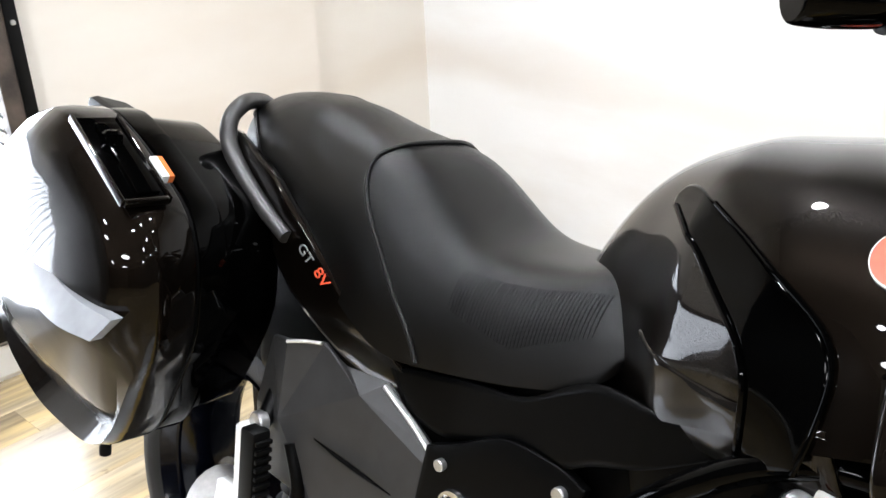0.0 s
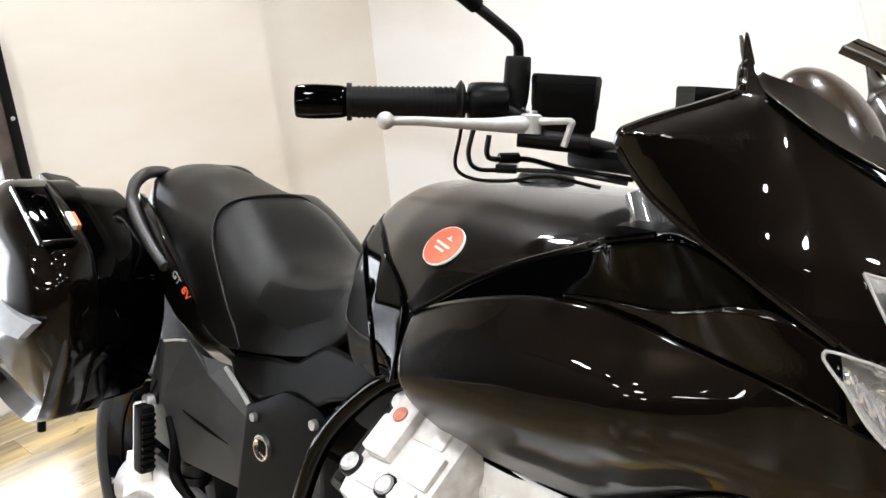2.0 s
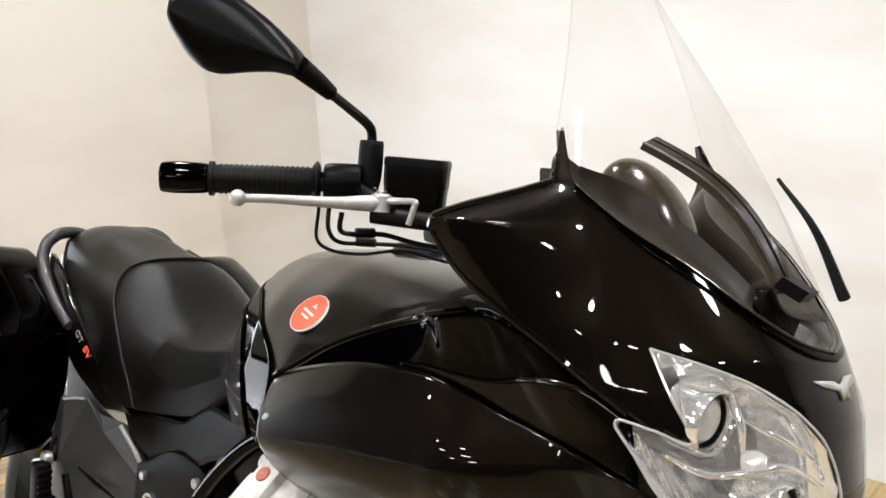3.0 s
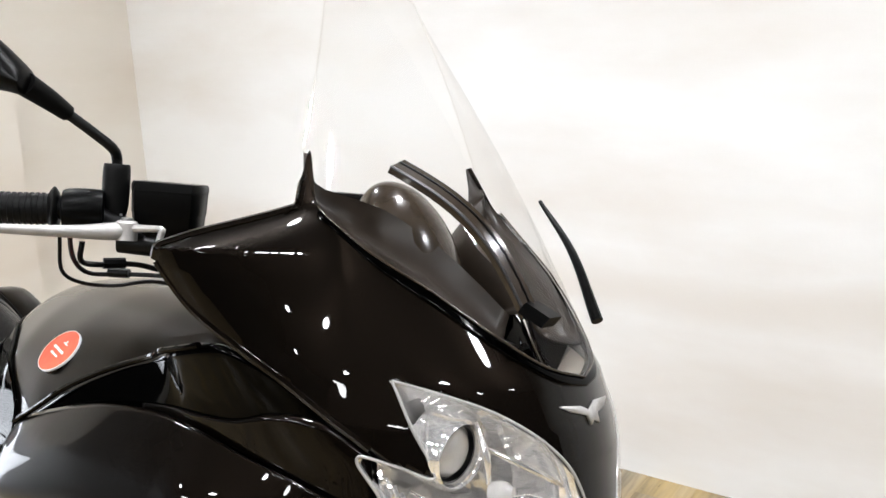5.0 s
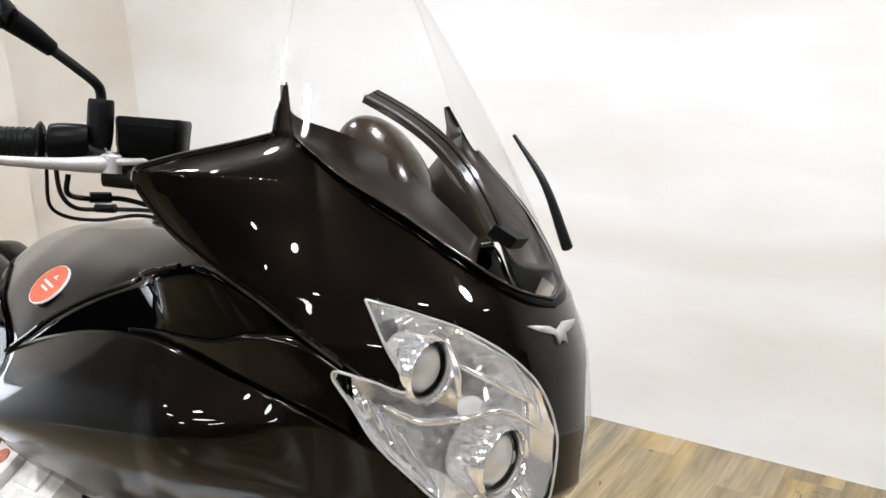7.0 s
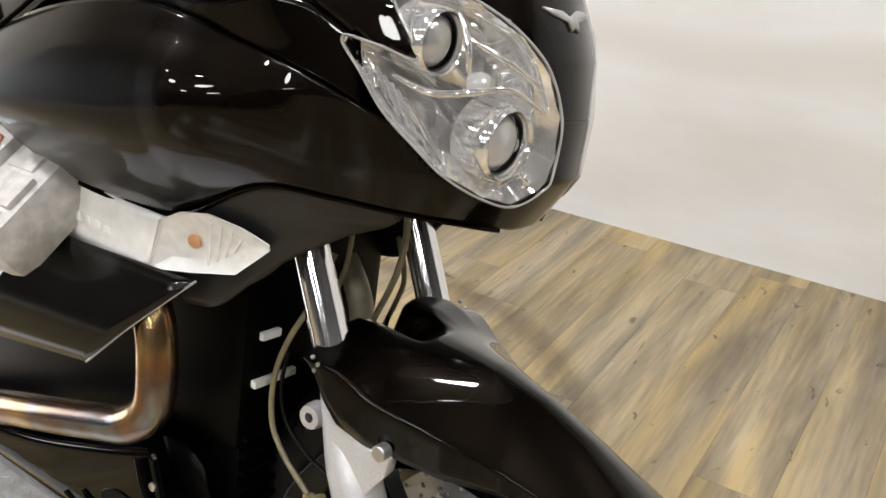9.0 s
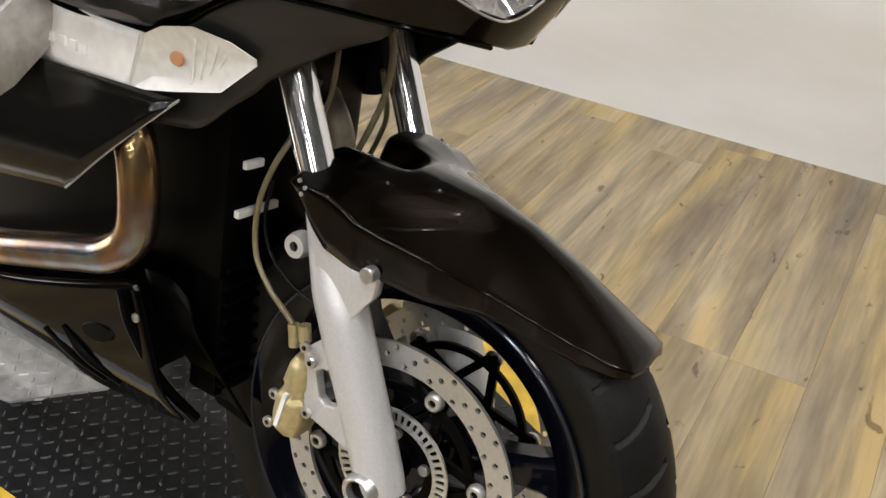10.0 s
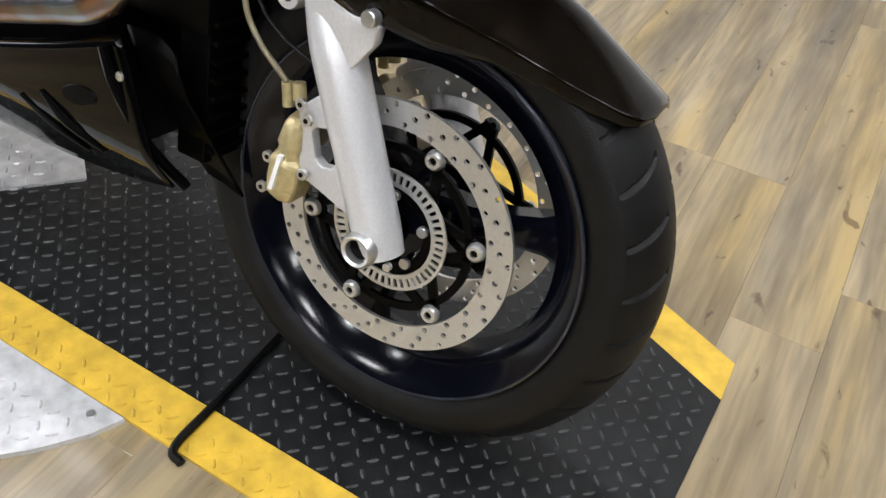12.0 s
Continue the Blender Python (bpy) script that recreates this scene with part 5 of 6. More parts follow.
    box(bm, -1.235, -1.205, sd * 0.235 - 0.014, sd * 0.235 + 0.014, 0.465, 0.588, 0.006)
    pg = part("footrest", bm, GRIPRUB, bike, "folded passenger footrest with ribbed rubber")
    for k in range(9):
        bm = bmesh.new()
        box(bm, -1.204, -1.199, sd * 0.235 - 0.012, sd * 0.235 + 0.012, 0.475 + 0.012 * k, 0.481 + 0.012 * k, 0.001)
        part("footrest_rib", bm, GRIPRUB, pg)
    bm = bmesh.new()
    strip(bm, [(-1.262, 0.575), (-1.25, 0.585), (-1.238, 0.58)], [(-1.262, 0.45), (-1.25, 0.44), (-1.225, 0.44)], lambda x, z: 0.236, 6, 8, sd)
    solid(part("footrest_bracket", bm, SATIN, bike, "cast footrest bracket"), 0.02)
    bm = bmesh.new()
    strip(bm, [(-1.33, 0.46), (-1.27, 0.465), (-1.20, 0.46), (-1.13, 0.44), (-1.06, 0.38)], [(-1.35, 0.36), (-1.28, 0.40), (-1.22, 0.41), (-1.15, 0.385), (-1.08, 0.33)], lambda x, z: 0.215, 20, 6, sd)
    solid(part("footrest_hanger", bm, SATIN, bike, "pale cast footrest hanger"), 0.016)
    bm = bmesh.new()
    tube(bm, [(-1.19, sd * 0.20, 0.57), (-1.17, sd * 0.20, 0.52), (-1.165, sd * 0.20, 0.46), (-1.05, sd * 0.19, 0.40), (-0.96, sd * 0.18, 0.34)], 0.011, 24, 10)
    part("hanger_tube", bm, MATTE, bike, "black hanger tube")
    bm = bmesh.new()
    tube(bm, [(-1.255, sd * 0.16, 0.66), (-1.24, sd * 0.19, 0.62), (-1.232, sd * 0.215, 0.585)], [0.016, 0.012, 0.011], 14, 12)
    part("pannier_mount", bm, BLACKSTEEL, bike, "black pannier mounting stay")
    part("mount_bolt", disc_bm((-1.233, sd * 0.214, 0.588), 0.014, sd * 0.014, "y", 16), BOLT, bike)
# rear drive casting and shock
bm = bmesh.new()
tube(bm, [(-0.95, -0.09, 0.34), (-1.2, -0.10, 0.33), (-1.35, -0.10, 0.32), (-1.495, -0.11, 0.315)], [0.032, 0.036, 0.042, 0.06], 24, 20)
part("drive_casing", bm, CAST, bike, "cast aluminium shaft drive casing")
bm = bmesh.new()
tube(bm, [(-1.28, -0.10, 0.40), (-1.20, -0.10, 0.62)], 0.035, None, 16)
shock = part("rear_shock", bm, BLACKSTEEL, bike, "black rear shock absorber boot")
for k in range(7):
    bm = bmesh.new()
    lathe(bm, [(0.03, -0.006), (0.042, 0), (0.03, 0.006)], (-1.28 + 0.011 * k, -0.10, 0.41 + 0.03 * k), "z", 20)
    part("boot_fold", bm, BLACKSTEEL, shock)
bm = bmesh.new()
lathe(bm, [(0.222, -0.085), (0.228, -0.075), (0.20, -0.06), (0.19, 0), (0.20, 0.06), (0.228, 0.075), (0.222, 0.085), (0.18, 0.03), (0.18, -0.03)], (-1.495, 0, 0.315), "y", 64, True)
rear = part("rear_wheel", bm, BLUEBLACK, bike, "gloss blue-black rear wheel")
bm = bmesh.new()
lathe(bm, [(0.02, -0.07), (0.06, -0.07), (0.06, 0.07), (0.02, 0.07)], (-1.495, 0, 0.315), "y", 32, True)
part("hub", bm, BLUEBLACK, rear)
for k in range(3):
    bm = bmesh.new()
    a = radians(90 + 120 * k)
    d, e = np.array((math.cos(a), 0, math.sin(a))), np.array((-math.sin(a), 0, math.cos(a)))
    skin(bm, [[np.array((-1.495, 0, 0.315)) + r * d + s1 * w * e + np.array((0, s2 * 0.025, 0)) for s1, s2 in ((-1, -1), (1, -1), (1, 1), (-1, 1))] for r, w in ((0.05, 0.035), (0.12, 0.022), (0.187, 0.035))], True, True)
    part("spoke", bm, BLUEBLACK, rear)
bm = bmesh.new()
lathe(bm, [(0.224, -0.08), (0.25, -0.092), (0.275, -0.088), (0.30, -0.06), (0.315, 0), (0.30, 0.06), (0.275, 0.088), (0.25, 0.092), (0.224, 0.08)], (-1.495, 0, 0.315), "y", 72)
part("tyre", bm, RUBBER, rear, "black rear road tyre")
bm = bmesh.new()
tube(bm, [(-0.70, 0.16, 0.25), (-0.72, 0.26, 0.13), (-0.73, 0.335, -0.055)], 0.012, 16, 10)
box(bm, -0.77, -0.69, 0.30, 0.36, -0.072, -0.062, 0.004)
part("side_stand", bm, BLACKSTEEL, bike, "black side stand")

# panniers: pointed shells with a lid, handle, lock recess and sticker
CASE = [(-1.262, 0.700), (-1.258, 0.800), (-1.285, 0.862), (-1.40, 0.927), (-1.488, 0.960), (-1.59, 0.930), (-1.68, 0.865), (-1.73, 0.78), (-1.73, 0.67), (-1.67, 0.575), (-1.56, 0.525), (-1.41, 0.518), (-1.345, 0.548)]


def rounded(poly, times=3):
    """A closed outline with its corners cut round."""
    p = [np.array(q, float) for q in poly]
    for _ in range(times):
        p = [q for a, b in zip(p, p[1:] + p[:1]) for q in (a * 0.82 + b * 0.18, a * 0.18 + b * 0.82)]
    return p


CASE_RING = rounded(CASE)
CASE_MID = np.array((-1.50, 0.735))


def case_ring(y, s, sd, shift=0.0):
    """One outline of the case at a distance y from the middle; its outer face leans in below the lower crease."""
    out = []
    for p in CASE_RING:
        q = CASE_MID + s * (p - CASE_MID)
        d = y - (0.30 * max(0.0, 0.705 - q[1]) if y > 0.385 else 0.0)
        out.append(np.array((q[0] + shift, -d if sd < 0 else 2 * MID + d, q[1] - (0.05 if sd > 0 else 0.0))))
    return out


for sd in (-1, 1):
    bm = bmesh.new()
    skin(bm, [case_ring(*r[:2], sd) for r in ((0.160, 0.70), (0.163, 0.88), (0.172, 0.905), (0.252, 0.94), (0.256, 0.985), (0.262, 0.992), (0.295, 0.992), (0.299, 0.975))], True, True)
    pan = part("pannier", bm, GLOSS, bike, "black hard pannier with glossy lid")
    bm = bmesh.new()
    skin(bm, [case_ring(*r[:2], sd) for r in ((0.302, 0.97), (0.3025, 0.998), (0.306, 1.003), (0.345, 1.008), (0.360, 1.0), (0.368, 0.98), (0.388, 0.885), (0.394, 0.85), (0.400, 0.78), (0.410, 0.56), (0.414, 0.30), (0.415, 0.1))], True, True)
    part("lid", bm, PAINT, pan, "glossy black pannier lid")
    bm = bmesh.new()
    ring = case_ring(0.2995, 0.985, sd)
    tube(bm, ring + ring[:1], 0.0028, 2 * len(ring), 6)
    part("lid_seal", bm, MATTE, pan, "black lid seal")

    def YY(y):
        return -y if sd < 0 else 2 * MID + y
    if sd > 0:
        continue
    bm = bmesh.new()
    rings = []
    line = spline([(-1.66, 0.338, 0.838), (-1.615, 0.368, 0.815), (-1.55, 0.394, 0.786), (-1.45, 0.412, 0.757), (-1.35, 0.418, 0.738), (-1.275, 0.408, 0.733)], 30)
    for k, c in enumerate(line):
        w = 0.014 + 0.006 * math.sin(math.pi * k / 29)
        rings.append([np.array((c[0] + a * 0.004 + e * w * 0.45, YY(c[1] + q * 0.006 - e * 0.011), c[2] + e * w)) for a, q, e in ((0, 1, 0.9), (0.6, 1.3, 0.4), (0.6, 1.3, -0.4), (0, 1, -0.9), (-0.6, -1.6, -0.9), (-0.6, -1.6, 0.9))])
    skin(bm, rings, True, True)
    part("handle", bm, HANDLE, pan, "satin grey bow handle")
    # lock recess and latch on the sloping front of the lid
    up = math.degrees(math.atan2(0.93 - 0.862, 1.40 - 1.285))

    def sloped(name, b, mtl, lab, bev=0.003):
        """A block on the upper front slope: along the slope, across, out of it."""
        bm = bmesh.new()
        box(bm, *b, bev)
        bmesh.ops.rotate(bm, matrix=Matrix.Rotation(radians(up), 3, "Y"), verts=bm.verts)
        bmesh.ops.translate(bm, vec=(-1.335, YY(0.340), 0.903), verts=bm.verts)
        return part(name, bm, mtl, pan, lab)
    rec = sloped("lock_recess", (-0.095, 0.052, -0.040, 0.014, -0.008, 0.0015), GLOSS, "gloss black lock recess", 0.001)
    for b in ((-0.098, 0.055, 0.014, 0.019, -0.006, 0.0045), (-0.098, 0.055, -0.045, -0.040, -0.006, 0.0045), (0.052, 0.057, -0.040, 0.014, -0.006, 0.0045)):
        sloped("recess_rim", b, PAINT, "black rim of the recess", 0.0015)
    sloped("latch", (-0.08, 0.046, -0.022, 0.006, 0.0015, 0.0062), GLOSS, "gloss black latch lever", 0.002)
    part("lock_barrel", disc_bm((-1.375, YY(0.352), 0.927), 0.012, 0.016, "z", 20, 0.3), GLOSS, pan, "gloss black lock barrel")
    sloped("sticker", (-0.015, 0.022, 0.020, 0.029, -0.004, 0.0065), WHITE, "white part of the sticker", 0.0)
    sloped("sticker", (-0.015, 0.022, 0.0292, 0.036, -0.004, 0.0062), ORANGE, "orange part of the sticker", 0.0)
    bm = bmesh.new()
    box(bm, -1.66, -1.39, YY(0.218) - 0.034, YY(0.218) + 0.034, 0.86, 0.950, 0.012)
    for v in bm.verts:
        v.co.z += -0.55 * max(0, v.co.x + 1.49) - 0.25 * max(0, v.co.y + 0.235)
    part("top_shelf", bm, MATTE, pan, "matte black top shelf")
    part("lock", disc_bm((-1.318, YY(0.232), 0.836), 0.008, 0.006, "x", 14), BOLT, pan)
    part("pannier_foot", disc_bm((-1.40, YY(0.345), 0.526), 0.008, -0.02, "z", 12), GRIPRUB, pan)

# ---- front end ----
RS = 1.055  # rim and tyre
# wheel
AX = np.array((0, 0, 0.3))
bm = bmesh.new()
lathe(bm, [(RS * r, h) for r, h in [(0.222, -0.058), (0.227, -0.054), (0.226, -0.047), (0.212, -0.042), (0.196, -0.03), (0.190, 0), (0.196, 0.03), (0.212, 0.042), (0.226, 0.047), (0.227, 0.054), (0.222, 0.058), (0.205, 0.050), (0.184, 0.03), (0.180, 0), (0.184, -0.03), (0.205, -0.050)]], AX, "y", 96, True)
wheel = part("front_wheel", bm, BLUEBLACK, bike, "gloss blue-black cast front wheel")
bm = bmesh.new()
lathe(bm, [(0.02, -0.062), (0.04, -0.062), (0.046, -0.03), (0.046, 0.03), (0.04, 0.062), (0.02, 0.062)], AX, "y", 32, True)
part("hub", bm, BLUEBLACK, wheel)
# thin pale rings that paint the highlight along both rim edges
for h in (-0.0575, 0.0575):
    bm = bmesh.new()
    lathe(bm, [(0.2365 + 0.0022 * math.cos(q), h + 0.0022 * math.sin(q)) for q in [math.pi * k / 4 for k in range(8)]], AX, "y", 120, True)
    part("rim_lip", bm, RIMLIP, wheel, "edge of the rim, paled for its highlight")
for k in range(3):
    bm = bmesh.new()
    a = radians(14 + 120 * k)
    d, e = np.array((math.cos(a), 0, math.sin(a))), np.array((-math.sin(a), 0, math.cos(a)))
    rings = []
    for r, w, t in ((0.035, 0.03, 0.028), (0.08, 0.021, 0.024), (0.13, 0.02, 0.022), (0.17, 0.024, 0.024), (0.20, 0.036, 0.03)):
        c = AX + r * d
        rings.append([c + s1 * w * e + np.array((0, s2 * t, 0)) for s1, s2 in ((-1, -0.6), (-0.6, -1), (0.6, -1), (1, -0.6), (1, 0.6), (0.6, 1), (-0.6, 1), (-1, 0.6))])
    skin(bm, rings, True, True)
    part("spoke", bm, BLUEBLACK, wheel)

# tyre with cut sipes: the tread profile dips along slanted curved grooves
prof = [(0.224, -0.050), (0.232, -0.057), (0.245, -0.0605), (0.258, -0.062), (0.268, -0.0605)] + [(0.300 - 0.032 * abs(t) ** 2.2, 0.0605 * t) for t in np.linspace(-0.97, 0.97, 37)] + [(0.268, 0.0605), (0.258, 0.062), (0.245, 0.0605), (0.232, 0.057), (0.224, 0.050)]
bm = bmesh.new()
NT, NG = 840, 30
rings = []
for k in range(NT):
    a = 2 * math.pi * k / NT
    ring = []
    for r, h in prof:
        rr = r * RS
        t = abs(h) / 0.0605
        if r > 0.268 and 0.18 < t < 0.95:
            side_shift = 0.5 if h > 0 else 0.0
            ph = ((a / (2 * math.pi) * NG + side_shift + 0.55 * (t - 0.2) ** 0.7 * (1 if h < 0 else 1)) % 1.0)
            if min(ph, 1 - ph) < 0.05:
                rr -= 0.005
        ring.append((rr * math.cos(a), h, 0.3 + rr * math.sin(a)))
    rings.append(ring)
vs = [[bm.verts.new(p) for p in r] for r in rings]
vs.append(vs[0])
for a, b in zip(vs, vs[1:]):
    for i in range(len(prof) - 1):
        bm.faces.new((a[i], a[i + 1], b[i + 1], b[i]))
part("tyre", bm, RUBBER, wheel, "black road tyre with curved sipes")


def drilled(bm, r0, r1, rows, sectors, y, hole, has):
    """A flat ring with real round holes in chosen cells."""
    for i in range(sectors):
        for j in range(rows):
            ra, rb = r0 + (r1 - r0) * j / rows, r0 + (r1 - r0) * (j + 1) / rows
            a0, a1 = 2 * math.pi * i / sectors, 2 * math.pi * (i + 1) / sectors
            am, rm = (a0 + a1) / 2, (ra + rb) / 2
            edge = [(ra, a0), (ra, am), (ra, a1), (rm, a1), (rb, a1), (rb, am), (rb, a0), (rm, a0)]
            ev = [bm.verts.new((r * math.cos(a), y, 0.3 + r * math.sin(a))) for r, a in edge]
            if has(i, j):
                hv = []
                for r, a in edge:
                    g = math.atan2((a - am) * rm, r - rm)
                    hv.append(bm.verts.new(((rm + hole * math.cos(g)) * math.cos(am) - hole * math.sin(g) * math.sin(am), y, 0.3 + (rm + hole * math.cos(g)) * math.sin(am) + hole * math.sin(g) * math.cos(am))))
                for k in range(8):
                    bm.faces.new((ev[k], ev[(k + 1) % 8], hv[(k + 1) % 8], hv[k]))
            else:
                bm.faces.new(ev)
    bmesh.ops.remove_doubles(bm, verts=bm.verts, dist=1e-5)


for sd in (-1, 1):
    bm = bmesh.new()
    drilled(bm, 0.1275, 0.160, 3, 72, sd * 0.070, 0.0037, lambda i, j: (i + j) % 3 == 0)
    dsc = solid(part("brake_disc", bm, STEEL, wheel, "drilled steel brake disc", smooth=False), 0.005, 0.0)
    for k in range(6):
        a = radians(70 - 60 * k)
        d, e = np.array((math.cos(a), 0, math.sin(a))), np.array((-math.sin(a), 0, math.cos(a)))
        for s in (-1, 1):
            bm = bmesh.new()
            p0_, p1_ = AX + 0.05 * d + s * 0.03 * e, AX + 0.115 * d + s * 0.004 * e
            rings = [[q + np.array((0, sd * 0.066 + yy, 0)) + w * e for yy, w in ((-0.003, -0.006), (-0.003, 0.006), (0.003, 0.006), (0.003, -0.006))] for q in (p0_, (p0_ + p1_) / 2, p1_)]
            skin(bm, rings, True, True)
            part("carrier_arm", bm, MATTE, wheel)
    bm = bmesh.new()
    lathe(bm, [(0.044, sd * 0.066 - 0.004), (0.062, sd * 0.066 - 0.004), (0.062, sd * 0.066 + 0.004), (0.044, sd * 0.066 + 0.004)], AX, "y", 48, True)
    part("carrier_hub", bm, MATTE, wheel, "black disc carrier hub")
    bm = bmesh.new()
    lathe(bm, [(0.098, sd * 0.066 - 0.003), (0.108, sd * 0.066 - 0.003), (0.108, sd * 0.066 + 0.003), (0.098, sd * 0.066 + 0.003)], AX, "y", 60, True)
    part("carrier_ring", bm, MATTE, wheel, "black disc carrier ring")
    for k in range(6):
        a = radians(70 - 60 * k)
        c = (0.1135 * math.cos(a), sd * 0.0715, 0.3 + 0.1135 * math.sin(a))
        bm = bmesh.new()
        lathe(bm, [(0.0045, sd * 0.001), (0.005, sd * 0.005), (0.009, sd * 0.005), (0.011, sd * 0.003), (0.012, -sd * 0.004)], c, "y", 20)
        part("disc_bobbin", bm, STEEL, wheel)
        part("bobbin_core", disc_bm(c, 0.0045, sd * 0.0025, "y", 12), MATTE, wheel)
# slotted sensor ring
bm = bmesh.new()
NS = 48
for i in range(NS):
    a0, a1, b0, b1 = [2 * math.pi * (i + q) / NS for q in (0, 1, 0.25, 0.75)]
    P = lambda r, a: bm.verts.new((r * math.cos(a), -0.0745, 0.3 + r * math.sin(a)))
    o = [P(0.058, a0), P(0.058, a1), P(0.078, a1), P(0.078, a0)]
    h = [P(0.063, b0), P(0.063, b1), P(0.074, b1), P(0.074, b0)]
    for k in range(4):
        bm.faces.new((o[k], o[(k + 1) % 4], h[(k + 1) % 4], h[k]))
bmesh.ops.remove_doubles(bm, verts=bm.verts, dist=1e-5)
solid(part("sensor_ring", bm, STEEL, wheel, "slotted steel sensor ring", smooth=False), 0.003, 0.0)
for k in range(5):
    a = radians(20 + 72 * k)
    part("hub_bolt", disc_bm((0.045 * math.cos(a), -0.07, 0.3 + 0.045 * math.sin(a)), 0.007, -0.006, "y", 12), BOLT, wheel)

# fork legs: tapered castings with the mudguard bracket and axle clamp
FD = np.array((-0.405, 0, 0.914))
for sd in (-1, 1):
    y = sd * 0.108
    a = np.array((0.012, y, 0.292))
    bm = bmesh.new()
    tube(bm, [a - 0.005 * FD, a + 0.03 * FD, a + 0.10 * FD, a + 0.2 * FD, a + 0.25 * FD, a + 0.30 * FD, a + 0.345 * FD], [0.027, 0.029, 0.029, 0.030, 0.029, 0.025, 0.022], 40, 28)
    for v in bm.verts:
        if v.co.z > 0.5:
            v.co.y -= sd * 0.10 * (v.co.z - 0.5)
    leg = part("fork_leg", bm, SILVER, bike, "silver painted lower fork leg")
    bm = bmesh.new()
    lathe(bm, [(0.0145, sd * 0.0), (0.0145, sd * 0.022), (0.018, sd * 0.024), (0.0215, sd * 0.02), (0.023, 0.0)], (0.0, sd * 0.122, 0.300), "y", 32)
    part("axle_nut", bm, STEEL, leg, "steel axle end with hexagon socket")
    part("axle_socket", disc_bm((0.0, sd * 0.125, 0.300), 0.0143, sd * 0.010, "y", 24), MATTE, leg)
    part("pinch_bolt", disc_bm((0.033, sd * 0.122, 0.287), 0.005, sd * 0.007, "y", 12), BOLT, leg)
    bm = bmesh.new()
    lathe(bm, [(0.006, sd * 0.006), (0.014, sd * 0.006), (0.016, 0), (0.016, -sd * 0.012)], (-0.160, sd * 0.094, 0.535), "y", 20)
    part("leg_lug", bm, SILVER, leg)
    bm = bmesh.new()
    tube(bm, [a + 0.34 * FD - np.array((0, sd * 0.009, 0)), a + 0.85 * FD - np.array((0, sd * 0.009, 0))], 0.0215, None, 28)
    part("fork_tube", bm, TUBECHROME, bike, "chrome fork tube")
    # flange that carries the mudguard bolt
    bm = bmesh.new()
    strip(bm, [(-0.118, 0.592), (-0.09, 0.566), (-0.058, 0.553), (-0.026, 0.549)], [(-0.10, 0.515), (-0.08, 0.482), (-0.058, 0.487), (-0.029, 0.526)], lambda x, z: 0.131 - 0.10 * max(0, x + 0.09) - 0.05 * max(0, 0.52 - z), 16, 8, sd)
    bevelled(solid(part("leg_flange", bm, SILVER, leg, "silver flange bolted to the mudguard"), 0.02), 0.003)
    # caliper and bracket
    bm = bmesh.new()
    outer = [(-0.122, 0.421), (-0.098, 0.444), (-0.070, 0.444), (-0.052, 0.400), (-0.040, 0.345), (-0.034, 0.314), (-0.080, 0.329), (-0.112, 0.338)]
    gap = [(-0.101, 0.399), (-0.095, 0.405), (-0.081, 0.408), (-0.073, 0.392), (-0.065, 0.371), (-0.069, 0.364), (-0.082, 0.362), (-0.092, 0.368)]
    va, vb = ([bm.verts.new((x, sd * 0.109, z)) for x, z in loop] for loop in (outer, gap))
    for k in range(8):
        bm.faces.new((va[k], va[(k + 1) % 8], vb[(k + 1) % 8], vb[k]))
    cal = bevelled(solid(part("caliper_bracket", bm, SILVER, leg, "silver caliper bracket with a window", smooth=False), 0.014), 0.0025)
    bm = bmesh.new()
    rings = []
    for t, w, q in ((0, 0.010, 0.6), (0.08, 0.014, 0.9), (0.3, 0.019, 1), (0.36, 0.017, 0.85), (0.44, 0.018, 0.85), (0.5, 0.024, 1.1), (0.75, 0.026, 1), (0.93, 0.022, 0.9), (1.0, 0.014, 0.6)):
        c = np.array((-0.126, sd * 0.098, 0.408)) * (1 - t) + np.array((-0.141, sd * 0.098, 0.296)) * t
        rings.append([c + np.array((w * p * 1.0, sd * 0.022 * q * r, w * p * -0.25)) for p, r in ((-1, -1), (-0.5, 1), (0.4, 1.1), (1, 0.7), (1, -1))])
    skin(bm, rings, True, True)
    bevelled(part("caliper", bm, GOLD, leg, "gold brake caliper"), 0.003)
    bm = bmesh.new()
    skin(bm, [[np.array((-0.129 - 0.010 * t + dx, sd * (0.1205 + dy), 0.362 - 0.048 * t)) for dx, dy in ((-0.003, 0), (0.003, 0), (0.003, 0.0058), (-0.003, 0.0058))] for t in (0, 0.5, 1)], True, True)
    part("caliper_mark", bm, WHITE, leg, "pale worn marking")
    for x, z in ((-0.113, 0.430), (-0.103, 0.414), (-0.101, 0.347), (-0.156, 0.308), (-0.151, 0.350)):
        part("caliper_bolt", disc_bm((x, sd * 0.116, z), 0.0072, sd * 0.005, "y", 16), BOLT, leg)
        part("bolt_socket", disc_bm((x, sd * 0.1205, z), 0.0032, sd * 0.0012, "y", 6), MATTE, leg)
    bm = bmesh.new()
    tube(bm, [(-0.128, sd * 0.10, 0.425), (-0.132, sd * 0.10, 0.445)], 0.008, None, 12)
    tube(bm, [(-0.143, sd * 0.10, 0.412), (-0.148, sd * 0.10, 0.44)], 0.007, None, 12)
    part("banjo", bm, GOLD, leg, "brass hose union")
    bm = bmesh.new()
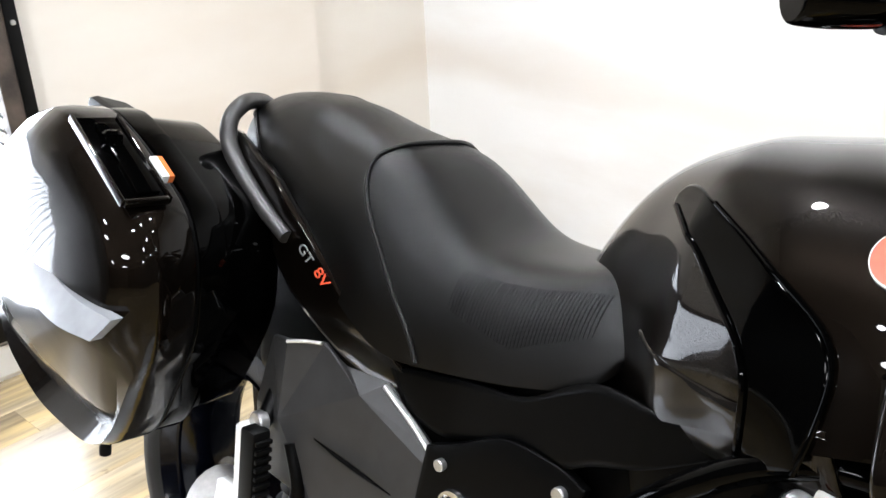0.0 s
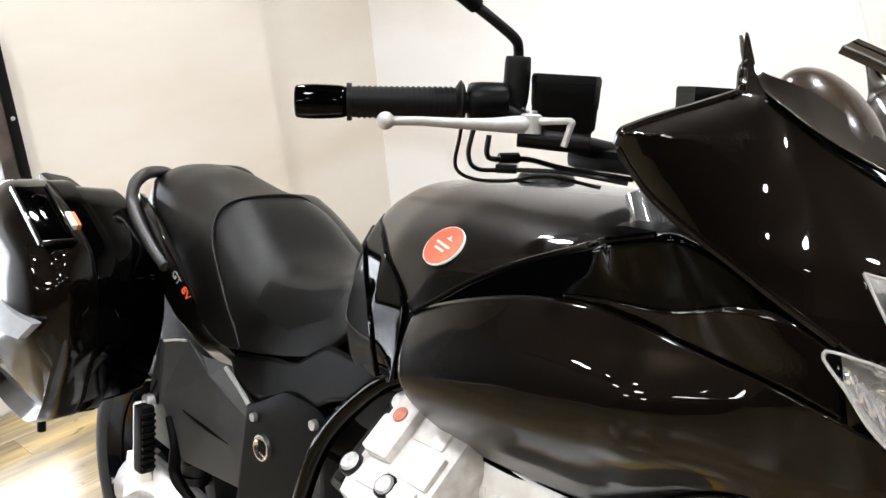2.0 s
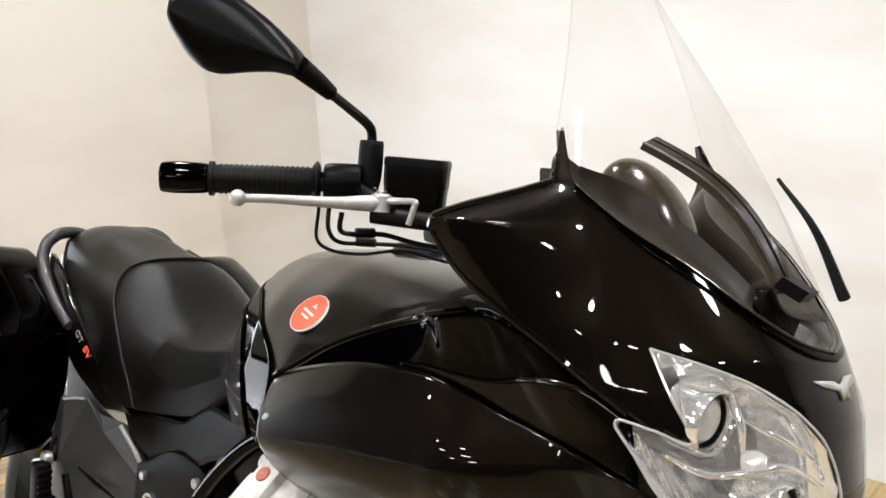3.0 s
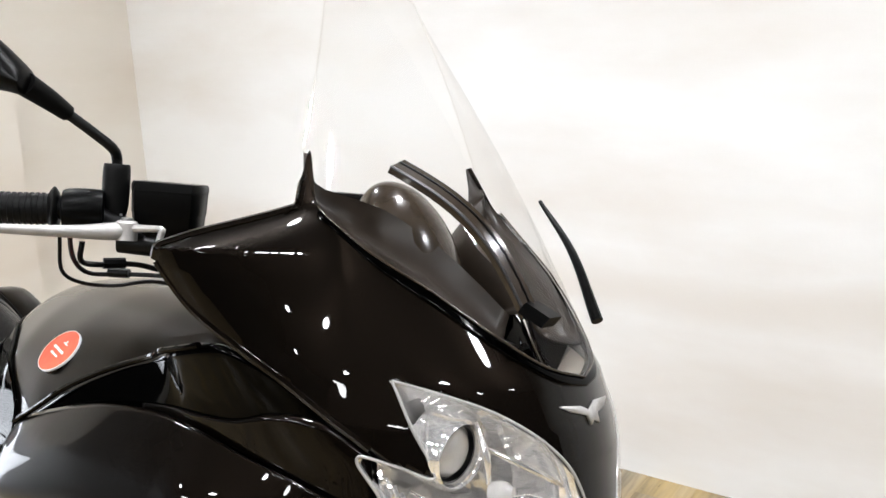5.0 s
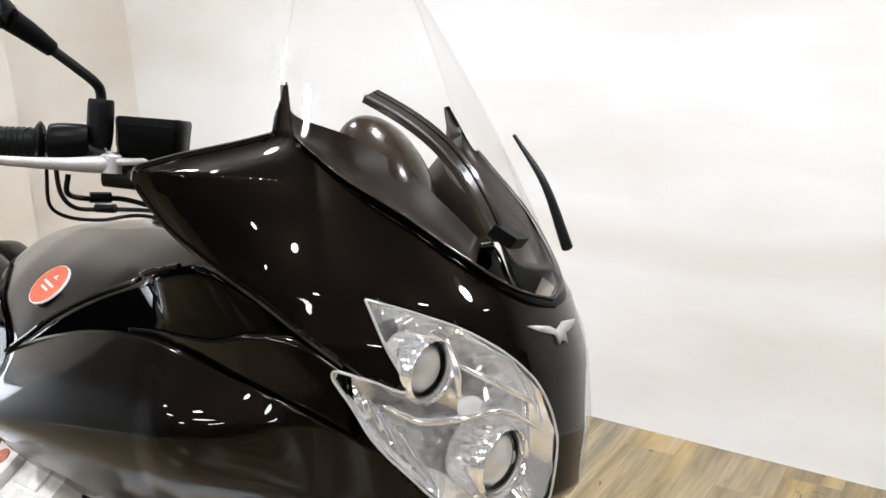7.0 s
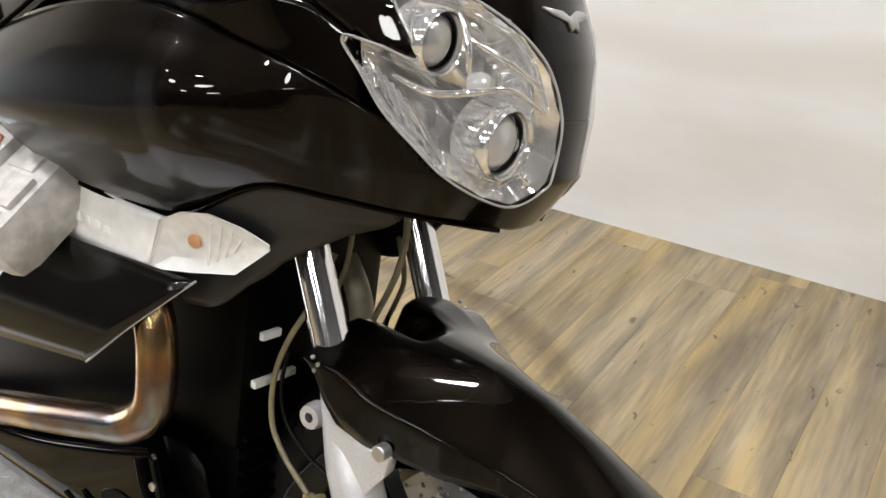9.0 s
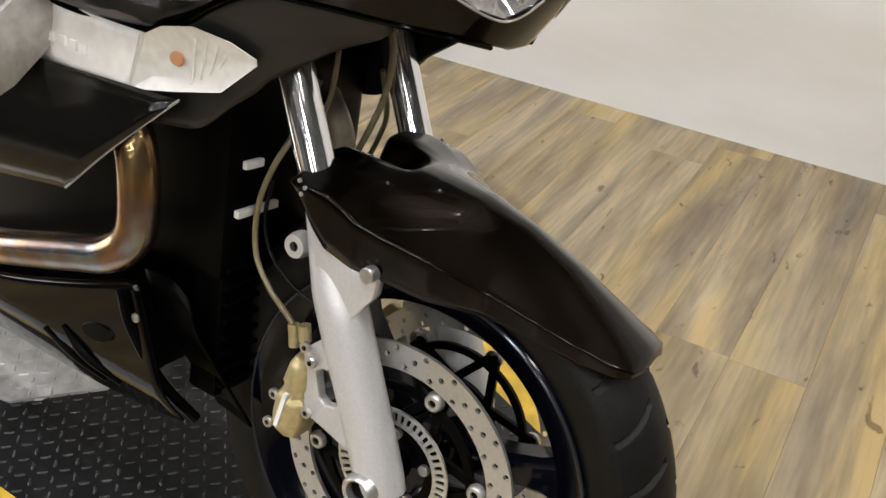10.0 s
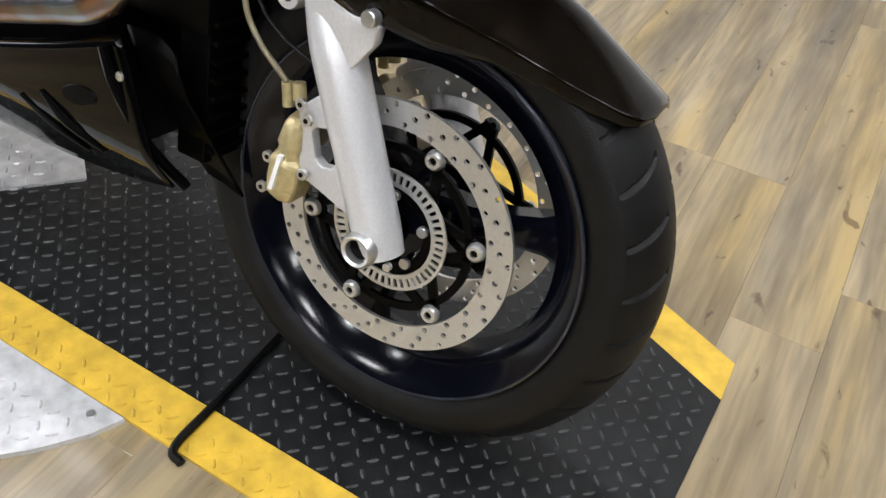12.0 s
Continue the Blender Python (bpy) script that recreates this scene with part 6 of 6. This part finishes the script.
    tube(bm, [(-0.149, sd * 0.10, 0.44), (-0.170, sd * 0.10, 0.455), (-0.191, sd * 0.10, 0.472), (-0.212, sd * 0.10, 0.50), (-0.219, sd * 0.10, 0.535), (-0.216, sd * 0.10, 0.575), (-0.200, sd * 0.10, 0.620), (-0.185, sd * 0.09, 0.66), (-0.18, sd * 0.06, 0.72)], 0.0036, 60, 10)
    part("brake_hose", bm, HOSE, bike, "olive braided brake hose")
    bm = bmesh.new()
    tube(bm, [(-0.115, sd * 0.095, 0.47), (-0.16, sd * 0.095, 0.485), (-0.195, sd * 0.095, 0.51), (-0.21, sd * 0.095, 0.55), (-0.205, sd * 0.095, 0.6)], 0.0025, 40, 8)
    part("sensor_cable", bm, BLACKSTEEL, bike, "thin black sensor cable")
bm = bmesh.new()
tube(bm, [(-0.155, -0.01, 0.63), (-0.135, 0.0, 0.696), (-0.128, 0.0, 0.752), (-0.14, 0.0, 0.80)], 0.004, 30, 8)
part("brake_hose", bm, HOSE, bike, "olive braided brake hose")
bm = bmesh.new()
tube(bm, [(-0.185, -0.05, 0.66), (-0.17, -0.05, 0.71), (-0.165, -0.05, 0.78)], 0.0032, 30, 8)
part("brake_hose", bm, HOSE, bike, "olive braided brake hose")
bm = bmesh.new()
tube(bm, [(-0.272, 0.05, 0.70), (-0.245, 0.05, 0.665), (-0.225, 0.05, 0.635), (-0.214, 0.05, 0.60), (-0.22, 0.05, 0.56)], 0.0165, 30, 14)
part("breather_hose", bm, BRASSHOSE, bike, "amber brown hose behind the fork")
bm = bmesh.new()
box(bm, -0.27, -0.16, -0.14, 0.14, 0.80, 0.84, 0.01)
part("lower_yoke", bm, BLACKSTEEL, bike, "black lower fork yoke")

# front mudguard: a shouldered shell, notched and finned at its rear edge
GX = (-0.142, -0.128, -0.108, -0.09, -0.058, -0.025, 0.02, 0.08, 0.14, 0.19, 0.225, 0.240, 0.247)
GC = (0.640, 0.642, 0.645, 0.646, 0.646, 0.643, 0.637, 0.620, 0.594, 0.566, 0.545, 0.5365, 0.528)
GS = (0.640, 0.637, 0.632, 0.622, 0.608, 0.596, 0.582, 0.566, 0.552, 0.540, 0.530, 0.526, 0.5245)
GE = (0.628, 0.618, 0.587, 0.568, 0.554, 0.547, 0.536, 0.537, 0.530, 0.520, 0.516, 0.518, 0.5235)
GW = (0.143, 0.143, 0.142, 0.140, 0.132, 0.118, 0.100, 0.082, 0.075, 0.066, 0.056, 0.046, 0.020)
RY = (0.0, 0.010, 0.018, 0.034, 0.052, 0.075, 0.092, 0.102, 0.120, 0.145)
RZ = (0.606, 0.607, 0.618, 0.648, 0.653, 0.652, 0.651, 0.645, 0.637, 0.628)
bm = bmesh.new()
rings = []
for x in np.linspace(-0.142, 0.247, 100):
    zc, zs, ze, w = (interp(x, GX, g) for g in (GC, GS, GE, GW))
    k = max(0.0, min(1.0, (-0.055 - x) / 0.065))
    k = k * k * (3 - 2 * k)
    half = []
    for i in range(31):
        y = w * 0.97 * i / 30
        z = zc - (zc - zs) * (i / 30) ** 1.65
        z = z * (1 - k) + interp(y, RY, RZ) * k
        half.append((y, z))
    z1 = half[-1][1]
    drop = max(0.0005, z1 - min(z1, ze))
    for s in (0.35, 0.7, 1.0):
        half.append((w * (0.97 + 0.03 * math.sin(math.pi / 2 * s)), z1 - min(0.004, drop * 0.4) * s * s))
    z2 = half[-1][1]
    for s in (0.25, 0.5, 0.75, 1.0):
        half.append((w * (1.0 - 0.015 * s), z2 + (min(z1, ze) - z2) * s))
    rings.append([(x, -y, z) for y, z in reversed(half)] + [(x, y, z) for y, z in half[1:]])
skin(bm, rings, closed=False)
guard = solid(part("front_mudguard", bm, PAINT, bike, "black metallic front mudguard"), 0.004)
for sd in (-1, 1):
    part("guard_bolt", disc_bm((-0.034, sd * 0.122, 0.556), 0.009, sd * 0.014, "y", 16), BOLT, guard)
    for x, z in ((-0.128, 0.634), (-0.120, 0.628), (-0.124, 0.620)):
        part("guard_bolt", disc_bm((x, sd * 0.141, z), 0.0024, sd * 0.003, "y", 12), BOLT, guard)

# bars, grips, levers, reservoir, mirror
BD = np.array((0.158, 0.190, 0.012))
BD /= np.linalg.norm(BD)
for sd in (-1, 1):
    def Q(p):
        return np.array((p[0], p[1] if sd < 0 else 2 * MID - p[1], p[2]))
    e0 = np.array((-0.560, -0.394, 1.142))

    def L(s):
        return e0 + s * BD
    bm = bmesh.new()
    tube(bm, [Q(L(0.04)), Q(L(0.19)), Q(L(0.215) - np.array((0, 0, 0.008))), Q((-0.392, -0.17, 1.118)), (-0.36, MID, 1.095)], 0.011, 40, 14)
    bar = part("handlebar", bm, BLACKSTEEL, bike, "black handlebar half")
    bm = bmesh.new()
    tube(bm, [Q(L(s)) for s in (0, 0.003, 0.02, 0.045, 0.052)], [0.0145, 0.0165, 0.0175, 0.0165, 0.0145], 20, 24)
    part("bar_end", bm, GLOSS, bar, "gloss black bar end weight")
    bm = bmesh.new()
    tube(bm, [Q(L(0.052)), Q(L(0.057))], 0.019, None, 20)
    tube(bm, [Q(L(0.057)), Q(L(0.165))], 0.0155, None, 20)
    tube(bm, [Q(L(0.163)), Q(L(0.168)), Q(L(0.172))], [0.017, 0.023, 0.018], 8, 20)
    grip = part("grip", bm, GRIPRUB, bar, "black ribbed rubber grip")
    for k in range(18):
        bm = bmesh.new()
        tube(bm, [Q(L(0.063 + 0.0055 * k)), Q(L(0.0655 + 0.0055 * k))], 0.0168, None, 14)
        part("grip_rib", bm, GRIPRUB, grip)
    bm = bmesh.new()
    tube(bm, [Q(L(0.175)), Q(L(0.180)), Q(L(0.212)), Q(L(0.216))], [0.015, 0.021, 0.021, 0.016], 10, 20)
    part("switch_housing", bm, MATTE, bar, "black switch housing")
    bm = bmesh.new()
    pv = [(-0.446, -0.370, 1.1305), (-0.434, -0.335, 1.1315), (-0.423, -0.300, 1.1310), (-0.411, -0.265, 1.1310), (-0.402, -0.240, 1.1320), (-0.396, -0.222, 1.1330)]
    tube(bm, [Q(p) for p in pv], [0.0046, 0.0046, 0.0054, 0.0068, 0.0088, 0.0095], 40, 14)
    bmesh.ops.create_uvsphere(bm, u_segments=20, v_segments=12, radius=0.0086, matrix=Matrix.Translation(Q(pv[0])))
    lever = part("lever", bm, CAST, bar, "polished aluminium lever with ball end")
    part("lever_pivot", disc_bm(tuple(Q((-0.395, -0.220, 1.124))), 0.011, 0.020, "z", 20, 0.2), CAST, lever, "round lever pivot")
    part("pivot_screw", disc_bm(tuple(Q((-0.395, -0.220, 1.144))), 0.006, 0.003, "z", 12), BOLT, lever)
    bm = bmesh.new()
    tube(bm, [Q((-0.398, -0.222, 1.136)), Q((-0.370, -0.213, 1.138)), Q((-0.351, -0.211, 1.139)), Q((-0.351, -0.2115, 1.133)), Q((-0.356, -0.213, 1.114))], [0.0050, 0.0036, 0.0034, 0.0034, 0.0034], 30, 8)
    part("lever_bracket", bm, CAST, bar, "aluminium lever bracket")
    # master cylinder
    bm = bmesh.new()
    tube(bm, [Q((-0.42, -0.21, 1.120)), Q((-0.36, -0.165, 1.117))], 0.012, None, 16)
    part("master_cylinder", bm, BLACKSTEEL, bar, "black master cylinder")
    # reservoir: tapered box with lid
    r0, r1 = np.array((-0.420, -0.189, 1.137)), np.array((-0.366, -0.150, 1.137))
    ax = (r1 - r0) / np.linalg.norm(r1 - r0)
    sx_ = np.array((ax[1], -ax[0], 0))
    bm = bmesh.new()
    rings = []
    for z, k in ((1.126, 0.82), (1.131, 0.93), (1.152, 0.96), (1.153, 0.98), (1.175, 1.0), (1.1755, 1.015), (1.182, 1.015), (1.185, 0.97)):
        rings.append([Q(tuple(((r0 + r1) / 2)[:2] + (a * ax * 0.035 * k + b * sx_ * 0.028 * k)[:2]) + (z,)) for a, b in ((-1, -0.7), (-0.85, -1), (0.85, -1), (1, -0.7), (1, 0.7), (0.85, 1), (-0.85, 1), (-1, 0.7))])
    skin(bm, rings, True, True)
    part("fluid_reservoir", bm, MATTE, bar, "black fluid reservoir with flat lid")
    if sd > 0:
        continue
    # mirror
    bm = bmesh.new()
    tube(bm, [Q((-0.421, -0.217, 1.145)), Q((-0.421, -0.217, 1.160)), Q((-0.421, -0.217, 1.197)), Q((-0.421, -0.217, 1.200))], [0.010, 0.0135, 0.0135, 0.010], 12, 18)
    clamp = part("mirror_clamp", bm, GRIPRUB, bar, "black mirror clamp boot")
    part("clamp_nut", disc_bm(tuple(Q((-0.421, -0.217, 1.150))), 0.012, -0.010, "z", 6), BOLT, bar)
    bm = bmesh.new()
    tube(bm, [Q((-0.421, -0.217, 1.19)), Q((-0.421, -0.218, 1.207)), Q((-0.419, -0.226, 1.217)), Q((-0.428, -0.243, 1.231)), Q((-0.446, -0.266, 1.2505))], 0.0055, 40, 12)
    stem = part("mirror_stem", bm, BLACKSTEEL, bar, "black mirror stem")
    bm = bmesh.new()
    tube(bm, [Q((-0.443, -0.262, 1.2475)), Q((-0.441, -0.284, 1.2585)), Q((-0.436, -0.312, 1.270))], [0.0085, 0.0105, 0.0120], 10, 16)
    part("stem_knuckle", bm, GRIPRUB, bar, "black ribbed mirror knuckle")
    # mirror shell: a flat back and a front with a long raised fold
    edge = [(0.001, 0.010), (0.038, 0.0425), (0.0745, 0.0656), (0.100, 0.078), (0.130, 0.081), (0.150, 0.068), (0.154, 0.042), (0.1445, 0.022), (0.130, 0.003), (0.111, -0.0115), (0.093, -0.014), (0.060, -0.009), (0.036, -0.007), (0.018, -0.0095), (0.004, -0.012)]
    along, out_ = np.array((-0.82, -0.57, 0)), np.array((0.57, -0.82, 0))
    base = np.array((-0.43, -0.308, 1.27))
    fold = [np.array((0.004, 0.0)), np.array((0.142, 0.045))]

    def M(a, b, c):
        return Q(base + a * along + np.array((0, 0, b)) + c * out_)
    line = [np.array(q) for q in rounded(edge, 2)]
    bm = bmesh.new()
    rings = []
    for s, c in ((0.80, -0.014), (0.96, -0.012), (1.0, -0.004), (0.985, 0.004), (0.86, 0.012), (0.60, 0.018), (0.30, 0.022), (0.04, 0.024)):
        ring = []
        for q in line:
            f = fold[0] + (fold[1] - fold[0]) * min(1.0, max(0.0, (q - fold[0]).dot(fold[1] - fold[0]) / (fold[1] - fold[0]).dot(fold[1] - fold[0])))
            p = f + (q - f) * s
            ring.append(M(p[0], p[1], c))
        rings.append(ring)
    skin(bm, rings, True, True)
    mir = bevelled(part("mirror", bm, MATTE, bar, "black mirror housing with a long fold"), 0.0015)
    # cables under the bar
    for pts, r in (([(-0.462, -0.252, 1.130), (-0.468, -0.248, 1.115), (-0.490, -0.23, 1.081), (-0.484, -0.21, 1.068), (-0.452, -0.19, 1.068), (-0.409, -0.17, 1.077), (-0.36, -0.14, 1.070)], 0.0030),
                   ([(-0.440, -0.252, 1.135), (-0.447, -0.25, 1.122), (-0.476, -0.225, 1.094), (-0.484, -0.20, 1.078), (-0.452, -0.175, 1.080), (-0.40, -0.15, 1.082), (-0.34, -0.12, 1.076)], 0.0038),
                   ([(-0.422, -0.252, 1.120), (-0.425, -0.25, 1.100), (-0.442, -0.217, 1.093), (-0.428, -0.183, 1.094), (-0.40, -0.15, 1.086), (-0.34, -0.11, 1.080)], 0.0042),
                   ([(-0.443, -0.212, 1.094), (-0.433, -0.192, 1.095)], 0.0085), ([(-0.470, -0.186, 1.080), (-0.450, -0.174, 1.081)], 0.0075)):
        bm = bmesh.new()
        tube(bm, [Q(p) for p in pts], r * 0.7, 40, 8)
        part("cable", bm, BLACKSTEEL, bike, "thin black control cable")
bm = bmesh.new()
box(bm, -0.42, -0.30, MID - 0.10, MID + 0.10, 1.085, 1.11, 0.01)
part("upper_yoke", bm, BLACKSTEEL, bike, "black upper fork yoke")


# ---- floor planks ----
def plank_meshes(n):
    out = []
    for k in range(n):
        bm = bmesh.new()
        box(bm, -PL / 2 + 0.0002, PL / 2 - 0.0002, -PW / 2 + 0.0002, PW / 2 - 0.0002, -0.016, 0.0, 0.0005)
        me = bpy.data.meshes.new("plank")
        bm.to_mesh(me)
        bm.free()
        me.materials.append(OAK)
        out.append(me)
    return out


plank_mesh = plank_meshes(1)[0]
ca, sa = math.cos(radians(PLANK_TURN)), math.sin(radians(PLANK_TURN))
rng = random.Random(5)
for row in range(-30, 26):
    shift = rng.random() * PL
    for col in range(-6, 7):
        u, v = col * PL + shift, row * PW
        x, y = ca * u - sa * v, sa * u + ca * v
        if not (-2.95 < x < 4.15):
            continue
        y0, y1 = max(y - PL / 2, -3.6), min(y + PL / 2, BY + 0.02)
        if y1 - y0 < 0.05:
            continue
        ob = new("plank", plank_mesh)
        ob.parent = floor
        ob.matrix_world = pose(x + ca / sa * ((y0 + y1) / 2 - y), (y0 + y1) / 2, GROUND - 0.006, 0, 0, PLANK_TURN) @ Matrix.Diagonal(((y1 - y0) / PL, 1, 1, 1))
